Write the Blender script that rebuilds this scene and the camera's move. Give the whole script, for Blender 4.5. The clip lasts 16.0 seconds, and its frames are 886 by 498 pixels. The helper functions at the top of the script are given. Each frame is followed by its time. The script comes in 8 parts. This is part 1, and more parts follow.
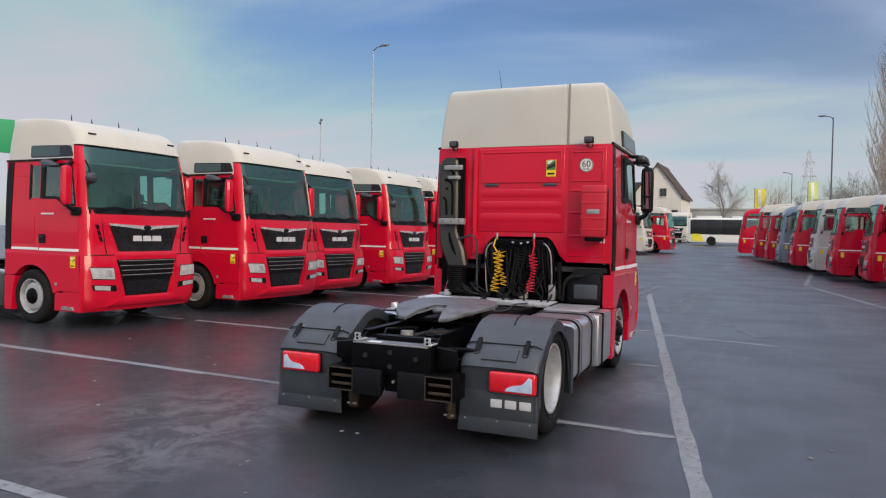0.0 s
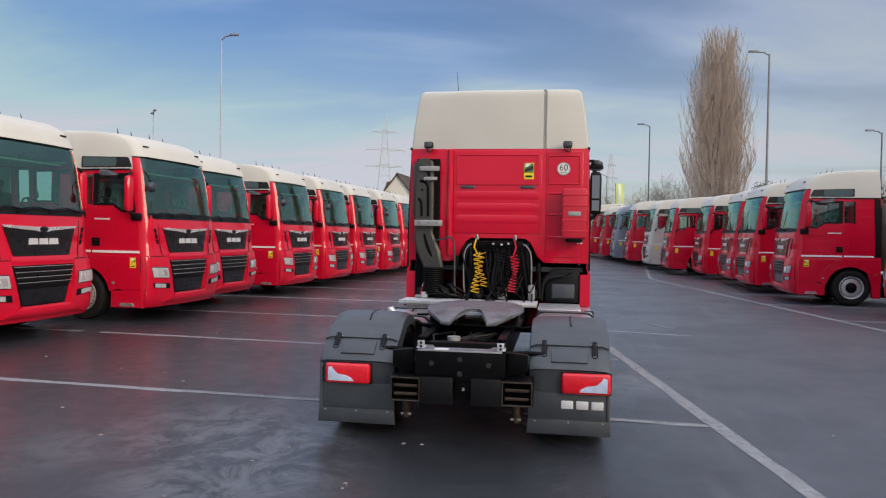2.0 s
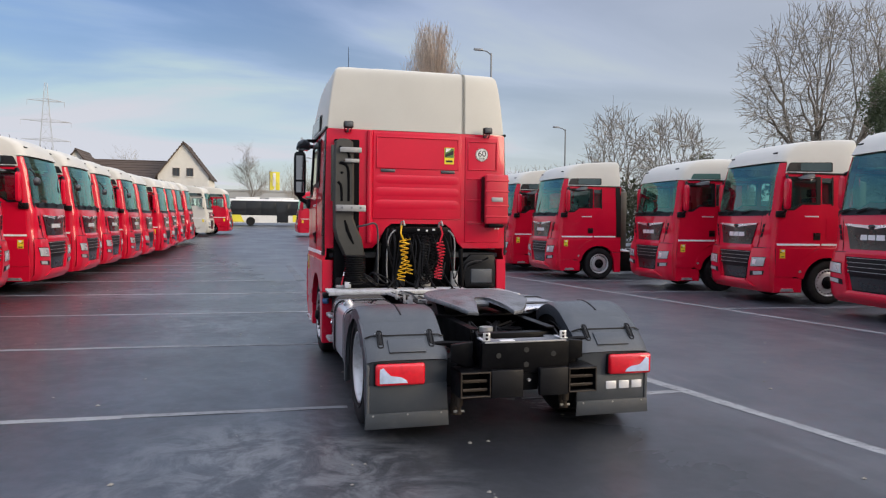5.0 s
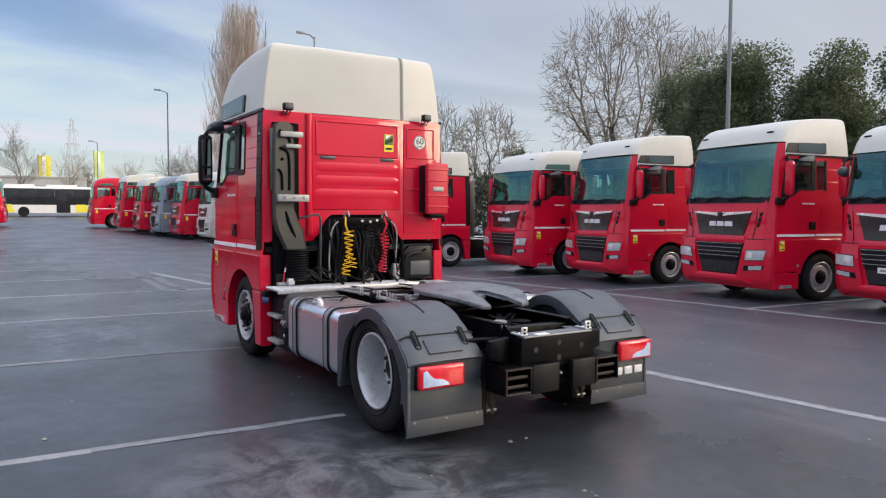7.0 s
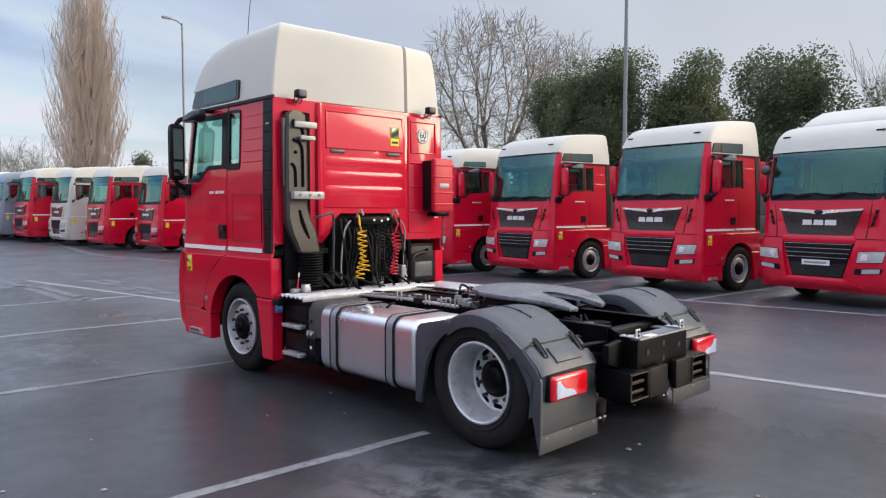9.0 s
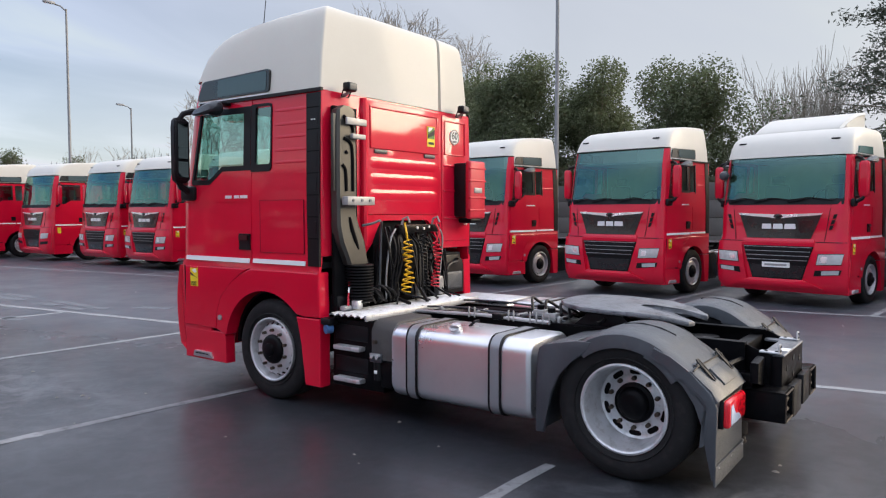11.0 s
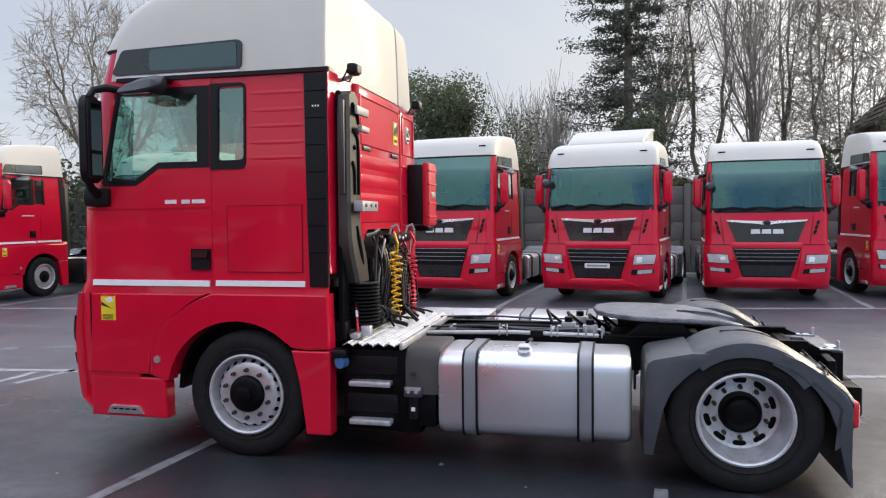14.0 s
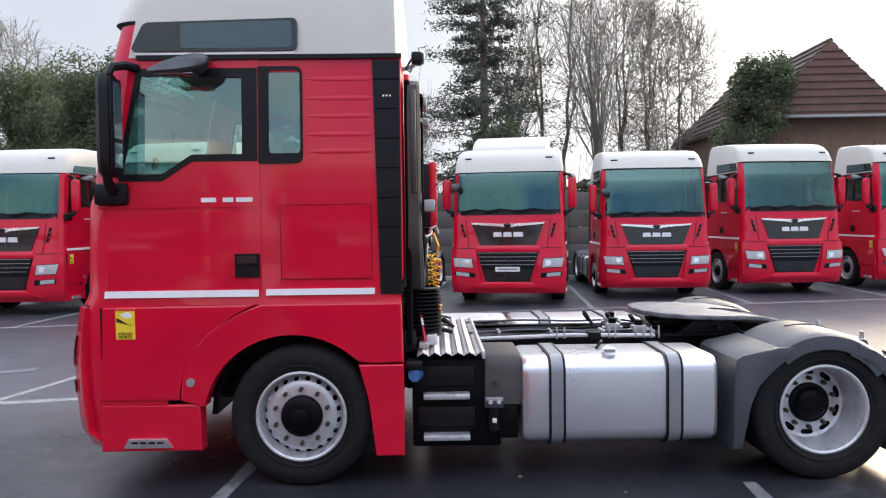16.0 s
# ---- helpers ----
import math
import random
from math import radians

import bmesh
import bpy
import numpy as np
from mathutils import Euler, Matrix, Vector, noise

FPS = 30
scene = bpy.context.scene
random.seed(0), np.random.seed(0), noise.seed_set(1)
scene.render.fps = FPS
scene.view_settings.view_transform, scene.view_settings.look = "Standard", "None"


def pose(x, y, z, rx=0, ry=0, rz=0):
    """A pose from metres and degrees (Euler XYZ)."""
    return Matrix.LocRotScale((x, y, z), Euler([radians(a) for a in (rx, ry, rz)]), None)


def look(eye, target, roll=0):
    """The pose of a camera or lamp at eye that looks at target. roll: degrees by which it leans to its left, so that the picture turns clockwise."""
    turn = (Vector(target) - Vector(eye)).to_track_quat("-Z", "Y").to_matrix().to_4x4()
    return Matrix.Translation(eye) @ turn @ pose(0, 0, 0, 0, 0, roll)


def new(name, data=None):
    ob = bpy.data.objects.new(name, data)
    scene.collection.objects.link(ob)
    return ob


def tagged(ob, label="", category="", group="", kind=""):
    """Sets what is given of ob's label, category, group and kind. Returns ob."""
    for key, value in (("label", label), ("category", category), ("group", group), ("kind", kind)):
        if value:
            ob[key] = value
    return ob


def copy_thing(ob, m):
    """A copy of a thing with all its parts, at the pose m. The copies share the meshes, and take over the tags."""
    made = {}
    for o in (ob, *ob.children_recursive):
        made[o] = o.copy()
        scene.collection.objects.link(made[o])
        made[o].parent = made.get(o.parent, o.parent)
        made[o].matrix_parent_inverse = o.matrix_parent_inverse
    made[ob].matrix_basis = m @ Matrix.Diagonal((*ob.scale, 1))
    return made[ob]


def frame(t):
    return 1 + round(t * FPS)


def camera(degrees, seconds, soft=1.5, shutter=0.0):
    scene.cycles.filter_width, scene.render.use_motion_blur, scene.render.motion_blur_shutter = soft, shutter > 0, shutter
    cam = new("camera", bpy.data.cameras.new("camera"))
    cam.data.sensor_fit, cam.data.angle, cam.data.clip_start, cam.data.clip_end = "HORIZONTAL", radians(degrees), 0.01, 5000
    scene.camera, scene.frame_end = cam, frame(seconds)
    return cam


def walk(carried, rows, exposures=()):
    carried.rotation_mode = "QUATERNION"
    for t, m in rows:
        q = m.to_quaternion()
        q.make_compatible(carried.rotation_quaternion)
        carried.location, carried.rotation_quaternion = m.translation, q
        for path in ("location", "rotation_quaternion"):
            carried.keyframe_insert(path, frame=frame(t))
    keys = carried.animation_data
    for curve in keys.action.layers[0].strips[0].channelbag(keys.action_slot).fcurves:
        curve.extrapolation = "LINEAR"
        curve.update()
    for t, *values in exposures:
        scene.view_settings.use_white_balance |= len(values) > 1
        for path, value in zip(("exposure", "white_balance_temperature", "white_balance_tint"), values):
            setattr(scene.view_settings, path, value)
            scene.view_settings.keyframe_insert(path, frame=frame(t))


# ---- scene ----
cam = camera(63.4, 16.0, 1.2)
METRES, EYE, TILT, LEAN, TURN = 15.62, 1.762, 0.0, 0.0, 26.1
ROWS = [
    (0.0, 0.0, 0.0, 0.0, 0.02, -1.23, -1.12),
    (0.5, -0.0335, 0.0035, 0.0006, -4.02, -1.2, -1.07),
    (1.0, -0.0672, 0.0067, 0.0023, -7.7, -1.18, -1.0),
    (1.5, -0.0992, 0.0147, 0.0011, -11.17, -1.15, -1.0),
    (2.0, -0.1309, 0.0229, 0.0012, -14.18, -1.17, -0.9),
    (2.5, -0.1614, 0.0348, 0.0008, -17.51, -1.32, -1.08),
    (3.0, -0.1891, 0.05, 0.0015, -21.62, -1.55, -0.88),
    (3.5, -0.2175, 0.0662, 0.0024, -26.22, -1.74, -0.74),
    (4.0, -0.2447, 0.0856, 0.0008, -30.68, -1.84, -0.69),
    (6.5, -0.3524, 0.2028, 0.0015, -51.08, -2.83, -0.45),
    (7.0, -0.3638, 0.231, 0.0016, -55.36, -3.0, -0.31),
    (7.5, -0.3791, 0.2606, 0.0029, -59.44, -3.17, -0.25),
    (8.0, -0.3878, 0.2918, 0.0013, -62.32, -3.19, -0.12),
    (10.5, -0.4015, 0.4491, 0.0029, -74.88, -3.07, 0.01),
    (11.0, -0.3971, 0.4785, 0.0044, -77.26, -2.98, 0.05),
    (11.5, -0.3945, 0.5087, 0.0044, -80.59, -2.7, 0.15),
    (12.0, -0.3876, 0.5364, 0.0026, -84.75, -2.53, 0.17),
    (12.5, -0.3805, 0.5638, 0.0029, -88.72, -2.48, 0.23),
    (13.0, -0.3723, 0.5918, 0.0038, -92.47, -2.49, 0.34),
    (13.5, -0.3616, 0.6193, 0.0042, -96.45, -2.49, 0.49),
    (14.0, -0.3498, 0.6474, 0.0047, -100.3, -2.49, 0.56),
    (14.5, -0.3354, 0.6723, 0.0043, -104.02, -2.4, 0.58),
    (15.0, -0.3215, 0.6964, 0.0053, -107.37, -2.34, 0.62),
    (15.5, -0.3107, 0.7241, 0.0047, -110.75, -2.18, 0.74),
    (16.0, -0.2982, 0.7506, 0.0029, -114.02, -2.09, 0.69),
]
walk(cam, [(t, pose(0, 0, EYE, TILT, LEAN, TURN) @ pose(METRES * x, METRES * y, METRES * z, 90 + pitch, roll, yaw)) for t, x, y, z, yaw, pitch, roll in ROWS],
     [(0, -0.18), (2, -0.14), (4, -0.02), (8, 0.34), (11, 0.42), (14.5, 0.51), (16, 0.69)])

# ---- light ----
SUN_DIR = Vector((0.80, -0.60, 0.30)).normalized()
sun_data = bpy.data.lights.new("sun", "SUN")
sun_data.energy, sun_data.angle, sun_data.color = 2.05, radians(26), (1.0, 0.81, 0.57)
sun = new("sun", sun_data)
sun.matrix_world = look(SUN_DIR * 50, (0, 0, 0))

world = bpy.data.worlds.new("sky")
scene.world = world
world.use_nodes = True
wt = world.node_tree
wt.nodes.clear()


def wn(kind, **inputs):
    n = wt.nodes.new(kind)
    for k, v in inputs.items():
        n.inputs[k.replace("_", " ")].default_value = v
    return n


sky = wn("ShaderNodeTexSky")
sky.sky_type, sky.sun_disc = "NISHITA", False
sky.sun_elevation = math.asin(SUN_DIR.z)
sky.sun_rotation = math.atan2(SUN_DIR.x, SUN_DIR.y)
sky.altitude, sky.air_density, sky.dust_density, sky.ozone_density = 100, 1.0, 1.4, 2.0
# thin streaked cirrus over the blue
co = wn("ShaderNodeTexCoord")
sep = wn("ShaderNodeSeparateXYZ")
wt.links.new(co.outputs["Generated"], sep.inputs[0])
zc = wn("ShaderNodeMath")
zc.operation = "MAXIMUM"
zc.inputs[1].default_value = 0.02
wt.links.new(sep.outputs["Z"], zc.inputs[0])
za = wn("ShaderNodeMath")
za.operation = "ADD"
za.inputs[1].default_value = 0.12
wt.links.new(zc.outputs[0], za.inputs[0])
dx = wn("ShaderNodeMath")
dx.operation = "DIVIDE"
wt.links.new(sep.outputs["X"], dx.inputs[0])
wt.links.new(za.outputs[0], dx.inputs[1])
dy = wn("ShaderNodeMath")
dy.operation = "DIVIDE"
wt.links.new(sep.outputs["Y"], dy.inputs[0])
wt.links.new(za.outputs[0], dy.inputs[1])
flat = wn("ShaderNodeCombineXYZ")
wt.links.new(dx.outputs[0], flat.inputs[0])
wt.links.new(dy.outputs[0], flat.inputs[1])
stretch = wn("ShaderNodeMapping")
stretch.inputs["Rotation"].default_value = (0, 0, 0.35)
stretch.inputs["Scale"].default_value = (0.42, 0.85, 1)
wt.links.new(flat.outputs[0], stretch.inputs[0])
cl = wn("ShaderNodeTexNoise", Scale=0.9, Detail=7.0, Roughness=0.5, Distortion=0.7)
wt.links.new(stretch.outputs[0], cl.inputs["Vector"])
ramp = wn("ShaderNodeMapRange")
ramp.interpolation_type = "SMOOTHSTEP"
ramp.inputs["From Min"].default_value, ramp.inputs["From Max"].default_value = 0.36, 0.80
ramp.inputs["To Max"].default_value = 0.9
wt.links.new(cl.outputs["Fac"], ramp.inputs["Value"])
mixc = wn("ShaderNodeMix")
mixc.data_type, mixc.blend_type = "RGBA", "ADD"
mixc.inputs[7].default_value = (4.6, 4.5, 4.9, 1)
wt.links.new(ramp.outputs[0], mixc.inputs[0])
deep = wn("ShaderNodeHueSaturation", Hue=0.515, Saturation=1.22, Value=1.1)
wt.links.new(sky.outputs[0], deep.inputs["Color"])
wt.links.new(deep.outputs[0], mixc.inputs[6])
# brighter cloud veil added above the view, unseen, to fill in light from overhead
veil = wn("ShaderNodeMapRange")
veil.interpolation_type = "SMOOTHSTEP"
veil.inputs["From Min"].default_value, veil.inputs["From Max"].default_value, veil.inputs["To Max"].default_value = 0.29, 0.62, 0.92
wt.links.new(sep.outputs["Z"], veil.inputs["Value"])
over = wn("ShaderNodeMix")
over.data_type = "RGBA"
over.inputs[7].default_value = (10.4, 11.1, 13.4, 1)
wt.links.new(veil.outputs[0], over.inputs[0])
# pale haze low over the horizon
haze = wn("ShaderNodeMapRange")
haze.interpolation_type = "SMOOTHSTEP"
haze.inputs["From Min"].default_value, haze.inputs["From Max"].default_value = 0.0, 0.30
haze.inputs["To Min"].default_value, haze.inputs["To Max"].default_value = 0.5, 0.0
wt.links.new(sep.outputs["Z"], haze.inputs["Value"])
low = wn("ShaderNodeMix")
low.data_type = "RGBA"
low.inputs[7].default_value = (6.0, 6.4, 7.2, 1)
wt.links.new(haze.outputs[0], low.inputs[0])
wt.links.new(over.outputs[2], low.inputs[6])
# thin bright haze round the low sun
dot = wn("ShaderNodeVectorMath")
dot.operation = "DOT_PRODUCT"
dot.inputs[1].default_value = SUN_DIR
wt.links.new(co.outputs["Generated"], dot.inputs[0])
glare = wn("ShaderNodeMapRange")
glare.interpolation_type = "SMOOTHSTEP"
glare.inputs["From Min"].default_value, glare.inputs["From Max"].default_value, glare.inputs["To Max"].default_value = -0.85, 0.6, 0.85
wt.links.new(dot.outputs["Value"], glare.inputs["Value"])
pale = wn("ShaderNodeMix")
pale.data_type = "RGBA"
pale.inputs[7].default_value = (4.2, 4.35, 4.65, 1)
clear = wn("ShaderNodeMath")
clear.operation = "SUBTRACT"
clear.inputs[0].default_value = 1.0
wt.links.new(veil.outputs[0], clear.inputs[1])
near = wn("ShaderNodeMath")
near.operation = "MULTIPLY"
wt.links.new(glare.outputs[0], near.inputs[0])
wt.links.new(clear.outputs[0], near.inputs[1])
wt.links.new(near.outputs[0], pale.inputs[0])
wt.links.new(low.outputs[2], pale.inputs[6])
# the sky brightens steeply round the veiled sun
lit = wn("ShaderNodeMath")
lit.operation = "MAXIMUM"
lit.inputs[1].default_value = 0.0
wt.links.new(dot.outputs["Value"], lit.inputs[0])
fall = wn("ShaderNodeMath")
fall.operation = "POWER"
fall.inputs[1].default_value = 11.0
wt.links.new(lit.outputs[0], fall.inputs[0])
halo = wn("ShaderNodeMix")
halo.data_type, halo.blend_type = "RGBA", "ADD"
halo.inputs[7].default_value = (9.0, 8.3, 7.2, 1)
wt.links.new(fall.outputs[0], halo.inputs[0])
wt.links.new(pale.outputs[2], halo.inputs[6])
# more brightness added to that unseen upper sky on the sun's side
broad = wn("ShaderNodeMath")
broad.operation = "POWER"
broad.inputs[1].default_value = 2.5
wt.links.new(lit.outputs[0], broad.inputs[0])
high = wn("ShaderNodeMath")
high.operation = "MULTIPLY"
wt.links.new(broad.outputs[0], high.inputs[0])
wt.links.new(veil.outputs[0], high.inputs[1])
sunny = wn("ShaderNodeMix")
sunny.data_type, sunny.blend_type = "RGBA", "ADD"
sunny.inputs[7].default_value = (9.0, 8.4, 7.6, 1)
wt.links.new(high.outputs[0], sunny.inputs[0])
wt.links.new(halo.outputs[2], sunny.inputs[6])
bg = wn("ShaderNodeBackground", Strength=0.115)
cap = wn("ShaderNodeMix")
cap.data_type, cap.blend_type = "RGBA", "DARKEN"
cap.inputs[0].default_value = 1.0
cap.inputs[7].default_value = (5.2, 5.25, 5.8, 1)
wt.links.new(mixc.outputs[2], cap.inputs[6])
wt.links.new(cap.outputs[2], over.inputs[6])
wt.links.new(sunny.outputs[2], bg.inputs["Color"])
wo = wn("ShaderNodeOutputWorld")
wt.links.new(bg.outputs[0], wo.inputs[0])


# ---- materials ----
def mat(name, color, rough=0.5, metal=0.0, spread=0.12, scale=3.0, fine=60.0, bump=0.02, coat=0.0, dirt=None, dirt_amount=0.0, spec=0.5, per_piece=0.0, rough_spread=0.12):
    """A procedural surface: broad and fine variation of colour and roughness, fine relief, and stains of another colour."""
    m = bpy.data.materials.new(name)
    m.use_nodes = True
    t = m.node_tree
    b = t.nodes["Principled BSDF"]
    b.inputs["Metallic"].default_value = metal
    b.inputs["Specular IOR Level"].default_value = spec
    b.inputs["Coat Weight"].default_value = coat
    b.inputs["Coat Roughness"].default_value = 0.08
    c = t.nodes.new("ShaderNodeTexCoord")
    big = t.nodes.new("ShaderNodeTexNoise")
    big.inputs["Scale"].default_value, big.inputs["Detail"].default_value = scale, 4
    sml = t.nodes.new("ShaderNodeTexNoise")
    sml.inputs["Scale"].default_value, sml.inputs["Detail"].default_value = fine, 3
    for n in (big, sml):
        t.links.new(c.outputs["Object"], n.inputs["Vector"])
    add = t.nodes.new("ShaderNodeMath")
    add.operation = "MULTIPLY_ADD"
    add.inputs[1].default_value = 0.4
    t.links.new(sml.outputs["Fac"], add.inputs[0])
    t.links.new(big.outputs["Fac"], add.inputs[2])
    rng = t.nodes.new("ShaderNodeMapRange")
    rng.inputs["From Min"].default_value, rng.inputs["From Max"].default_value = 0.4, 1.0
    rng.inputs["To Min"].default_value, rng.inputs["To Max"].default_value = 1 - spread, 1 + spread
    t.links.new(add.outputs[0], rng.inputs["Value"])
    hue = t.nodes.new("ShaderNodeHueSaturation")
    hue.inputs["Color"].default_value = (*color, 1)
    value = rng.outputs[0]
    if per_piece:
        info = t.nodes.new("ShaderNodeObjectInfo")
        pr = t.nodes.new("ShaderNodeMapRange")
        pr.inputs["To Min"].default_value, pr.inputs["To Max"].default_value = 1 - per_piece, 1 + per_piece
        t.links.new(info.outputs["Random"], pr.inputs["Value"])
        mul = t.nodes.new("ShaderNodeMath")
        mul.operation = "MULTIPLY"
        t.links.new(value, mul.inputs[0])
        t.links.new(pr.outputs[0], mul.inputs[1])
        value = mul.outputs[0]
    t.links.new(value, hue.inputs["Value"])
    col = hue.outputs[0]
    if dirt:
        dn = t.nodes.new("ShaderNodeTexNoise")
        dn.inputs["Scale"].default_value, dn.inputs["Detail"].default_value, dn.inputs["Roughness"].default_value = scale * 1.7, 6, 0.65
        t.links.new(c.outputs["Object"], dn.inputs["Vector"])
        dr = t.nodes.new("ShaderNodeMapRange")
        dr.inputs["From Min"].default_value, dr.inputs["From Max"].default_value, dr.inputs["To Max"].default_value = 0.52, 0.72, dirt_amount
        t.links.new(dn.outputs["Fac"], dr.inputs["Value"])
        mx = t.nodes.new("ShaderNodeMix")
        mx.data_type = "RGBA"
        mx.inputs[7].default_value = (*dirt, 1)
        t.links.new(dr.outputs[0], mx.inputs[0])
        t.links.new(col, mx.inputs[6])
        col = mx.outputs[2]
    t.links.new(col, b.inputs["Base Color"])
    rr = t.nodes.new("ShaderNodeMapRange")
    rr.inputs["From Min"].default_value, rr.inputs["From Max"].default_value = 0.4, 1.0
    rr.inputs["To Min"].default_value, rr.inputs["To Max"].default_value = max(0.02, rough - rough_spread), min(1, rough + rough_spread)
    t.links.new(add.outputs[0], rr.inputs["Value"])
    t.links.new(rr.outputs[0], b.inputs["Roughness"])
    if bump:
        bp = t.nodes.new("ShaderNodeBump")
        bp.inputs["Strength"].default_value, bp.inputs["Distance"].default_value = min(1, bump * 10), 0.01
        t.links.new(sml.outputs["Fac"], bp.inputs["Height"])
        t.links.new(bp.outputs[0], b.inputs["Normal"])
    return m


def glass(name, tint, rough=0.02, alpha=0.35):
    """A thin tinted pane: part of the light passes, part mirrors."""
    m = bpy.data.materials.new(name)
    m.use_nodes = True
    t = m.node_tree
    t.nodes.clear()
    tr = t.nodes.new("ShaderNodeBsdfTransparent")
    tr.inputs[0].default_value = (*tint, 1)
    gl = t.nodes.new("ShaderNodeBsdfGlossy")
    gl.inputs["Roughness"].default_value = rough
    gl.inputs["Color"].default_value = (*[0.10 + 0.68 * c / max(tint) for c in tint], 1)
    lw = t.nodes.new("ShaderNodeLayerWeight")
    lw.inputs[0].default_value = 0.5
    fr = t.nodes.new("ShaderNodeMath")
    fr.operation = "POWER"
    fr.inputs[1].default_value = 4.0
    t.links.new(lw.outputs["Facing"], fr.inputs[0])
    ad = t.nodes.new("ShaderNodeMath")
    ad.operation = "ADD"
    ad.use_clamp = True
    ad.inputs[1].default_value = alpha
    t.links.new(fr.outputs[0], ad.inputs[0])
    mx = t.nodes.new("ShaderNodeMixShader")
    t.links.new(ad.outputs[0], mx.inputs[0])
    t.links.new(tr.outputs[0], mx.inputs[1])
    t.links.new(gl.outputs[0], mx.inputs[2])
    out = t.nodes.new("ShaderNodeOutputMaterial")
    t.links.new(mx.outputs[0], out.inputs[0])
    return m


RED = mat("red paint", (0.62, 0.0045, 0.032), 0.38, spec=0.12, coat=0.8, spread=0.07, scale=1.6, fine=25, bump=0.002, dirt=(0.54, 0.004, 0.03), dirt_amount=0.15)
RED_DULL = mat("weathered red plastic", (0.56, 0.012, 0.034), 0.45, spread=0.1, scale=5, bump=0.006, dirt=(0.3, 0.03, 0.04), dirt_amount=0.4)
WHITE = mat("white cab paint", (0.60, 0.582, 0.525), 0.48, spec=0.3, coat=0.08, spread=0.04, scale=2, bump=0.002, dirt=(0.58, 0.55, 0.50), dirt_amount=0.25)
GREY_PAINT = mat("blue grey cab paint", (0.22, 0.27, 0.33), 0.35, coat=0.5, spread=0.06, scale=2, bump=0.002)
STRIPE = mat("reflective white tape", (0.78, 0.77, 0.78), 0.45, spread=0.08, scale=8, fine=140, bump=0.01)
BLACK = mat("black plastic trim", (0.0055, 0.0055, 0.007), 0.45, spec=0.25, spread=0.3, scale=6, bump=0.01)
GLOSS_BLACK = mat("gloss black panel", (0.006, 0.006, 0.007), 0.30, spread=0.2, scale=4, bump=0.0, coat=0.5)
FENDER = mat("grey black moulded plastic", (0.031, 0.038, 0.048), 0.40, spec=0.85, spread=0.18, scale=5, fine=180, bump=0.03, dirt=(0.07, 0.074, 0.08), dirt_amount=0.4)
# near black that puts the shade of recesses, holes and gaps into the colour
RECESS_SHADE = mat("near black recess shade", (0.004, 0.004, 0.005), 0.85, spec=0.1, spread=0.4, scale=6, bump=0.01)
CHASSIS = mat("greasy black chassis paint", (0.003, 0.003, 0.004), 0.38, spec=0.11, spread=0.5, scale=7, fine=110, bump=0.012, dirt=(0.010, 0.0095, 0.009), dirt_amount=0.5)
RUBBER = mat("black tyre rubber", (0.010, 0.010, 0.011), 0.75, spec=0.25, spread=0.3, scale=9, fine=120, bump=0.03, dirt=(0.03, 0.028, 0.027), dirt_amount=0.5)
RIM = mat("silver wheel paint", (0.55, 0.56, 0.58), 0.38, metal=0.5, spread=0.1, scale=12, bump=0.01, dirt=(0.25, 0.23, 0.21), dirt_amount=0.5)
ALU = mat("dull aluminium tank", (0.70, 0.70, 0.73), 0.31, metal=0.85, spread=0.04, scale=2, fine=18, bump=0.0, rough_spread=0.05, dirt=(0.52, 0.51, 0.52), dirt_amount=0.25)
STEEL = mat("galvanised steel", (0.60, 0.61, 0.63), 0.42, metal=0.65, spread=0.16, scale=9, fine=90, bump=0.02, dirt=(0.20, 0.19, 0.18), dirt_amount=0.5)
IRON = mat("worn greasy steel plate", (0.17, 0.178, 0.195), 0.45, metal=0.3, spread=0.35, scale=5, fine=70, bump=0.08, dirt=(0.03, 0.031, 0.034), dirt_amount=0.85)
RUST = mat("rusty hook steel", (0.05, 0.036, 0.025), 0.65, metal=0.2, spread=0.35, scale=20, bump=0.05, dirt=(0.03, 0.025, 0.02), dirt_amount=0.7)
DUCT = mat("dark grey metallic intake duct", (0.088, 0.085, 0.078), 0.47, metal=0.75, spread=0.1, scale=3, bump=0.004, dirt=(0.05, 0.048, 0.045), dirt_amount=0.3)
CHROME = mat("chrome trim", (0.92, 0.92, 0.94), 0.22, metal=0.7, spread=0.05, bump=0.0)
STRAP = mat("grey steel tank strap", (0.27, 0.28, 0.30), 0.42, metal=0.4, spread=0.08, scale=6, bump=0.01)
SATIN = mat("grey cast bracket", (0.36, 0.36, 0.36), 0.5, metal=0.4, spread=0.15, scale=12, bump=0.03)
LAMP = mat("clear headlamp lens", (0.46, 0.47, 0.48), 0.12, spread=0.15, scale=14, fine=30, bump=0.02, coat=0.8)
TAIL_RED = mat("red tail lamp lens", (0.72, 0.006, 0.02), 0.15, spread=0.15, scale=20, bump=0.01, coat=0.7)
TAIL_CLEAR = mat("clear tail lamp lens", (0.50, 0.60, 0.78), 0.15, spread=0.15, scale=25, bump=0.01, coat=0.7)
YELLOW = mat("yellow plastic coil", (0.85, 0.48, 0.015), 0.4, spread=0.12, scale=20, bump=0.01)
RED_COIL = mat("red plastic coil", (0.70, 0.012, 0.04), 0.4, spread=0.12, scale=20, bump=0.01)
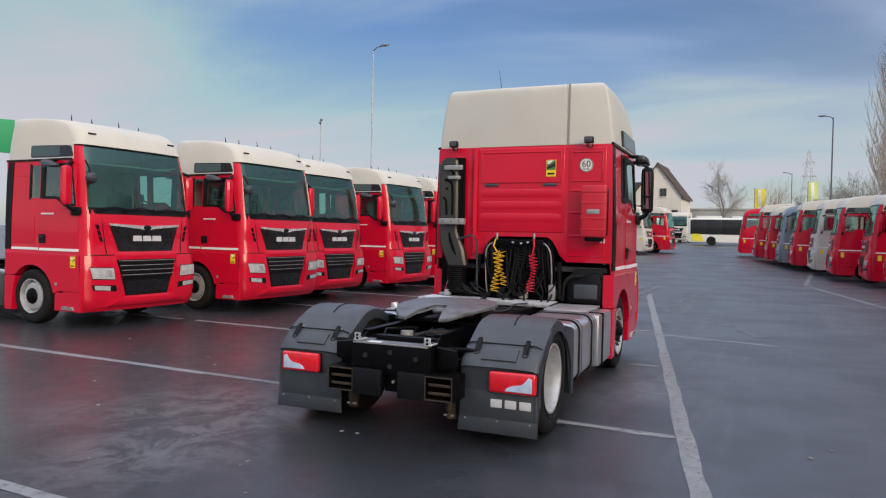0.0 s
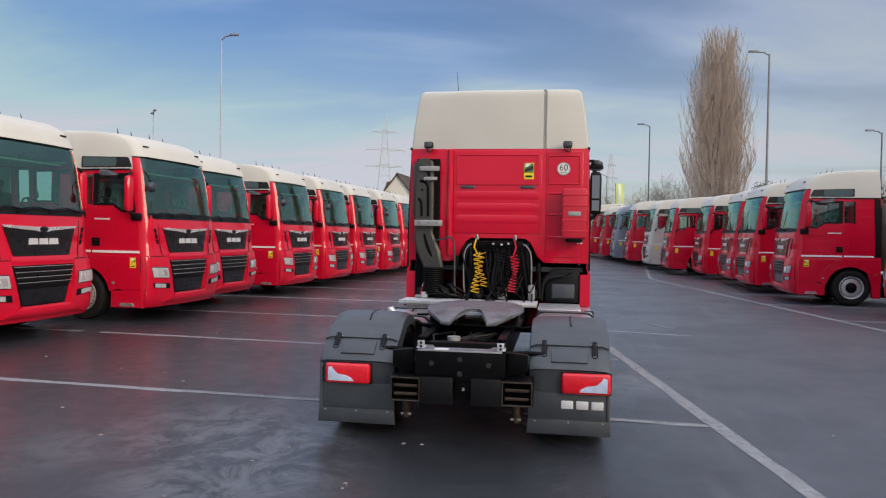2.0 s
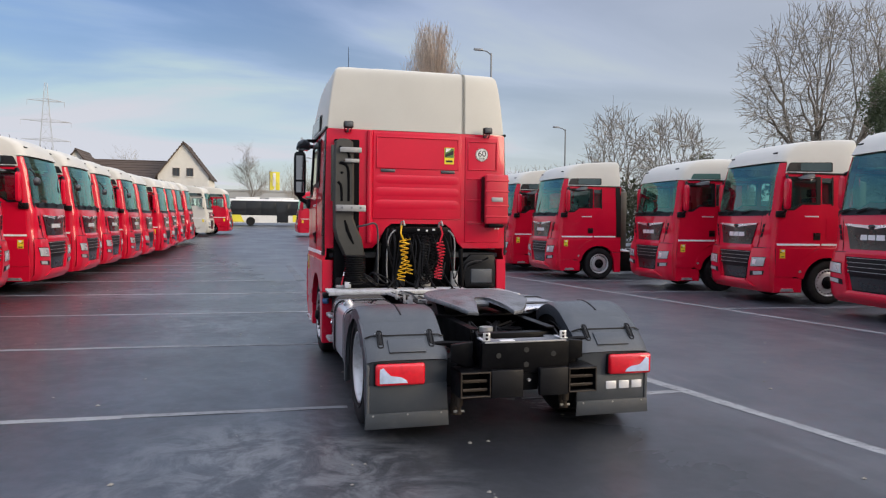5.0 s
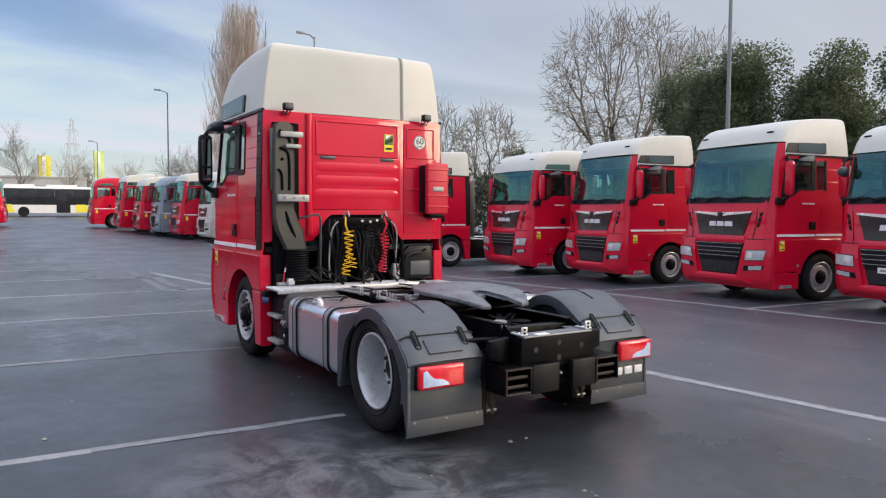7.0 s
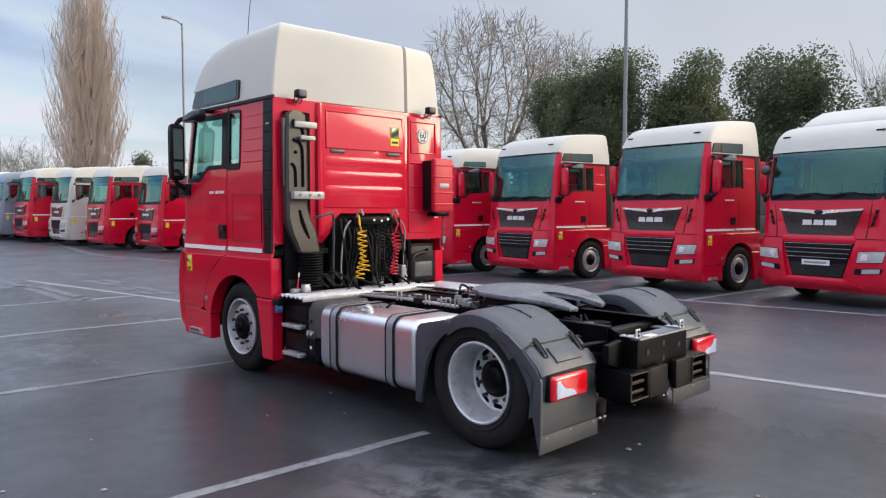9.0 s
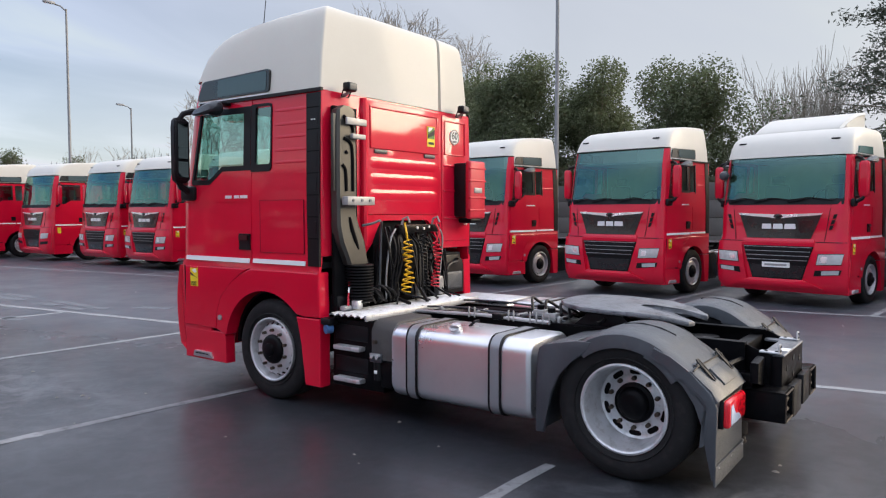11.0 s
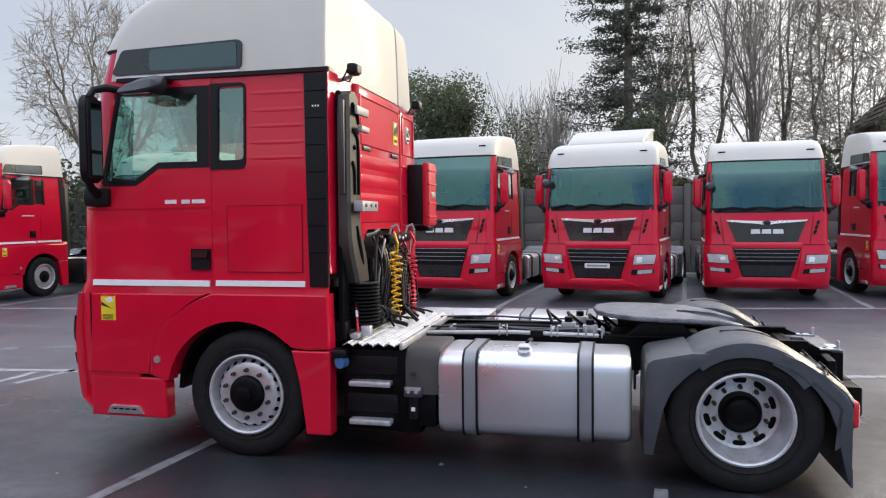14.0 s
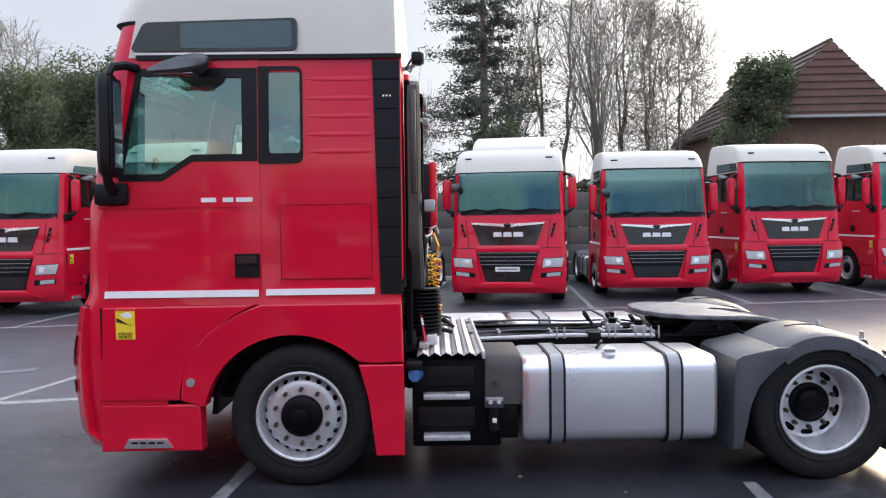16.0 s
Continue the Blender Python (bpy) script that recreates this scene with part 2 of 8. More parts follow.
BOX_GREY = mat("matt grey brown plastic", (0.050, 0.046, 0.044), 0.7, spread=0.2, scale=5, fine=90, bump=0.02, dirt=(0.09, 0.085, 0.08), dirt_amount=0.4)
BLUE = mat("blue cap", (0.05, 0.14, 0.32), 0.4)
CLOTH = mat("dark grey seat cloth", (0.035, 0.036, 0.042), 0.9, spread=0.3, scale=10, fine=200, bump=0.04)
LINER = mat("pale cab lining", (0.42, 0.41, 0.38), 0.85, spread=0.1, scale=4, bump=0.02)
STICKER = mat("yellow sticker", (0.86, 0.66, 0.03), 0.5, spread=0.08, scale=14, bump=0.0)
PAPER = mat("white print", (0.82, 0.82, 0.80), 0.55, spread=0.05, bump=0.0)
INK = mat("black print", (0.015, 0.015, 0.015), 0.6, spread=0.1, bump=0.0)
GREEN_INK = mat("green print", (0.10, 0.22, 0.05), 0.6, spread=0.1, bump=0.0)
LETTER = mat("silver lettering", (0.80, 0.80, 0.82), 0.35, metal=0.35, spread=0.05, bump=0.0)
SCREEN = glass("greenish windscreen", (0.36, 0.68, 0.60), alpha=0.19)
PANE = glass("greenish side window", (0.78, 0.94, 0.89), alpha=0.26)
TEAL_PANE = mat("tinted roof side window", (0.075, 0.155, 0.135), 0.10, spread=0.08, bump=0.0, rough_spread=0.03)
DARK_PANE = mat("smoked roof side window", (0.065, 0.10, 0.105), 0.16, spread=0.1, scale=1.5, bump=0.0, rough_spread=0.05)
MIRROR = mat("mirror glass", (0.30, 0.31, 0.33), 0.04, metal=1.0, spread=0.02, bump=0.0, rough_spread=0.02)
for m in (RED, WHITE, ALU, STEEL, RIM):
    m.node_tree.nodes["Principled BSDF"].inputs["Coat Roughness"].default_value = 0.07


# ---- mesh helpers ----
def part(name, bm, material, parent=None, label="", smooth=35):
    """Links a bmesh as one mesh object under its thing or part."""
    me = bpy.data.meshes.new(name)
    bmesh.ops.recalc_face_normals(bm, faces=bm.faces[:])
    bm.to_mesh(me)
    bm.free()
    me.materials.append(material)
    if smooth:
        me.polygons.foreach_set("use_smooth", [True] * len(me.polygons))
        me.set_sharp_from_angle(angle=radians(smooth))
    ob = new(name, me)
    if parent:
        ob.parent = parent
    return tagged(ob, label)


def thing(name, label, category, group="", kind=""):
    ob = new(name)
    ob.empty_display_size = 0.2
    return tagged(ob, label, category, group, kind)


def box(bm, x0, x1, y0, y1, z0, z1, bevel=0.0, segs=2, m=None):
    v = [bm.verts.new((x, y, z)) for x in (x0, x1) for y in (y0, y1) for z in (z0, z1)]
    fs = [bm.faces.new([v[i] for i in q]) for q in ((0, 1, 3, 2), (4, 6, 7, 5), (0, 4, 5, 1), (2, 3, 7, 6), (0, 2, 6, 4), (1, 5, 7, 3))]
    if bevel:
        es = list({e for f in fs for e in f.edges})
        r = bmesh.ops.bevel(bm, geom=es, offset=bevel, segments=segs, affect="EDGES", profile=0.5)
        v = list({w for f in r["faces"] for w in f.verts} | {w for w in v if w.is_valid})
    if m is not None:
        for w in v:
            w.co = m @ w.co
    return v


def boxed(x0, x1, y0, y1, z0, z1, bevel=0.0, segs=2, m=None):
    bm = bmesh.new()
    box(bm, x0, x1, y0, y1, z0, z1, bevel, segs, m)
    return bm


def loft(bm, rings, closed=True, caps=True):
    vs = [[bm.verts.new(p) for p in r] for r in rings]
    n = len(vs[0])
    for a, b in zip(vs, vs[1:]):
        for i in range(n if closed else n - 1):
            j = (i + 1) % n
            bm.faces.new((a[i], a[j], b[j], b[i]))
    if caps:
        bm.faces.new(vs[0][::-1])
        bm.faces.new(vs[-1])
    return vs


def tube(bm, pts, r, segs=6, caps=True):
    """A round bar along a line of points; r is one radius or one for each point."""
    pts = [Vector(p) for p in pts]
    rs = r if isinstance(r, (list, tuple)) else [r] * len(pts)
    rings = []
    side = None
    for i, p in enumerate(pts):
        d = (pts[min(i + 1, len(pts) - 1)] - pts[max(i - 1, 0)]).normalized()
        if side is None:
            side = d.orthogonal().normalized()
        side = (side - d * side.dot(d)).normalized()
        up = d.cross(side)
        rings.append([p + (side * math.cos(a) + up * math.sin(a)) * rs[i] for a in (2 * math.pi * k / segs for k in range(segs))])
    loft(bm, rings, True, caps)


def tubed(pts, r, segs=6):
    bm = bmesh.new()
    tube(bm, pts, r, segs)
    return bm


def lathe(bm, profile, segs=40, closed=False):
    """Turns (radius, x) pairs about the x axis."""
    vs = [[bm.verts.new((x, r * math.cos(a), r * math.sin(a))) for r, x in profile] for a in (2 * math.pi * k / segs for k in range(segs))]
    n = len(profile)
    for k in range(segs):
        a, b = vs[k], vs[(k + 1) % segs]
        for i in range(n if closed else n - 1):
            j = (i + 1) % n
            bm.faces.new((a[i], a[j], b[j], b[i]))
    return vs


def prism(bm, poly, x0, x1, bevel=0.0, axis="x", segs=2):
    """A flat outline pushed out along an axis: (y, z) along x, (x, z) along y, (x, y) along z."""
    def put(a, b, c):
        return {"x": (c, a, b), "y": (a, c, b), "z": (a, b, c)}[axis]
    lo = [bm.verts.new(put(a, b, x0)) for a, b in poly]
    hi = [bm.verts.new(put(a, b, x1)) for a, b in poly]
    n = len(poly)
    fs = [bm.faces.new(lo[::-1]), bm.faces.new(hi)]
    for i in range(n):
        fs.append(bm.faces.new((lo[i], lo[(i + 1) % n], hi[(i + 1) % n], hi[i])))
    if bevel:
        es = list(fs[0].edges) + list(fs[1].edges)
        bmesh.ops.bevel(bm, geom=es, offset=bevel, segments=segs, affect="EDGES", profile=0.5)


def prismed(poly, x0, x1, bevel=0.0, axis="x", segs=2):
    bm = bmesh.new()
    prism(bm, poly, x0, x1, bevel, axis, segs)
    return bm


def patch(bm, place, corners, nu, nv, off, depth):
    """A curved plate laid on a surface: place(u, v, off) gives the point; corners run round a quad in (u, v)."""
    a, b, c, d = corners
    top, low = [], []
    for j in range(nv + 1):
        t = j / nv
        l = (a[0] + (d[0] - a[0]) * t, a[1] + (d[1] - a[1]) * t)
        r = (b[0] + (c[0] - b[0]) * t, b[1] + (c[1] - b[1]) * t)
        row = [(l[0] + (r[0] - l[0]) * i / nu, l[1] + (r[1] - l[1]) * i / nu) for i in range(nu + 1)]
        top.append([bm.verts.new(place(u, v, off)) for u, v in row])
        low.append([bm.verts.new(place(u, v, off - depth)) for u, v in row])
    for j in range(nv):
        for i in range(nu):
            bm.faces.new((top[j][i], top[j][i + 1], top[j + 1][i + 1], top[j + 1][i]))
            bm.faces.new((low[j][i], low[j + 1][i], low[j + 1][i + 1], low[j][i + 1]))
    for i in range(nu):
        bm.faces.new((top[0][i], low[0][i], low[0][i + 1], top[0][i + 1]))
        bm.faces.new((top[nv][i], top[nv][i + 1], low[nv][i + 1], low[nv][i]))
    for j in range(nv):
        bm.faces.new((top[j][0], top[j + 1][0], low[j + 1][0], low[j][0]))
        bm.faces.new((top[j][nu], low[j][nu], low[j + 1][nu], top[j + 1][nu]))


def patched(place, corners, nu=4, nv=2, off=0.01, depth=0.02):
    bm = bmesh.new()
    patch(bm, place, corners, nu, nv, off, depth)
    return bm


def rounded(corners, r, n=5):
    """An outline with its corners rounded off."""
    out = []
    k = len(corners)
    for i in range(k):
        a, b, c = (Vector(corners[(i + d) % k]) for d in (-1, 0, 1))
        p, q = b + (a - b).normalized() * r, b + (c - b).normalized() * r
        for j in range(n + 1):
            f = j / n
            w = p.lerp(b, f).lerp(b.lerp(q, f), f)
            out.append((w.x, w.y))
    return out


def plated(place, outline, off, depth, hole=None):
    """A plate of any outline laid on a surface, with an opening of as many points if one is given."""
    bm = bmesh.new()
    if hole:
        loft(bm, [[place(u, v, o) for u, v in ln] for ln, o in ((hole, off - depth), (outline, off - depth), (outline, off), (hole, off), (hole, off - depth))], True, False)
        bmesh.ops.remove_doubles(bm, verts=bm.verts[:], dist=1e-5)
    else:
        loft(bm, [[place(u, v, o) for u, v in outline] for o in (off - depth, off)])
    return bm


def words(body, size, thick=0.0015):
    """Raised flat lettering in the xy plane, centred."""
    cu = bpy.data.curves.new("words", "FONT")
    cu.body, cu.size, cu.extrude, cu.align_x, cu.align_y = body, size, thick, "CENTER", "CENTER"
    ob = new("words", cu)
    me = bpy.data.meshes.new_from_object(ob)
    bpy.data.objects.remove(ob)
    bpy.data.curves.remove(cu)
    bm = bmesh.new()
    bm.from_mesh(me)
    bpy.data.meshes.remove(me)
    return bm


def lerp(table, z):
    for (z0, v0), (z1, v1) in zip(table, table[1:]):
        if z <= z1:
            return v0 + (v1 - v0) * max(0, (z - z0)) / (z1 - z0)
    return table[-1][1]


# ---- ground ----
def rise(y):
    """The yard climbs gently away to the far end."""
    return 0.022 * min(max(0.0, y - 35), 60)


def asphalt():
    m = bpy.data.materials.new("damp worn asphalt")
    m.use_nodes = True
    t = m.node_tree
    b = t.nodes["Principled BSDF"]
    c = t.nodes.new("ShaderNodeTexCoord")

    def noise_tex(scale, detail, rough=0.55, vec=None, dist=0.0):
        n = t.nodes.new("ShaderNodeTexNoise")
        n.inputs["Scale"].default_value, n.inputs["Detail"].default_value, n.inputs["Roughness"].default_value, n.inputs["Distortion"].default_value = scale, detail, rough, dist
        t.links.new(vec or c.outputs["Object"], n.inputs["Vector"])
        return n.outputs["Fac"]

    def band(v, a, b_, lo, hi):
        r = t.nodes.new("ShaderNodeMapRange")
        r.interpolation_type = "SMOOTHSTEP"
        for k, x in (("From Min", a), ("From Max", b_), ("To Min", lo), ("To Max", hi)):
            r.inputs[k].default_value = x
        t.links.new(v, r.inputs["Value"])
        return r.outputs[0]

    def mix(f, a, b_):
        n = t.nodes.new("ShaderNodeMix")
        n.data_type = "RGBA"
        t.links.new(f, n.inputs[0])
        for k, x in ((6, a), (7, b_)):
            if isinstance(x, tuple):
                n.inputs[k].default_value = (*x, 1)
            else:
                t.links.new(x, n.inputs[k])
        return n.outputs[2]
    mottle = noise_tex(3.6, 9, 0.72, None, 0.4)
    grit = noise_tex(140, 3)
    cloud = noise_tex(0.35, 5, 0.6)
    patch_n = noise_tex(1.3, 6, 0.65, None, 0.6)
    mp = t.nodes.new("ShaderNodeMapping")
    mp.inputs["Scale"].default_value = (1.6, 0.12, 1)
    mp.inputs["Rotation"].default_value = (0, 0, radians(8))
    t.links.new(c.outputs["Object"], mp.inputs[0])
    streak = noise_tex(1.4, 5, 0.6, mp.outputs[0], 0.8)
    col = mix(band(cloud, 0.35, 0.7, 0, 1), (0.0074, 0.0092, 0.0136), (0.0130, 0.0164, 0.0228))
    col = mix(band(patch_n, 0.55, 0.72, 0, 0.75), col, (0.0245, 0.0285, 0.0375))
    col = mix(band(streak, 0.56, 0.70, 0, 0.55), col, (0.0280, 0.0330, 0.0425))
    fleck = noise_tex(9, 8, 0.75)
    col = mix(band(fleck, 0.58, 0.70, 0, 0.6), col, (0.0280, 0.0330, 0.0420))
    col = mix(band(fleck, 0.30, 0.42, 0.5, 0), col, (0.0052, 0.0052, 0.0059))
    col = mix(band(mottle, 0.54, 0.70, 0, 0.4), col, (0.0230, 0.0272, 0.0360))
    col = mix(band(mottle, 0.32, 0.44, 0.45, 0), col, (0.0055, 0.0063, 0.0076))
    col = mix(band(grit, 0.45, 0.75, 0, 0.35), col, (0.0345, 0.0345, 0.0345))
    # the driven aisle beyond the long bay line is drier, paler and more worn than the bays
    sp = t.nodes.new("ShaderNodeSeparateXYZ")
    t.links.new(c.outputs["Object"], sp.inputs[0])

    def blend(v, k, add):
        n = t.nodes.new("ShaderNodeMath")
        n.operation = "MULTIPLY_ADD"
        n.inputs[1].default_value = k
        t.links.new(v, n.inputs[0])
        if isinstance(add, float):
            n.inputs[2].default_value = add
        else:
            t.links.new(add, n.inputs[2])
        return n.outputs[0]
    across = blend(sp.outputs["Y"], 0.1975, blend(sp.outputs["X"], 1.0, 0.8))
    edge = blend(patch_n, 3.0, blend(cloud, 2.0, across))
    lane = band(edge, 1.6, 4.2, 0.0, 1.0)
    worn = mix(band(mottle, 0.36, 0.66, 0, 1), (0.025, 0.0295, 0.040), (0.047, 0.054, 0.071))
    worn = mix(band(fleck, 0.30, 0.44, 0.25, 0), worn, (0.028, 0.031, 0.037))
    worn = mix(band(streak, 0.54, 0.70, 0, 0.6), worn, (0.085, 0.092, 0.104))
    col = mix(lane, col, worn)
    # dried pale salt stains: middle, half lengths, turn, strength
    salt = noise_tex(1.9, 8, 0.74, None, 0.9)
    for sx, sy, rx, ry, turn, s in ((-4.7, 4.7, 1.1, 2.0, 10, 0.46), (-5.9, 5.0, 0.8, 1.6, -20, 0.26), (-8.4, 17.7, 1.3, 1.6, 0, 0.5), (-1.63, 8.5, 0.8, 1.3, -25, 0.45), (-6.2, 12.5, 1.2, 3.2, 6, 0.35)):
        mv = t.nodes.new("ShaderNodeMapping")
        mv.vector_type = "TEXTURE"
        mv.inputs["Location"].default_value = (sx, sy, 0)
        mv.inputs["Rotation"].default_value = (0, 0, radians(turn))
        mv.inputs["Scale"].default_value = (rx, ry, 1000)
        t.links.new(c.outputs["Object"], mv.inputs[0])
        ln = t.nodes.new("ShaderNodeVectorMath")
        ln.operation = "LENGTH"
        t.links.new(mv.outputs[0], ln.inputs[0])
        mu = t.nodes.new("ShaderNodeMath")
        mu.operation = "MULTIPLY"
        t.links.new(band(ln.outputs["Value"], 0.35, 1.15, s, 0), mu.inputs[0])
        t.links.new(band(salt, 0.42, 0.62, 0, 1), mu.inputs[1])
        col = mix(mu.outputs[0], col, (0.20, 0.205, 0.22))
    b.inputs["Specular IOR Level"].default_value = 0.5
    t.links.new(col, b.inputs["Base Color"])
    # rough dry stone below, with a patchy film of damp in the bays
    wet = noise_tex(0.55, 4, 0.6)
    t.links.new(band(mottle, 0.38, 0.64, 0.55, 0.68), b.inputs["Roughness"])
    film = t.nodes.new("ShaderNodeMath")
    film.operation = "MULTIPLY"
    t.links.new(band(wet, 0.35, 0.65, 0.95, 0.55), film.inputs[0])
    t.links.new(band(lane, 0.0, 1.0, 0.85, 1.0), film.inputs[1])
    t.links.new(film.outputs[0], b.inputs["Coat Weight"])
    b.inputs["Coat IOR"].default_value = 1.4
    t.links.new(band(lane, 0.0, 1.0, 0.27, 0.40), b.inputs["Coat Roughness"])
    bp = t.nodes.new("ShaderNodeBump")
    bp.inputs["Strength"].default_value, bp.inputs["Distance"].default_value = 0.16, 0.006
    t.links.new(grit, bp.inputs["Height"])
    t.links.new(bp.outputs[0], b.inputs["Normal"])
    return m


ASPHALT = asphalt()
PAINT_LINE = mat("worn white road paint", (0.25, 0.255, 0.265), 0.6, spread=0.3, scale=7, fine=60, bump=0.03, dirt=(0.06, 0.06, 0.063), dirt_amount=0.9)
bm = bmesh.new()
ys = [-600, -60, -20, 0, 20, 35, 45, 55, 65, 75, 85, 95, 140, 400, 1500]
xs = [-1200, -120, -40, -15, 0, 15, 40, 120, 1200]
gv = [[bm.verts.new((x, y, rise(y))) for x in xs] for y in ys]
for a, b in zip(gv, gv[1:]):
    for i in range(len(xs) - 1):
        bm.faces.new((a[i], a[i + 1], b[i + 1], b[i]))
tagged(part("ground", bm, ASPHALT, None, "damp dark grey asphalt yard with worn patches", 0), category="ground", kind="structure")


def marking(p, q, w=0.11, broken=0.0, seed=1, material=None, name="parking_line", label="worn white painted parking bay line"):
    """A painted line on the yard, its ends and edges worn."""
    rnd = random.Random(seed)
    p, q = Vector((*p, 0)), Vector((*q, 0))
    d = (q - p).normalized()
    n = Vector((-d.y, d.x, 0)) * w / 2
    k = max(2, int((q - p).length / 0.35))
    bm = bmesh.new()
    rows = []
    for i in range(k + 1):
        c = p.lerp(q, i / k)
        e = rise(c.y) + 0.004
        rows.append([bm.verts.new(c + n * f * (1 + rnd.uniform(-0.22, 0.22)) + Vector((0, 0, h + e))) for f, h in ((1, -0.003), (0.96, 0), (-0.96, 0), (-1, -0.003))])
    for a, b in zip(rows, rows[1:]):
        if rnd.random() < broken:
            continue
        for i in range(3):
            bm.faces.new((a[i], a[i + 1], b[i + 1], b[i]))
    tagged(part(name, bm, material or PAINT_LINE, None, label, 0), category="road marking", kind="structure")


# worn paint; its dimness from some viewing angles is put into the colour
DIMMED_LINE = mat("dimmed worn road paint", (0.18, 0.184, 0.192), 0.6, spread=0.35, scale=6, fine=50, bump=0.03, dirt=(0.03, 0.031, 0.034), dirt_amount=0.9)
for k, y in enumerate((-0.5, 3.03, 6.58, 10.27, 13.85, 17.55, 21.2, 24.8, 28.4)):
    end = -0.08 - 0.2 * (y - 2.5)
    if 6 < y < 7:
        marking((-13.5, y), (-6.4, y), 0.11, 0.0, k)
        marking((-6.4, y), (-4.4, y), 0.10, 0.2, k, DIMMED_LINE)
        marking((-4.4, y), (-2.3, y), 0.06, 0.6, k, DIMMED_LINE)
        marking((-2.3, y), (end, y), 0.11, 0.0, k)
    elif 10 < y < 11:
        marking((-13.5, 10.35), (-6.4, 10.24), 0.11, 0.12, k)
        marking((-6.4, 10.24), (-4.3, 10.14), 0.10, 0.15, k, DIMMED_LINE)
        marking((-4.3, 10.14), (end, 10.1), 0.11, 0.1, k)
    else:
        marking((-13.5, y), (end, y), 0.11, 0.0, k)
marking((0.68, -1.0), (-4.06, 23.0), 0.14, 0.0, 21)
marking((7.3, -3.0), (0.4, 31.5), 0.13, 0.0, 22)
marking((0.4, 31.5), (0.9, 42.0), 0.13, 0.0, 23)
for k, y in enumerate((-1.1, 2.45, 5.95, 9.6, 13.2, 16.8, 20.4, 24.0)):
    marking((6.75 - 0.2 * y, y), (12.6, y - 0.35), 0.11, 0.0, 40 + k)
marking((-2.9, 13.6), (-0.2, 13.1), 0.09, 0.0, 60)

# pale dusty tyre tracks swung across the aisle
DUST = mat("pale dusty tyre track", (0.125, 0.133, 0.148), 0.7, spread=0.3, scale=4, fine=50, bump=0.02, dirt=(0.055, 0.06, 0.07), dirt_amount=0.9)
for k, (p, q) in enumerate((((-2.7, 17.6), (-2.95, 24.6)), ((-2.35, 17.4), (-2.62, 24.9)), ((-4.27, 17.2), (-4.69, 28.2)), ((-3.95, 17.1), (-4.2, 25.7)), ((-1.87, 17.2), (-0.46, 14.0)))):
    marking(p, q, 0.22, 0.25, 80 + k, DUST, "tyre_track", "pale dusty tyre track on the asphalt")

# scattered grit, leaf scraps and paper bits
rnd = random.Random(77)
verts, faces = [], []
for k in range(190):
    x, y = rnd.uniform(-9.5, 5), rnd.uniform(2, 22)
    r, a, n = rnd.uniform(0.008, 0.026), rnd.uniform(0, 6.28), rnd.choice((4, 5, 6))
    i0 = len(verts)
    for q in range(n):
        b = a + 6.283 * q / n
        verts.append((x + r * rnd.uniform(0.6, 1.3) * math.cos(b), y + r * rnd.uniform(0.6, 1.3) * math.sin(b), 0.004))
    verts.append((x, y, 0.004 + r * 0.5))
    for q in range(n):
        faces.append((i0 + q, i0 + (q + 1) % n, i0 + n))
me = bpy.data.meshes.new("litter")
me.from_pydata(verts, [], faces)
me.materials.append(mat("pale grit and scraps", (0.24, 0.225, 0.20), 0.8, spread=0.5, scale=0.8, fine=5, bump=0.0))
tagged(new("litter", me), "pale grit and leaf scraps scattered on the asphalt", "litter", "", "stuff")


# ---- tractor units ----
# Truck space: origin on the ground under the rear axle, y forward, x to the truck's right.
W_TABLE = [(0.28, 1.19), (0.42, 1.225), (1.27, 1.235), (1.36, 1.215), (1.95, 1.215), (2.94, 1.178), (3.17, 1.168)]
F_TABLE = [(0.28, 5.11), (0.42, 5.17), (0.95, 5.19), (1.27, 5.17), (1.36, 5.14), (1.95, 5.12), (2.05, 5.09), (2.84, 4.98), (3.17, 4.89)]
BOW, RF = 0.08, 0.2


def cab_w(z):
    return lerp(W_TABLE, z)


def cab_f(z):
    return lerp(F_TABLE, z)


def corner_start(z):
    w = cab_w(z)
    return cab_f(z) - BOW * ((w - RF) / w) ** 2 - RF


def front(x, z, off=0.0):
    """A point of the cab's front, off metres proud of it."""
    w, s, a = cab_w(z), (1 if x >= 0 else -1), min(abs(x), cab_w(z))
    if a <= w - RF:
        n = Vector((2 * BOW * x / w / w, 1, 0)).normalized()
        p = Vector((x, cab_f(z) - BOW * (x / w) ** 2, z))
    else:
        t = (a - w + RF) / RF
        c = math.sqrt(max(0, 1 - t * t))
        n = Vector((s * t, c, 0))
        p = Vector((s * (w - RF), corner_start(z), z)) + n * RF
    return p + n * off


def side_place(s):
    """Places (y, z, off) on the cab's side; s is -1 on the left."""
    def place(y, z, off=0.0):
        return Vector((s * (cab_w(z) + off), y, z))
    return place


def window_front(z):
    return min(4.80 - max(0, z - 2.1) * 0.19, corner_start(z) - 0.02)


SIDE_Y = [2.90, 3.07, 3.57, 3.828, 3.845, 3.92, 4.30, 4.50, "w", "c"]
SILL = 9
ROWS_Z = [0.28, 0.36, 0.62, 0.95, 1.27, 1.36, 1.6, 1.95, 2.06, 2.26, 2.5, 2.84, 2.94, 3.05, 3.17]


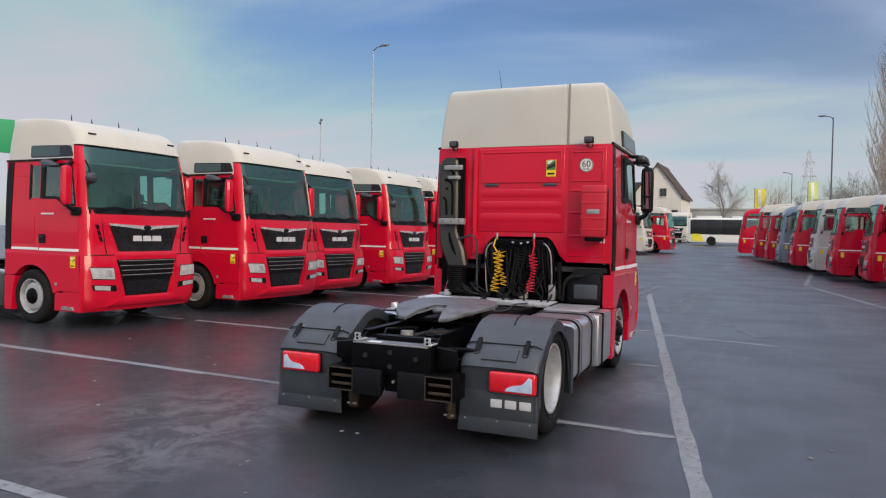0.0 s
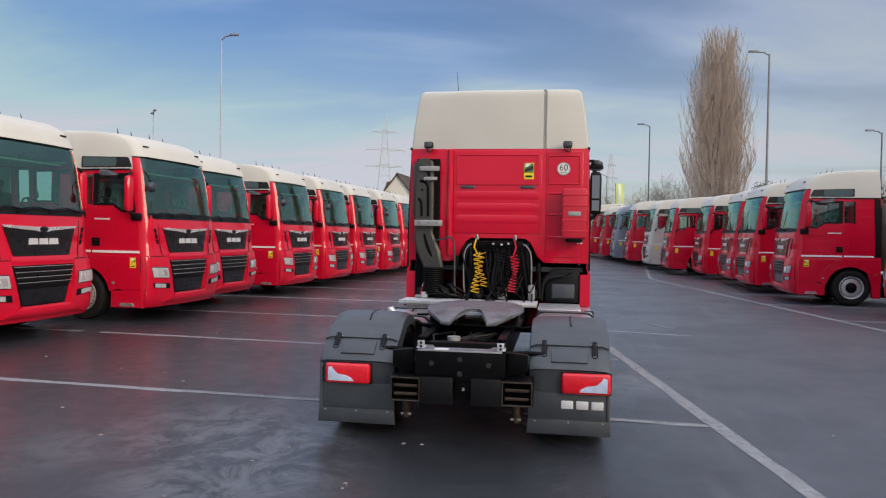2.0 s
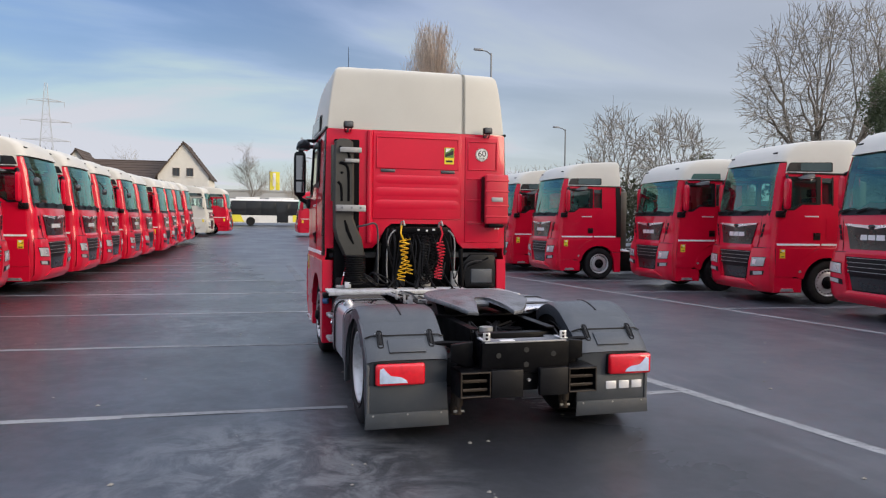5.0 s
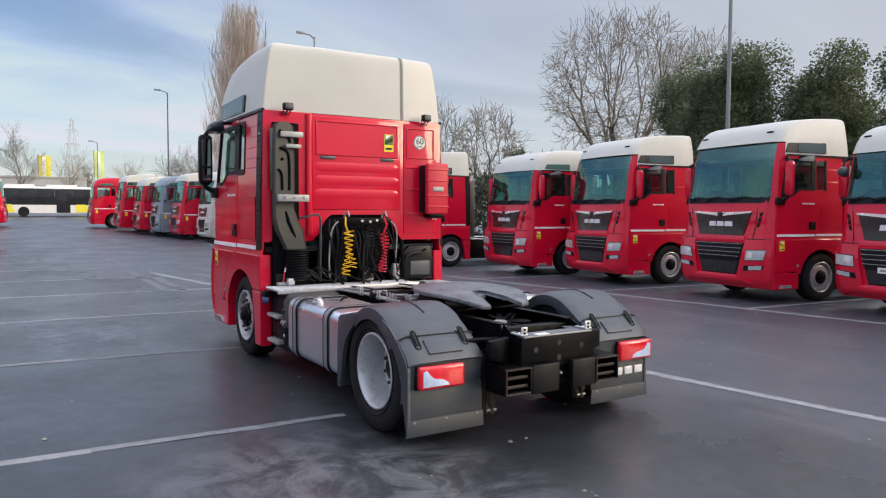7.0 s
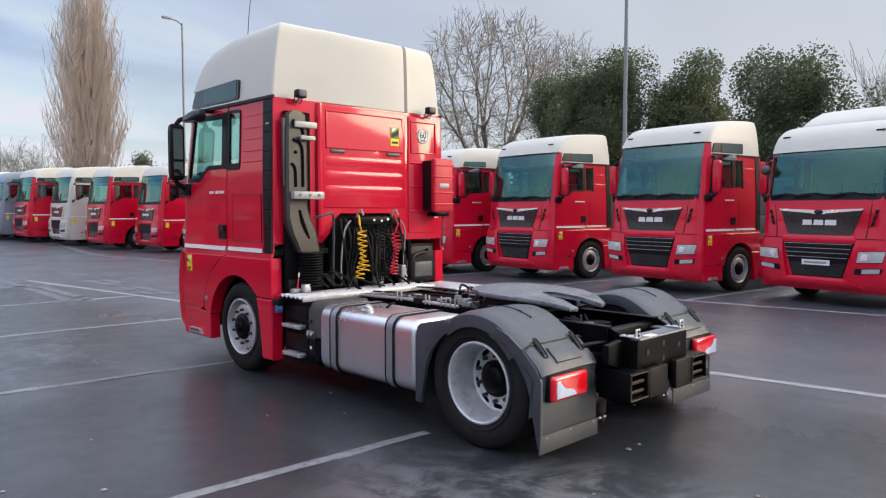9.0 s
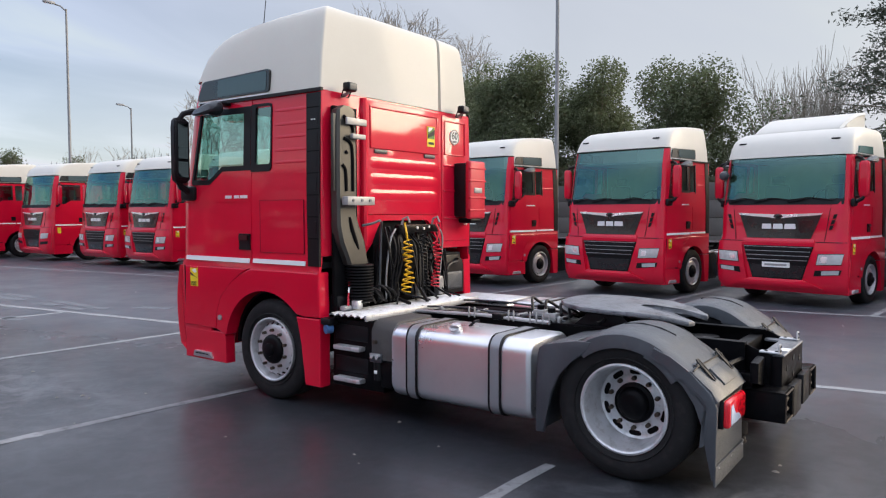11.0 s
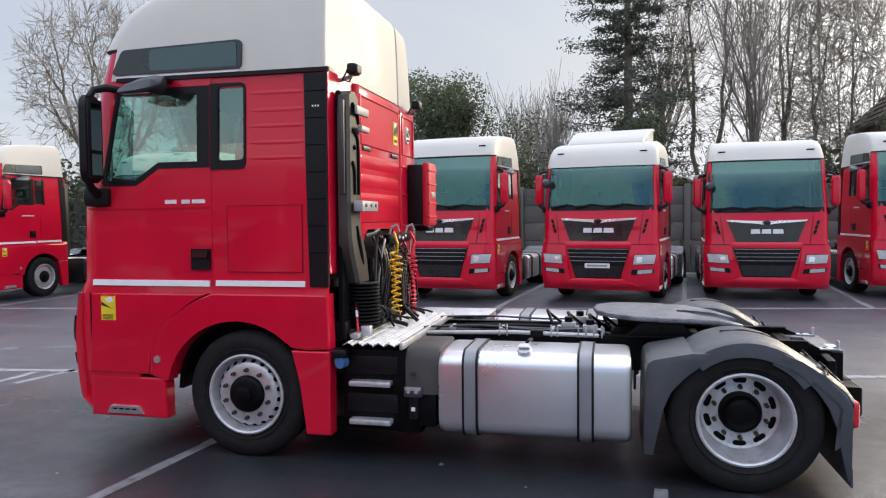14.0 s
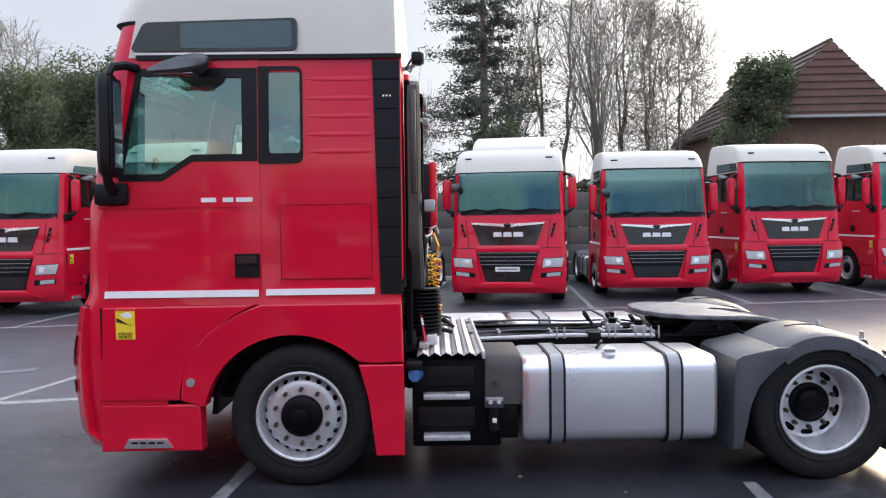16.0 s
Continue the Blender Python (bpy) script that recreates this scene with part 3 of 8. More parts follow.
def cab_columns():
    cols = [("s", -1, y) for y in SIDE_Y]
    cols += [("c", -1, a) for a in (18, 36, 54, 72)]
    cols += [("f", 0, f) for f in (-1, -0.6, -0.2, 0.2, 0.6, 1)]
    cols += [("c", 1, a) for a in (72, 54, 36, 18)]
    cols += [("s", 1, y) for y in SIDE_Y[::-1]]
    return cols


def cab_point(col, row, z, out):
    kind, s, v = col
    if kind == "s":
        y = {"w": window_front(z), "c": corner_start(z)}.get(v, v)
        if row == SILL and y > 4.45:
            z = 2.13
            y = {"w": window_front(z), "c": corner_start(z)}.get(v, v)
        return Vector((s * (cab_w(z) + out), y, z))
    w = cab_w(z)
    if kind == "f":
        return front(v * (w - RF), z, out)
    return front(s * (w - RF + RF * math.sin(radians(90 - v))), z, out)


def cab_shell(keep, out=0.0, thick=0.03, rows=ROWS_Z):
    cols = cab_columns()
    bm = bmesh.new()
    grid = {}

    def vert(i, j):
        if (i, j) not in grid:
            grid[i, j] = bm.verts.new(cab_point(cols[i], j, rows[j], out))
        return grid[i, j]
    for j in range(len(rows) - 1):
        for i in range(len(cols) - 1):
            if keep(i, j):
                bm.faces.new((vert(i, j), vert(i + 1, j), vert(i + 1, j + 1), vert(i, j + 1)))
    bmesh.ops.recalc_face_normals(bm, faces=bm.faces[:])
    if thick:
        bmesh.ops.solidify(bm, geom=bm.faces[:], thickness=thick)
    return bm


N_COL = len(cab_columns())


def cell(i):
    """The cell's index counted from the nearer rear corner, and whether it lies on the left."""
    return (i, True) if i < N_COL / 2 - 1 else (N_COL - 2 - i, False)


def is_door(i, j):
    k, _ = cell(i)
    return 4 <= k <= 8 and 5 <= j <= 11


def is_door_window(i, j):
    k, _ = cell(i)
    return 5 <= k <= 7 and SILL <= j <= 10


def is_small_window(i, j):
    k, _ = cell(i)
    return k == 2 and SILL <= j <= 10


def is_screen(i, j):
    k, _ = cell(i)
    return k >= 12 and 8 <= j <= 13


def roof_shell(high):
    """The white roof: rings of falling size, hollow below."""
    if high:
        rows = [(2.94, 1.190, 2.885, 4.97), (3.17, 1.166, 2.890, 4.925), (3.27, 1.152, 2.893, 4.87), (3.39, 1.132, 2.897, 4.80), (3.46, 1.119, 2.90, 4.72), (3.52, 1.107, 2.903, 4.61),
                (3.565, 1.095, 2.907, 4.47), (3.60, 1.083, 2.912, 4.22), (3.63, 1.065, 2.922, 3.88), (3.65, 1.035, 2.94, 3.55), (3.662, 0.985, 2.985, 3.38)]
    else:
        rows = [(2.94, 1.190, 2.885, 4.975), (2.99, 1.185, 2.888, 4.955), (3.12, 1.172, 2.893, 4.90), (3.24, 1.156, 2.90, 4.82), (3.33, 1.138, 2.907, 4.70), (3.40, 1.115, 2.918, 4.52),
                (3.445, 1.08, 2.94, 4.28), (3.47, 1.03, 2.98, 4.05), (3.482, 0.96, 3.04, 3.85)]
    rows = [(z + (z - 2.94) * 0.105, w, yb, yf) for z, w, yb, yf in rows]
    bm = bmesh.new()
    rings, tags = [], None
    for z, w, yb, yf in rows:
        r = 0.2 + max(0, z - 3.3) * 0.15
        pts, tag = [], []
        for x, dy in ((0.635, 0.0), (0.622, 0.05), (0.598, 0.05), (0.585, 0.0), (-0.55, 0.0), (-0.64, 0.028)):
            pts.append((x * min(1, w / 1.05), yb + dy, z))
            tag.append("b")
        for a in (90, 60, 30, 0):
            pts.append((-(w - 0.03) - 0.03 * math.cos(radians(a)), yb + 0.03 + 0.028 - 0.03 * math.sin(radians(a)), z))
            tag.append("b")
        y0 = yf - BOW * ((w - r) / w) ** 2 - r
        for t in (0.25, 0.5, 0.75, 1.0):
            pts.append((-w, yb + 0.08 + (y0 - yb - 0.08) * t, z))
            tag.append("s")
        for a in (18, 36, 54, 72):
            pts.append((-(w - r) - r * math.cos(radians(a)), y0 + r * math.sin(radians(a)), z))
            tag.append("f")
        for f in (-1, -0.6, -0.2, 0.2, 0.6, 1):
            x = f * (w - r)
            pts.append((x, yf - BOW * (x / w) ** 2, z))
            tag.append("f")
        left = pts[6:18]
        for p in left[::-1]:
            pts.append((-p[0], p[1], p[2]))
        tag += [g for g in tag[6:18][::-1]]
        rings.append(pts)
        tags = tag
    vs = [[bm.verts.new(p) for p in r] for r in rings]
    n = len(rings[0])
    for j, (a, b) in enumerate(zip(vs, vs[1:])):
        for i in range(n):
            k = (i + 1) % n
            if high and j == 0 and "f" in (tags[i], tags[k]):
                continue
            bm.faces.new((a[i], a[k], b[k], b[i]))
    bm.faces.new(vs[-1])
    return bm


def tyre_mesh(width, r, fine=True):
    h = width / 2
    prof = [(0.300, -h + 0.04), (0.33, -h + 0.012), (0.40, -h), (r - 0.03, -h + 0.010), (r - 0.008, -h + 0.03)]
    for k in (-2, -1, 1, 2) if fine else ():
        x = k * h * 0.32
        prof += [(r, x - 0.008), (r - 0.012, x - 0.006), (r - 0.012, x + 0.006), (r, x + 0.008)]
    prof += [(r - 0.008, h - 0.03), (r - 0.03, h - 0.010), (0.40, h), (0.33, h - 0.012), (0.300, h - 0.04)]
    bm = bmesh.new()
    if not fine:
        prof[5:5] = [(r, -h * 0.6), (r, h * 0.6)]
    lathe(bm, prof, 56 if fine else 32, True)
    # raised bead and sidewall rings
    for s in (-1, 1) if fine else ():
        lathe(bm, [(0.345, s * (h - 0.008)), (0.350, s * (h + 0.002)), (0.356, s * (h - 0.006))], 56)
    return bm


def pierced(bm, rows, count, per, hole_rows, hole_segs):
    """A dished wheel disc with hand holes left open: rows are (radius, x)."""
    segs = count * per
    vs = []
    for k in range(segs):
        ring = []
        for i, (r, x) in enumerate(rows):
            a = 2 * math.pi * k / segs
            m = k % per
            if i in (hole_rows[0], hole_rows[1]) and m in (hole_segs[0], hole_segs[1]):
                a += 2 * math.pi / segs * 0.35 * (1 if m == hole_segs[0] else -1)
                r += 0.35 * (rows[hole_rows[1]][0] - rows[hole_rows[0]][0]) / 2 * (1 if i == hole_rows[0] else -1) * 0.5
            ring.append(bm.verts.new((x, r * math.cos(a), r * math.sin(a))))
        vs.append(ring)
    for k in range(segs):
        a, b = vs[k], vs[(k + 1) % segs]
        for i in range(len(rows) - 1):
            if hole_rows[0] <= i < hole_rows[1] and hole_segs[0] <= k % per < hole_segs[1]:
                continue
            bm.faces.new((a[i], a[i + 1], b[i + 1], b[i]))


def wheel(parent, s, x, y, rear, r=0.49, nuts=True):
    """One wheel with its tyre, pierced rim, hub and bolts; s is the side it faces."""
    bm = bmesh.new()
    if rear:
        lathe(bm, [(0.300, 0.09), (0.312, 0.128), (0.312, 0.142), (0.300, 0.146), (0.288, 0.138), (0.278, 0.11), (0.268, 0.05), (0.262, -0.06), (0.256, -0.087)], 48)
        rows = [(0.256, -0.087), (0.240, -0.096), (0.222, -0.094), (0.200, -0.088), (0.185, -0.082), (0.130, -0.076)]
        pierced(bm, rows, 10, 6, (1, 3), (1, 5))
        hub = [(0.0, -0.005), (0.06, -0.006), (0.090, -0.014), (0.108, -0.03), (0.118, -0.05), (0.140, -0.056), (0.146, -0.088)]
        bolt_r, bolt_x = 0.176, -0.083
    else:
        lathe(bm, [(0.300, 0.10), (0.312, 0.142), (0.312, 0.156), (0.300, 0.160), (0.289, 0.152), (0.281, 0.12), (0.276, 0.085), (0.270, 0.075)], 48)
        rows = [(0.270, 0.072), (0.266, 0.080), (0.254, 0.096), (0.240, 0.110), (0.222, 0.120), (0.200, 0.125), (0.125, 0.126)]
        pierced(bm, rows, 20, 4, (1, 3), (1, 3))
        hub = [(0.0, 0.205), (0.045, 0.205), (0.06, 0.198), (0.068, 0.175), (0.115, 0.168), (0.136, 0.155), (0.144, 0.14), (0.145, 0.115)]
        bolt_r, bolt_x = 0.186, 0.122
    rim = part("wheel", bm, RIM, parent, "silver painted steel wheel rim with round hand holes")
    bm = tyre_mesh(0.31, r, nuts)
    part("tyre", bm, RUBBER, rim, "black truck tyre")
    bm = bmesh.new()
    lathe(bm, hub, 28)
    part("hub", bm, CHASSIS, rim, "greasy black wheel hub")
    for k in range(10 if nuts else 0):
        a = 2 * math.pi * (k + 0.5) / 10
        bm = bmesh.new()
        bmesh.ops.create_cone(bm, cap_ends=True, segments=6, radius1=0.017, radius2=0.015, depth=0.05, matrix=Matrix.Translation((bolt_x + 0.015, bolt_r * math.cos(a), bolt_r * math.sin(a))) @ Matrix.Rotation(math.pi / 2, 4, "Y"))
        part("wheel_nut", bm, RUST, rim, smooth=0)
    bm = bmesh.new()
    d = -0.115 if rear else -0.09
    lathe(bm, [(0.0, d), (0.25, d), (0.25, d - 0.04), (0.0, d - 0.04)], 24)
    part("brake_drum", bm, CHASSIS, rim)
    rim.matrix_basis = pose(x, y, r, 0, 0, 0 if s > 0 else 180)
    return rim


def mirror(parent, s, material):
    """The door mirror: housing, arm, glass, and the kerb mirror over the door window."""
    bm = bmesh.new()
    rings = []
    for z, g in ((2.13, 0.6), (2.16, 0.9), (2.23, 1), (2.70, 1), (2.77, 0.9), (2.80, 0.6)):
        rings.append([(s * (1.375 + 0.088 * g * a), 4.785 + b * g, z) for a, b in ((-1, -0.045), (-1, 0.015), (-0.6, 0.045), (0.6, 0.05), (1, 0.015), (1, -0.045))])
    loft(bm, rings)
    house = part("mirror", bm, material, parent, "tall door mirror with painted shell")
    part("mirror_back", boxed(min(s * 1.293, s * 1.457), max(s * 1.293, s * 1.457), 4.725, 4.742, 2.16, 2.77, 0.008), BLACK, house)
    part("mirror_glass", boxed(min(s * 1.318, s * 1.432), max(s * 1.318, s * 1.432), 4.717, 4.723, 2.38, 2.74, 0), MIRROR, house)
    part("mirror_glass", boxed(min(s * 1.318, s * 1.432), max(s * 1.318, s * 1.432), 4.717, 4.723, 2.19, 2.35, 0), MIRROR, house)
    part("mirror_arm", tubed([(s * 1.18, 4.66, 2.87), (s * 1.25, 4.72, 2.88), (s * 1.33, 4.77, 2.85), (s * 1.39, 4.78, 2.77)], [0.03, 0.032, 0.03, 0.026], 8), BLACK, house)
    part("mirror_arm", tubed([(s * 1.20, 4.80, 2.06), (s * 1.27, 4.81, 2.05), (s * 1.35, 4.80, 2.09), (s * 1.40, 4.79, 2.16)], [0.05, 0.04, 0.034, 0.028], 8), BLACK, house)
    part("mirror_foot", boxed(min(s * 1.20, s * 1.27), max(s * 1.20, s * 1.27), 4.72, 4.95, 1.95, 2.10, 0.03), BLACK, house)
    return house


def kerb_mirror(parent, s):
    """A leaf-shaped housing over the door window, hung from the gutter by a short bracket."""
    bm = bmesh.new()
    rings = []
    for y, lo, hi, g in ((4.52, 2.812, 2.826, 0.25), (4.49, 2.800, 2.842, 0.6), (4.42, 2.790, 2.872, 0.9), (4.31, 2.790, 2.905, 1.0), (4.21, 2.806, 2.922, 0.92), (4.15, 2.835, 2.920, 0.6), (4.13, 2.86, 2.905, 0.3)):
        rings.append([(s * (1.36 + 0.105 * g * a), y, lo + (hi - lo) * b) for a, b in ((-1, 0.15), (-0.85, 0.7), (-0.35, 1), (0.35, 1), (0.85, 0.7), (1, 0.15), (0.8, 0), (-0.8, 0))])
    loft(bm, rings)
    k = part("kerb_mirror", bm, FENDER, parent, "dark grey kerb mirror over the door window")
    part("mirror_glass", boxed(min(s * 1.29, s * 1.43), max(s * 1.29, s * 1.43), 4.21, 4.43, 2.783, 2.792, 0.003), MIRROR, k)
    part("mirror_arm", boxed(min(s * 1.185, s * 1.33), max(s * 1.185, s * 1.33), 4.17, 4.30, 2.895, 2.928, 0.012), BLACK, k)


def swollen(place, z0, z1, bulge):
    """The same surface, bowed outward between two heights."""
    def out(x, z, off=0.0):
        f = min(1.0, max(0.0, (z - z0) / (z1 - z0)))
        return place(x, z, off + bulge * 4 * f * (1 - f))
    return out


def fascia(t, paint, plate_on=False):
    """All that the front of the cab carries: grilles, lamps, badge, wipers."""
    g = part("upper_grille", patched(front, ((-0.60, 1.335), (0.60, 1.335), (0.77, 1.80), (-0.77, 1.80)), 8, 3, 0.018, 0.03), GLOSS_BLACK, t, "gloss black upper grille panel with chrome trim")
    for e in (-1, 1):
        part("chrome_bar", patched(front, ((e * 0.12, 1.735), (e * 0.76, 1.79), (e * 0.80, 1.828), (e * 0.12, 1.80)), 6, 1, 0.034, 0.03), CHROME, g, "chrome grille bar")
    part("chrome_bar", patched(front, ((-0.12, 1.725), (0.12, 1.725), (0.12, 1.80), (-0.12, 1.80)), 2, 1, 0.036, 0.03), CHROME, g)
    bm = bmesh.new()
    prism(bm, [(0.085 * math.cos(a), 1.765 + 0.045 * math.sin(a)) for a in (2 * math.pi * k / 16 for k in range(16))], cab_f(1.8) + 0.02, cab_f(1.8) + 0.05, 0.004, "y")
    part("emblem", bm, GLOSS_BLACK, g, "plain dark oval emblem")
    # plain silver shapes where the maker's letters stand
    for x, a, b in ((-0.225, 0.19, 0.095), (0.0, 0.165, 0.095), (0.215, 0.165, 0.095)):
        part("badge_bar", patched(front, ((x - a / 2 - 0.01, 1.515), (x + a / 2 + 0.01, 1.515), (x + a / 2, 1.52 + b), (x - a / 2, 1.52 + b)), 2, 1, 0.032, 0.014), LETTER, g, "plain silver badge bar")
    part("grille_band", patched(swollen(front, 1.15, 1.38, 0.012), ((-0.71, 1.185), (0.71, 1.185), (0.66, 1.325), (-0.66, 1.325)), 10, 4, 0.022, 0.04), paint, t, "painted band between the grilles")
    low = part("lower_grille", patched(front, ((-0.47, 0.53), (0.47, 0.53), (0.665, 1.19), (-0.665, 1.19)), 8, 3, 0.006, 0.03), BLACK, t, "black slatted lower grille")
    for k in range(4):
        z = 1.145 - k * 0.085
        e = 0.65 - (1.19 - z) * 0.27
        part("grille_slat", patched(front, ((-e, z - 0.03), (e, z - 0.03), (e, z + 0.022), (-e, z + 0.022)), 8, 1, 0.035, 0.03), BLACK, low)
        part("slat_edge", patched(front, ((-e, z + 0.014), (e, z + 0.014), (e, z + 0.024), (-e, z + 0.024)), 8, 1, 0.039, 0.01), SATIN, low)
    part("intake", patched(front, ((-0.46, 0.56), (0.46, 0.56), (0.52, 0.80), (-0.52, 0.80)), 8, 1, 0.014, 0.02), GLOSS_BLACK, low)
    if plate_on:
        plate = part("plate", patched(front, ((-0.26, 0.76), (0.26, 0.76), (0.26, 0.86), (-0.26, 0.86)), 3, 1, 0.05, 0.02), PAPER, t, "white plate with a plain dark bar")
        part("plate_bar", patched(front, ((-0.21, 0.79), (0.21, 0.79), (0.21, 0.83), (-0.21, 0.83)), 3, 1, 0.053, 0.01), SATIN, plate)
    part("bumper_lip", patched(swollen(front, 0.34, 0.56, 0.030), ((-0.86, 0.37), (0.86, 0.37), (0.50, 0.535), (-0.50, 0.535)), 12, 4, 0.052, 0.08), paint, t, "projecting painted lip below the grille")
    for s in (-1, 1):
        bow = swollen(front, 0.28, 1.265, 0.030)
        part("bumper_cheek", patched(bow, ((s * 0.56, 0.41), (s * 1.19, 0.29), (s * 1.20, 1.258), (s * 0.695, 1.258)), 8, 8, 0.026, 0.07), paint, t, "bulging painted bumper corner round the lamps")
        h = part("headlight", patched(bow, ((s * 0.735, 0.845), (s * 1.12, 0.865), (s * 1.15, 1.055), (s * 0.765, 1.04)), 6, 3, 0.040, 0.03), LAMP, t, "clear lensed headlight")
        part("lamp_rim", patched(bow, ((s * 0.722, 0.832), (s * 1.125, 0.852), (s * 1.155, 1.068), (s * 0.752, 1.053)), 6, 2, 0.031, 0.03), BLACK, h)
        part("lamp_bowl", patched(bow, ((s * 0.79, 0.885), (s * 0.91, 0.89), (s * 0.92, 1.005), (s * 0.81, 1.005)), 3, 2, 0.044, 0.01), CHROME, h)
        f = part("fog_light", patched(bow, ((s * 0.69, 0.625), (s * 1.11, 0.665), (s * 1.13, 0.760), (s * 0.71, 0.735)), 6, 2, 0.034, 0.03), BLACK, t, "fog light in a black recess")
        part("fog_lens", patched(bow, ((s * 0.82, 0.648), (s * 1.09, 0.672), (s * 1.10, 0.748), (s * 0.825, 0.727)), 4, 2, 0.040, 0.02), LAMP, f)
        part("panel_gap", patched(front, ((s * 0.70, 1.262), (s * 1.20, 1.262), (s * 1.20, 1.276), (s * 0.70, 1.276)), 6, 1, 0.006, 0.02), BLACK, t)
        part("panel_gap", patched(front, ((s * 0.835, 1.285), (s * 0.845, 1.285), (s * 0.925, 1.985), (s * 0.915, 1.985)), 1, 4, 0.004, 0.01), BLACK, t)
        for k in range(3):
            z = 1.50 + k * 0.105
            part("corner_vent", patched(front, ((s * (0.90 + k * 0.028), z), (s * (0.955 + k * 0.028), z + 0.015), (s * (0.98 + k * 0.028), z + 0.095), (s * (0.92 + k * 0.028), z + 0.09)), 2, 1, 0.012, 0.02), BLACK, t, "black corner air vent")
    # wipers on the black lower band of the screen
    part("scuttle", patched(front, ((-1.12, 1.99), (1.12, 1.99), (1.12, 2.10), (-1.12, 2.10)), 14, 1, 0.008, 0.03), BLACK, t, "black band below the windscreen")
    for a, b in ((-0.95, -0.15), (-0.25, 0.50), (0.35, 1.0)):
        w = part("wiper", tubed([front(a, 2.07, 0.045), front((a + b) / 2, 2.125, 0.045), front(b, 2.075, 0.05)], 0.012, 5), BLACK, t, "black windscreen wiper")
        part("wiper_arm", tubed([front(b, 2.03, 0.03), front((a * 0.4 + b * 0.6), 2.10, 0.055)], 0.014, 5), BLACK, w)


def front_mirror(t):
    """A small mirror on an arm at the passenger's upper corner of the screen."""
    bm = bmesh.new()
    loft(bm, [[(1.13 + 0.10 * g * math.cos(a), y, 2.60 + 0.10 * g * math.sin(a)) for a in (2 * math.pi * k / 12 for k in range(12))] for y, g in ((5.04, 0.9), (5.06, 1.0), (5.11, 0.95), (5.15, 0.7), (5.165, 0.3))])
    fm = part("front_mirror", bm, FENDER, t, "small dark front mirror beside the windscreen")
    part("mirror_arm", tubed([(1.14, 5.08, 2.66), (1.15, 5.03, 2.80), (1.13, 4.93, 2.90)], 0.018, 6), BLACK, fm)


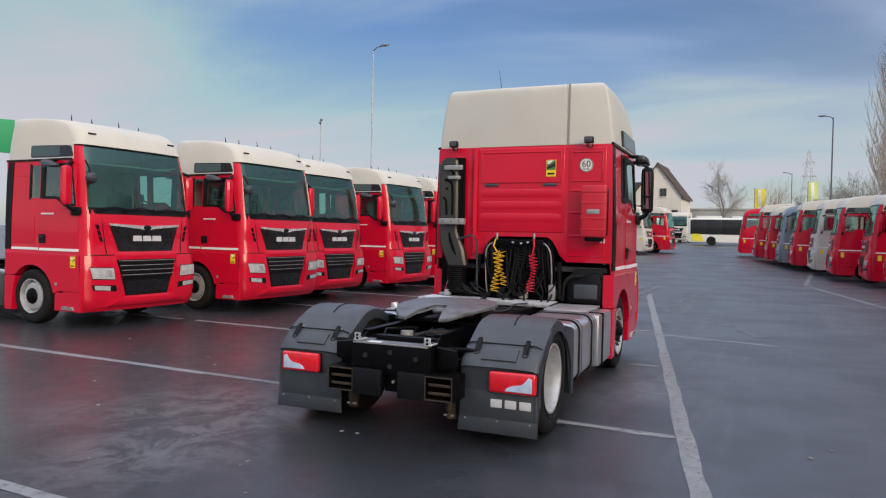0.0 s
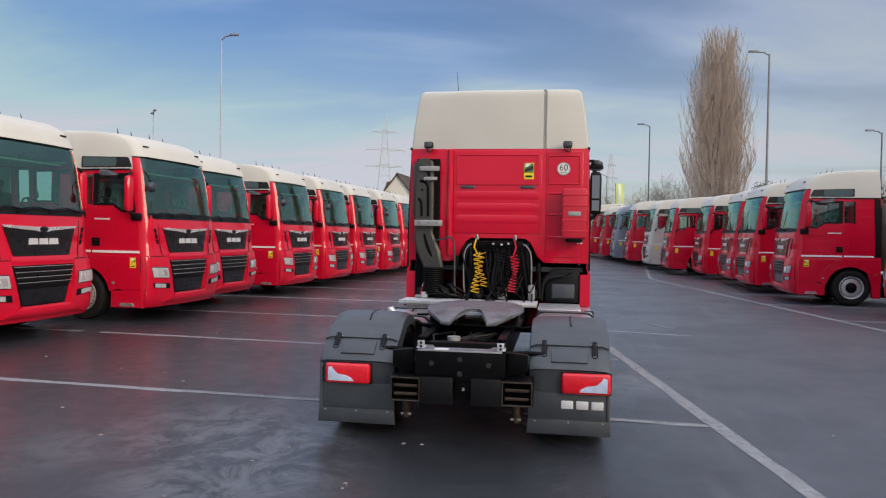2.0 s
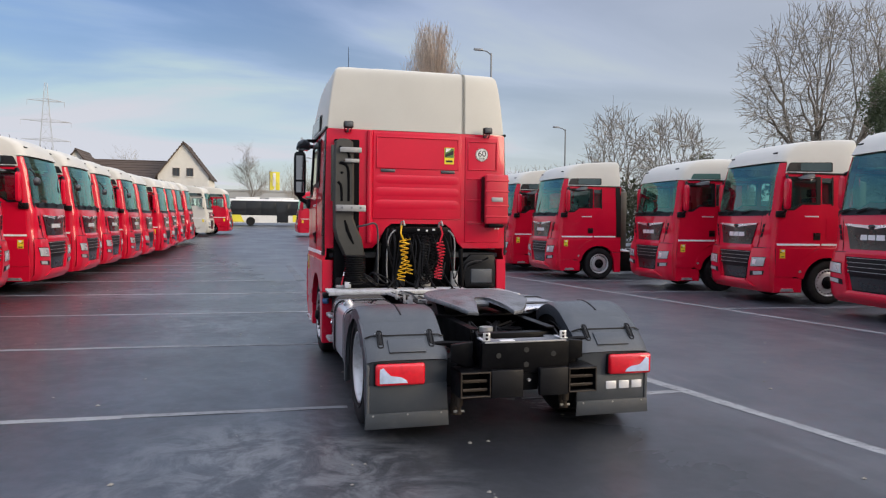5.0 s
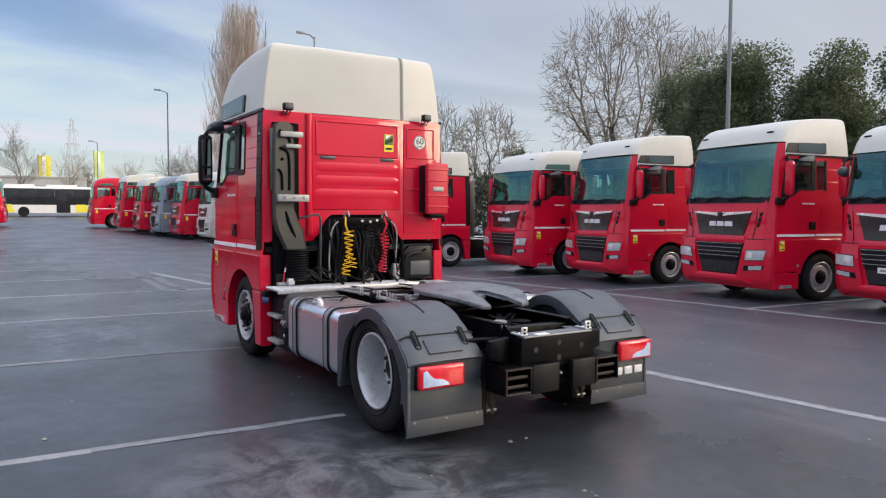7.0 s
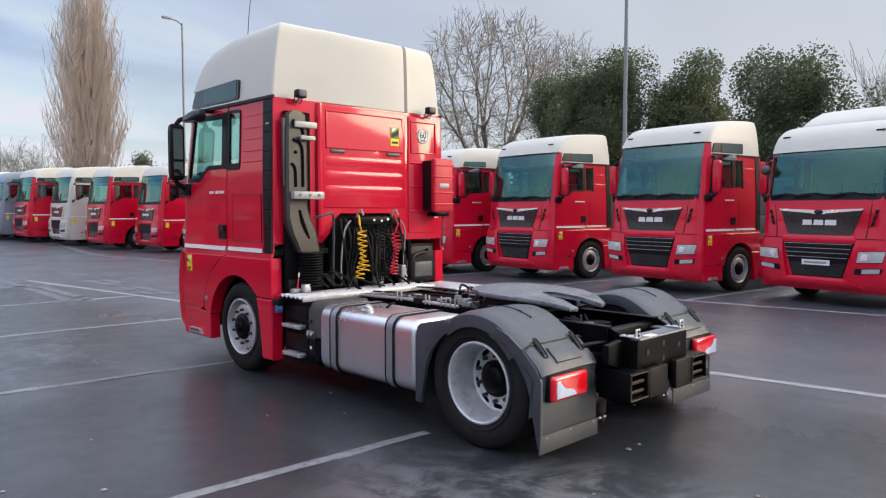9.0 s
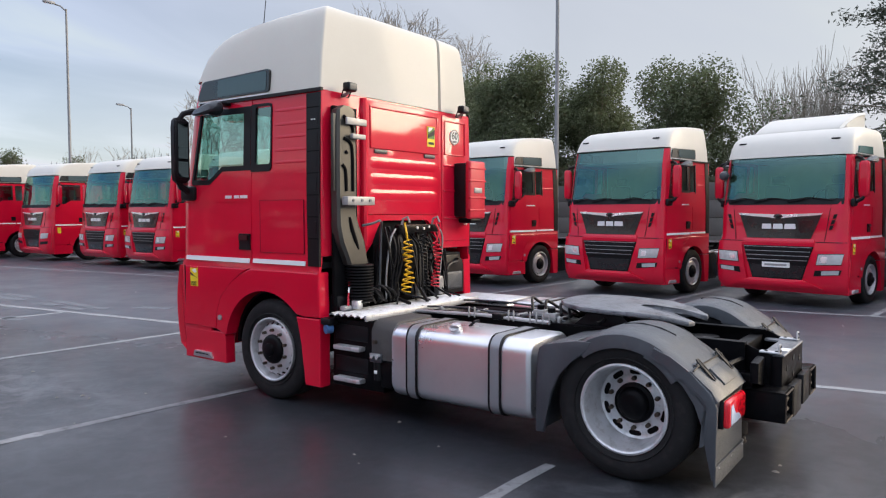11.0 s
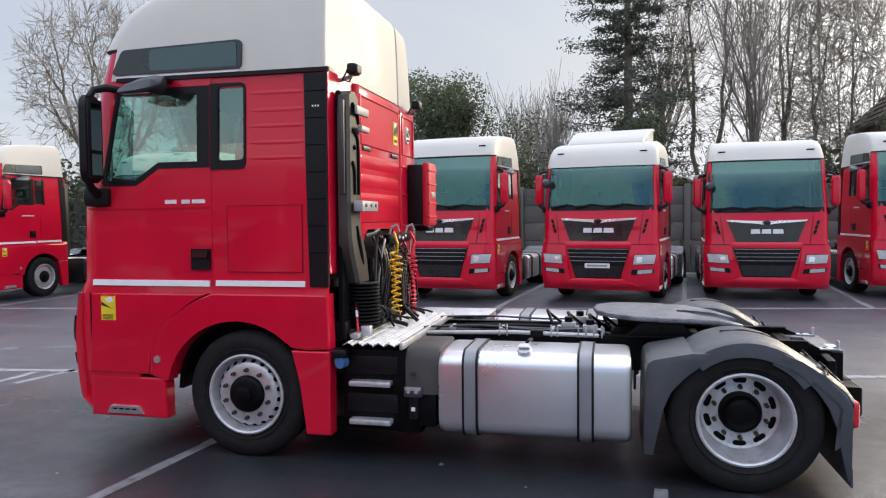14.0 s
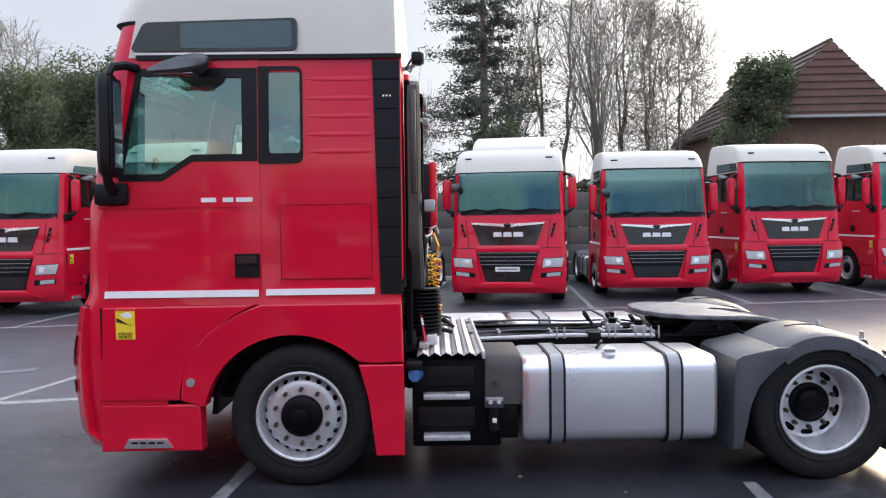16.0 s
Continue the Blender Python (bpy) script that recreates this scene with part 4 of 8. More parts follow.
def cab(t, paint, roof_paint, high, hero=False):
    rows = ROWS_Z if high else ROWS_Z[:13]

    def body_keep(i, j):
        k, _ = cell(i)
        if j < 4:
            return k >= 7
        if j == 4:
            return True
        if j >= 12 and k <= 7:
            return False
        return not (is_door(i, j) or is_small_window(i, j) or is_screen(i, j))
    part("cab_body", cab_shell(body_keep, 0, 0.03, rows), paint, t, "painted cab shell")
    part("windscreen", cab_shell(lambda i, j: is_screen(i, j), -0.012, 0, rows), SCREEN, t, "greenish tinted windscreen")
    for left in (True, False):
        s = -1 if left else 1
        d = part("door", cab_shell(lambda i, j: is_door(i, j) and not is_door_window(i, j) and cell(i)[1] == left, 0.007, 0.035, rows), paint, t, "closed painted cab door")
        part("door_window", cab_shell(lambda i, j: is_door_window(i, j) and cell(i)[1] == left, -0.006, 0, rows), PANE, d)
        sp = side_place(s)
        part("door_handle", patched(sp, ((3.855, 1.455), (4.02, 1.455), (4.02, 1.615), (3.855, 1.615)), 2, 1, 0.022, 0.03), BLACK, d, "black recessed door handle")
        part("handle_bar", patched(sp, ((3.87, 1.55), (4.0, 1.55), (4.0, 1.60), (3.87, 1.60)), 2, 1, 0.042, 0.02), GLOSS_BLACK, d)
        part("window_frame", patched(sp, ((3.858, 2.24), (3.962, 2.24), (3.962, 2.868), (3.858, 2.868)), 1, 3, 0.012, 0.02), BLACK, d)
        for c in (((3.962, 2.24), (4.30, 2.24), (4.30, 2.288), (3.962, 2.288)), ((4.30, 2.24), (4.50, 2.11), (4.50, 2.158), (4.30, 2.288)), ((4.50, 2.11), (window_front(2.13), 2.11), (window_front(2.13), 2.158), (4.50, 2.158))):
            part("window_frame", patched(sp, c, 2, 1, 0.012, 0.02), BLACK, d)
        part("window_frame", patched(sp, ((3.962, 2.805), (window_front(2.84), 2.82), (window_front(2.86), 2.868), (3.962, 2.868)), 3, 1, 0.012, 0.02), BLACK, d)
        part("window_frame", patched(sp, ((window_front(2.13) - 0.02, 2.13), (window_front(2.13) + 0.012, 2.13), (window_front(2.84) + 0.012, 2.84), (window_front(2.84) - 0.02, 2.84)), 1, 3, 0.012, 0.02), BLACK, d)
        w = part("side_window", cab_shell(lambda i, j: is_small_window(i, j) and cell(i)[1] == left, -0.006, 0, rows), PANE, t, "small tinted rear side window")
        if hero:
            rim = rounded(((3.553, 2.222), (3.852, 2.222), (3.852, 2.878), (3.553, 2.878)), 0.055)
            part("window_seal", plated(sp, rim, 0.010, 0.02, rounded(((3.570, 2.290), (3.785, 2.290), (3.785, 2.852), (3.570, 2.852)), 0.035)), BLACK, w)
            part("window_seal", patched(sp, ((3.79, 2.222), (3.852, 2.222), (3.852, 2.878), (3.79, 2.878)), 1, 3, 0.0115, 0.02), BLACK, w)
        else:
            part("window_seal", patched(sp, ((3.545, 2.23), (3.585, 2.23), (3.585, 2.87), (3.545, 2.87)), 2, 2, 0.010, 0.02), BLACK, w)
        df = part("air_deflector", patched(sp, ((2.895, 1.33), (3.04, 1.33), (3.08, 2.915), (2.895, 2.915)), 3, 6, 0.012, 0.03), BLACK, t, "black vertical air deflector at the cab's rear edge")
        for z in (2.78, 2.58, 2.38, 2.18, 1.98, 1.78, 1.58) if hero else ():
            part("deflector_seam", patched(sp, ((2.90, z), (3.035 + (z - 1.33) * 0.024, z), (3.035 + (z - 1.33) * 0.024, z + 0.008), (2.90, z + 0.008)), 1, 1, 0.0135, 0.01), RECESS_SHADE, df)
            part("deflector_plate", patched(sp, ((2.925, z - 0.15), (3.005, z - 0.15), (3.005, z - 0.04), (2.925, z - 0.04)), 1, 1, 0.015, 0.01), BLACK, df)
        for k in range(3 if hero else 0):
            part("deflector_mark", patched(sp, ((2.955 + k * 0.022, 2.665), (2.967 + k * 0.022, 2.665), (2.967 + k * 0.022, 2.678), (2.955 + k * 0.022, 2.678)), 1, 1, 0.0165, 0.004), PAPER, df)
        part("stripe", patched(sp, ((3.865, 1.325), (4.90, 1.325), (4.90, 1.37), (3.865, 1.37)), 4, 1, 0.019, 0.012), STRIPE, t, "white reflective stripe")
        part("stripe", patched(sp, ((3.08, 1.33), (3.815, 1.33), (3.815, 1.372), (3.08, 1.372)), 4, 1, 0.013, 0.012), STRIPE, t, "white reflective stripe")
        # pressed ribs and the locker lid behind the door
        for z in (2.79, 2.66, 2.54, 2.415, 2.30) if hero else (2.66, 2.415):
            bm = bmesh.new()
            rings = []
            for y, g in ((3.09, 0.6), (3.12, 1), (3.44, 1), (3.53, 0.15)):
                rings.append([sp(y, z + 0.015 * g * math.cos(a), 0.0017 * g * math.sin(a) + 0.001) for a in (math.pi * q / 6 for q in range(7))])
            loft(bm, rings, False, False)
            part("pressed_rib", bm, paint, t)
        lid = part("locker_lid", patched(sp, ((3.10, 1.44), (3.71, 1.44), (3.71, 1.94), (3.10, 1.94)), 3, 3, 0.007, 0.01), paint, t, "flush painted locker lid")
        for c in () if not hero else (((3.098, 1.438), (3.712, 1.438), (3.712, 1.4405), (3.098, 1.4405)), ((3.098, 1.940), (3.712, 1.940), (3.712, 1.943), (3.098, 1.943)), ((3.098, 1.44), (3.1005, 1.44), (3.1005, 1.94), (3.098, 1.94)), ((3.709, 1.44), (3.712, 1.44), (3.712, 1.94), (3.709, 1.94))):
            part("lid_gap", patched(sp, c, 1, 1, 0.0085, 0.008), BLACK, lid)
        part("door_crease", patched(sp, ((3.86, 1.93), (4.93, 1.925), (4.93, 1.94), (3.86, 1.945)), 5, 1, 0.014, 0.01), paint, t)
        # roof side window and the dark gutter strip over the doors
        if high:
            def roof_side(y, z, off):
                return Vector((s * (1.196 - (z - 2.94) * 0.045 + off), y, z))
            rw = part("roof_window", plated(roof_side, rounded(((3.58, 2.982), (4.70, 2.982), (4.61, 3.175), (3.58, 3.20)), 0.04), 0.012, 0.03), GLOSS_BLACK, t, "dark roof side window panel")
            part("roof_pane", plated(roof_side, rounded(((3.615, 2.998), (4.36, 2.998), (4.36, 3.165), (3.615, 3.182)), 0.03), 0.016, 0.012), DARK_PANE, rw)
        else:
            rw = part("roof_window", patched(lambda y, z, off: Vector((s * (1.192 - (z - 2.94) * 0.06 + off), y, z)), ((3.72, 2.975), (4.56, 2.975), (4.48, 3.11), (3.72, 3.13)), 6, 2, 0.022, 0.035), TEAL_PANE, t, "dark roof side window panel")
        part("gutter", patched(lambda y, z, off: Vector((s * (1.192 + off), y, z)), ((2.88, 2.925), (4.66, 2.925), (4.66, 2.955), (2.88, 2.955)), 6, 1, 0.012, 0.03), BLACK, t, "dark gutter strip under the roof")
        part("gutter_light", patched(lambda y, z, off: Vector((s * (1.192 + off), y, z)), ((3.60, 2.957), (4.67, 2.957), (4.67, 2.97), (3.60, 2.97)), 6, 1, 0.010, 0.02), STRIPE, t)
        # lower side: arch panel, entry panel, mudguard
        x0, x1 = (-1.238, -1.10) if left else (1.10, 1.238)
        arc = [(3.65 + 0.60 * math.cos(a), 0.49 + 0.57 * math.sin(a)) for a in (math.pi * (0.05 + 0.72 * q / 24) for q in range(25))]
        arch = [(4.41, 0.62), (4.40, 0.80), (4.33, 0.97), (4.20, 1.10), (4.02, 1.20), (3.85, 1.275), (2.90, 1.275), (2.89, 0.86)] + [(3.08, 0.86)] + arc[::-1] + [(4.27, 0.57)]
        part("wheel_arch", prismed(arch, x0, x1, 0.016), paint, t, "painted wheel arch panel", 0)
        entry = [(4.417, 0.62), (4.407, 0.803), (4.337, 0.974), (4.205, 1.106), (4.024, 1.207), (3.875, 1.272), (4.92, 1.268), (4.96, 0.62)]
        part("entry_panel", prismed(entry, x0, x1, 0.016), paint, t, "painted entry side panel", 0)
        step = [(4.272, 0.272), (4.276, 0.555), (4.30, 0.592), (4.945, 0.598), (4.955, 0.272)]
        st = part("bumper_side", prismed(step, x0 if s > 0 else x0 + 0.012, x1 if s < 0 else x1 - 0.012, 0.012), paint, t, "painted bumper corner with a step", 0)
        part("panel_gap", boxed(min(s * 1.10, s * 1.205), max(s * 1.10, s * 1.205), 4.30, 4.94, 0.585, 0.635), RECESS_SHADE, st)
        part("panel_gap", patched(sp, ((4.926, 0.64), (4.934, 0.64), (4.934, 1.262), (4.926, 1.262)), 1, 4, 0.006, 0.012), BLACK, t)
        part("step_tread", patched(sp, ((4.47, 0.30), (4.80, 0.30), (4.76, 0.362), (4.51, 0.362)), 3, 1, 0.048, 0.05), STEEL, st, "perforated steel step tread")
        for k in range(4 if hero else 0):
            part("tread_slot", patched(sp, ((4.525 + k * 0.058, 0.332), (4.568 + k * 0.058, 0.332), (4.568 + k * 0.058, 0.346), (4.525 + k * 0.058, 0.346)), 1, 1, 0.0495, 0.004), RECESS_SHADE, st)
        part("mudguard", prismed([(2.892, 0.22), (2.888, 0.85), (3.20, 0.85), (3.13, 0.6), (3.085, 0.22)], x0, x1, 0.012), paint, t, "painted mudguard behind the front wheel", 0)
        part("arch_liner", prismed([(3.64 + 0.60 * math.cos(a), 0.49 + 0.60 * math.sin(a)) for a in (math.pi * q / 14 for q in range(15))] + [(3.64 + 0.56 * math.cos(a), 0.49 + 0.56 * math.sin(a)) for a in (math.pi * (14 - q) / 14 for q in range(15))], min(s * 0.72, s * 1.10), max(s * 0.72, s * 1.10)), CHASSIS, t)
        part("arch_wall", prismed([(3.66 + 0.66 * math.cos(a), 0.55 + 0.53 * math.sin(a)) for a in (math.pi * q / 14 for q in range(15))], min(s * 0.82, s * 0.86), max(s * 0.82, s * 0.86)), CHASSIS, t)
        bm = bmesh.new()
        prism(bm, [(4.335 + 0.029 * math.cos(a), 0.745 + 0.029 * math.sin(a)) for a in (2 * math.pi * q / 12 for q in range(12))], min(s * 1.236, s * 1.25), max(s * 1.236, s * 1.25))
        part("side_marker", bm, SATIN, t)
        mirror(t, s, BLACK if hero else paint)
        # warning sticker
        sk = part("sticker", patched(sp, ((4.70, 1.045), (4.83, 1.045), (4.83, 1.255), (4.70, 1.255)), 1, 1, 0.007, 0.004), STICKER, t, "yellow blind-spot warning sticker")
        part("sticker_print", patched(sp, ((4.705, 1.135), (4.75, 1.15), (4.825, 1.195), (4.825, 1.165)), 1, 1, 0.010, 0.002), INK, sk)
        part("sticker_print", patched(sp, ((4.715, 1.195), (4.76, 1.185), (4.80, 1.215), (4.74, 1.235)), 1, 1, 0.0095, 0.002), PAPER, sk)
        part("sticker_print", patched(sp, ((4.70, 1.240), (4.83, 1.240), (4.83, 1.255), (4.70, 1.255)), 1, 1, 0.0095, 0.002), RED_COIL, sk)
        if hero and left:
            for z, body in ((1.085, "ANGLES"), (1.062, "MORTS")):
                bm = words(body, 0.027, 0.001)
                bmesh.ops.transform(bm, matrix=Matrix.Translation((-1.2475, 4.765, z)) @ Matrix(((0, 0, -1, 0), (-1, 0, 0, 0), (0, 1, 0, 0), (0, 0, 0, 1))), verts=bm.verts[:])
                part("sticker_words", bm, INK, sk)
        else:
            part("sticker_print", patched(sp, ((4.72, 1.065), (4.81, 1.065), (4.81, 1.085), (4.72, 1.085)), 1, 1, 0.010, 0.002), INK, sk)
        # plain bars where the model name stands
        for y, n in ((4.19, 0.10), (4.06, 0.07), (3.95, 0.11)) if hero else ((4.07, 0.34),):
            part("name_bar", patched(sp, ((y - n / 2, 1.965), (y + n / 2, 1.965), (y + n / 2, 1.995), (y - n / 2, 1.995)), 1, 1, 0.014, 0.006), LETTER, t, "plain silver name bar")
    kerb_mirror(t, -1)
    kerb_mirror(t, 1)
    part("roof_shell", roof_shell(high), roof_paint, t, "white moulded roof" if roof_paint is WHITE else "moulded roof")
    zt = 3.40 if high else 3.25
    for x in (-0.88, 0.88):
        yr = (4.82 if high else 4.835) - BOW * (x / 1.15) ** 2
        part("roof_light", boxed(x - 0.075, x + 0.075, yr - 0.05, yr + 0.016, zt - 0.012, zt + 0.018, 0.006), BLACK, t, "slim dark marker light in the roof")
    for x, h in ((-0.75, 0.13), (-0.28, 0.16), (0.32, 0.13), (0.74, 0.15)):
        part("aerial", tubed([(x, 4.05, 3.48 if not high else 3.66), (x, 4.02, (3.48 if not high else 3.66) + h)], [0.016, 0.003], 5), BLACK, t, "short black aerial")
    # inside: floor, dash, wheel, seats, lining
    part("cab_floor", boxed(-1.14, 1.14, 2.98, 5.0, 1.30, 1.36), CLOTH, t)
    part("cab_lining", boxed(-1.12, 1.12, 2.94, 2.99, 1.78, 2.93), LINER, t)
    part("roof_lining", boxed(-1.10, 1.10, 3.0, 4.55 if high else 4.7, 2.90, 2.93), LINER, t)
    for s in (-1, 1):
        part("side_lining", boxed(min(s * 1.08, s * 1.11), max(s * 1.08, s * 1.11), 3.0, 3.50, 1.40, 2.89), LINER, t)
        part("door_card", boxed(min(s * 1.08, s * 1.11), max(s * 1.08, s * 1.11), 3.86, 4.50, 1.40, 2.06, 0.02), CLOTH, t)
    part("bunk", boxed(-1.12, 1.12, 2.99, 3.50, 1.75, 1.90, 0.05), CLOTH, t, "padded bunk behind the seats")
    part("dashboard", prismed([(4.98, 1.36), (4.97, 2.06), (4.72, 2.10), (4.55, 2.05), (4.52, 1.7), (4.70, 1.36)], -1.12, 1.12, 0.02), BLACK, t, "black dashboard")
    for x in (-0.6, 0.6):
        seat = part("seat", boxed(x - 0.26, x + 0.26, 3.75, 4.28, 1.70, 1.86, 0.05), CLOTH, t, "dark grey cab seat")
        part("seat_back", boxed(x - 0.25, x + 0.25, 3.62, 3.78, 1.80, 2.42, 0.06), CLOTH, seat)
        part("headrest", boxed(x - 0.14, x + 0.14, 3.61, 3.71, 2.44, 2.62, 0.04), CLOTH, seat)
        part("seat_base", boxed(x - 0.22, x + 0.22, 3.80, 4.22, 1.36, 1.70, 0.03), BLACK, seat)
    bm = bmesh.new()
    tilt = Matrix.Translation((-0.6, 4.43, 2.12)) @ Matrix.Rotation(radians(-55), 4, "X")
    pts = [tilt @ Vector((0.22 * math.cos(a), 0.22 * math.sin(a), 0)) for a in (2 * math.pi * q / 24 for q in range(25))]
    tube(bm, pts, 0.017, 6, False)
    for a in (0.3, math.pi - 0.3, -math.pi / 2):
        tube(bm, [tilt @ Vector((0, 0, -0.02)), tilt @ Vector((0.21 * math.cos(a), 0.21 * math.sin(a), 0))], 0.02, 5)
    tube(bm, [tilt @ Vector((0, 0, -0.02)), (-0.6, 4.75, 1.8)], 0.04, 8)
    part("steering_wheel", bm, BLACK, t, "black steering wheel")
    part("sun_visor", patched(front, ((-0.95, 2.86), (0.95, 2.86), (0.95, 2.93), (-0.95, 2.93)), 8, 1, -0.06, 0.02), BLACK, t) if not high else None
    part("screen_tag", patched(front, ((-0.04, 2.28), (0.03, 2.28), (0.03, 2.38), (-0.04, 2.38)), 1, 1, -0.03, 0.02), INK, t)


def tank(t, x0, x1, y0, y1, z0, z1, straps, edges):
    r = 0.11
    ring = []
    for cx, cz, a0 in ((x1 - r, z1 - r, 0), (x0 + r, z1 - r, 90), (x0 + r, z0 + r, 180), (x1 - r, z0 + r, 270)):
        ring += [(cx + r * math.cos(radians(a0 + a)), cz + r * math.sin(radians(a0 + a))) for a in (0, 18, 36, 54, 72, 90)]
    bm = bmesh.new()
    cx, cz = (x0 + x1) / 2, (z0 + z1) / 2
    rows = [(y0, 0.88), (y0 + 0.008, 0.95), (y0 + 0.03, 0.99), (y0 + 0.05, 1.0), (y1 - 0.05, 1.0), (y1 - 0.03, 0.99), (y1 - 0.008, 0.95), (y1, 0.88)]
    loft(bm, [[(cx + (x - cx) * g, y, cz + (z - cz) * g) for x, z in ring] for y, g in rows])
    body = part("fuel_tank", bm, ALU, t, "dull aluminium fuel tank with strapped bands")
    for ys in straps:
        for dy, w, m_, o in ((0, 0.042, STRAP, 0.012), (-0.049, 0.008, BLACK, 0.014), (0.049, 0.008, BLACK, 0.014)) if edges else ((0, 0.06, BLACK, 0.012),):
            bm = bmesh.new()
            out = [(cx + (x - cx) * (1 + o * 2 / (x1 - x0)), cz + (z - cz) * (1 + o * 2 / (z1 - z0))) for x, z in ring]
            inn = [(cx + (x - cx) * 0.985, cz + (z - cz) * 0.985) for x, z in ring]
            ra, rb = [(x, ys + dy - w, z) for x, z in out], [(x, ys + dy + w, z) for x, z in out]
            ia, ib = [(x, ys + dy - w, z) for x, z in inn], [(x, ys + dy + w, z) for x, z in inn]
            loft(bm, [ia, ra, rb, ib], True, False)
            part("tank_strap", bm, m_, body, "steel tank strap" if m_ is STRAP else "black rubber strap edge")
        if edges:
            part("strap_bolt", tubed([(cx, ys, z0 - 0.05), (cx, ys, z0 + 0.02)], 0.02, 6), STEEL, body)
    return body


def rear_fender(t, s, hero):
    """The three-piece moulded cover over a rear wheel, with its flap, hinges and lamp."""
    x0, x1 = (-1.265, -0.58) if s < 0 else (0.58, 1.265)
    cxs = [x0, x0 + 0.010, x0 + 0.045, x0 + 0.13, (x0 + x1) / 2, x1 - 0.13, x1 - 0.045, x1 - 0.010, x1]
    drop = [0.105, 0.032, 0.012, 0.003, 0, 0.003, 0.012, 0.032, 0.105]

    def bow(y0, a0, a1, r, n):
        rings = []
        for k in range(n + 1):
            a = radians(a0 + (a1 - a0) * k / n)
            rings.append([(x, y0 + (r - d) * math.cos(a), 0.49 + (r - d) * math.sin(a)) for x, d in zip(cxs, drop)] + [(x, y0 + (r - d - 0.018) * math.cos(a), 0.49 + (r - d - 0.018) * math.sin(a)) for x, d in zip(cxs[::-1], drop[::-1])])
        return rings
    bm = bmesh.new()
    loft(bm, bow(0.0, 146, 112, 0.532, 8)[::-1])
    f = part("rear_fender", bm, FENDER, t, "grey moulded plastic rear wheel cover in three pieces")
    # forward quarter, crown and rear quarter
    # the forward piece stands off the tyre with a blunt upper corner and an upright front
    shell = [(0.33, 0.930), (0.44, 0.906), (0.585, 0.878), (0.622, 0.850), (0.634, 0.80), (0.640, 0.60), (0.648, 0.235)]
    inside = [(0.628, 0.235), (0.620, 0.60), (0.615, 0.79), (0.606, 0.835), (0.578, 0.858), (0.434, 0.886), (0.325, 0.910)]
    ff = part("fender_front", prismed(shell + inside, x0 + 0.012, x1, 0.006), FENDER, f)
    cheek = shell + [(0.580, 0.235), (0.552, 0.40), (0.535, 0.54), (0.480, 0.67), (0.39, 0.77), (0.26, 0.85), (0.22, 0.93)]
    ox = x0 if s < 0 else x1
    part("fender_cheek", prismed(cheek, min(ox, ox - s * 0.03), max(ox, ox - s * 0.03), 0.010), FENDER, ff)
    bm = bmesh.new()
    loft(bm, bow(0.0, 50, 134, 0.546, 14))
    part("fender_crown", bm, FENDER, f)
    # rear quarter falls from the crown to a near upright back, folded below the hinges
    def quarter(prof, o):
        rings = []
        for y, z in prof:
            rings.append([(x, y + d * 0.7 - o, z - d * 0.7 + o) for x, d in zip(cxs, drop)] + [(x, y + d * 0.7 + 0.02 - o, z - d * 0.7 - 0.012 + o) for x, d in zip(cxs[::-1], drop[::-1])])
        bm = bmesh.new()
        loft(bm, rings)
        return bm
    rq = part("fender_rear", quarter([(-0.33, 0.925), (-0.41, 0.875), (-0.485, 0.822)], 0.0), FENDER, f)
    part("fender_lid", quarter([(-0.470, 0.832), (-0.545, 0.768), (-0.60, 0.722), (-0.645, 0.655)], 0.009), FENDER, f, "folded lid panel of the wheel cover")
    part("fender_back", quarter([(-0.640, 0.662), (-0.632, 0.60), (-0.616, 0.42)], 0.0), FENDER, f)
    side_x = x0 if s < 0 else x1
    cheek = [(-0.22, 0.945), (-0.33, 0.895), (-0.45, 0.815), (-0.59, 0.69), (-0.630, 0.60), (-0.625, 0.14), (-0.600, 0.14), (-0.560, 0.34), (-0.535, 0.48), (-0.495, 0.61), (-0.42, 0.72), (-0.32, 0.81), (-0.20, 0.88)]
    part("fender_cheek", prismed(cheek, min(side_x, side_x - s * 0.03), max(side_x, side_x - s * 0.03), 0.008), FENDER, rq)
    part("flap", prismed([(x0, 0.225), (x0 + 0.01, 0.46), (x1 - 0.01, 0.46), (x1, 0.225)], -0.618, -0.598, 0.006, "y"), FENDER, f, "grey plastic mud flap")
    lipp = part("flap_lip", prismed([(x0 - 0.008, 0.105), (x0, 0.232), (x1, 0.232), (x1 + 0.008, 0.105)], -0.630, -0.614, 0.006, "y"), FENDER, f, "grey rubber lower mud flap")
    for k in range(3 if hero else 0):
        part("flap_rivet", tubed([(x0 + 0.06 + k * (x1 - x0 - 0.12) / 2, -0.636, 0.215), (x0 + 0.06 + k * (x1 - x0 - 0.12) / 2, -0.614, 0.215)], 0.008, 6), SATIN, lipp)
    # crown seam, hinges
    part("crown_rib", tubed([(x0 + 0.36, 0.12, 1.024), (x0 + 0.35, -0.02, 1.036), (x0 + 0.35, -0.15, 1.016), (x0 + 0.36, -0.25, 0.975)], 0.009, 6), BLACK, f)
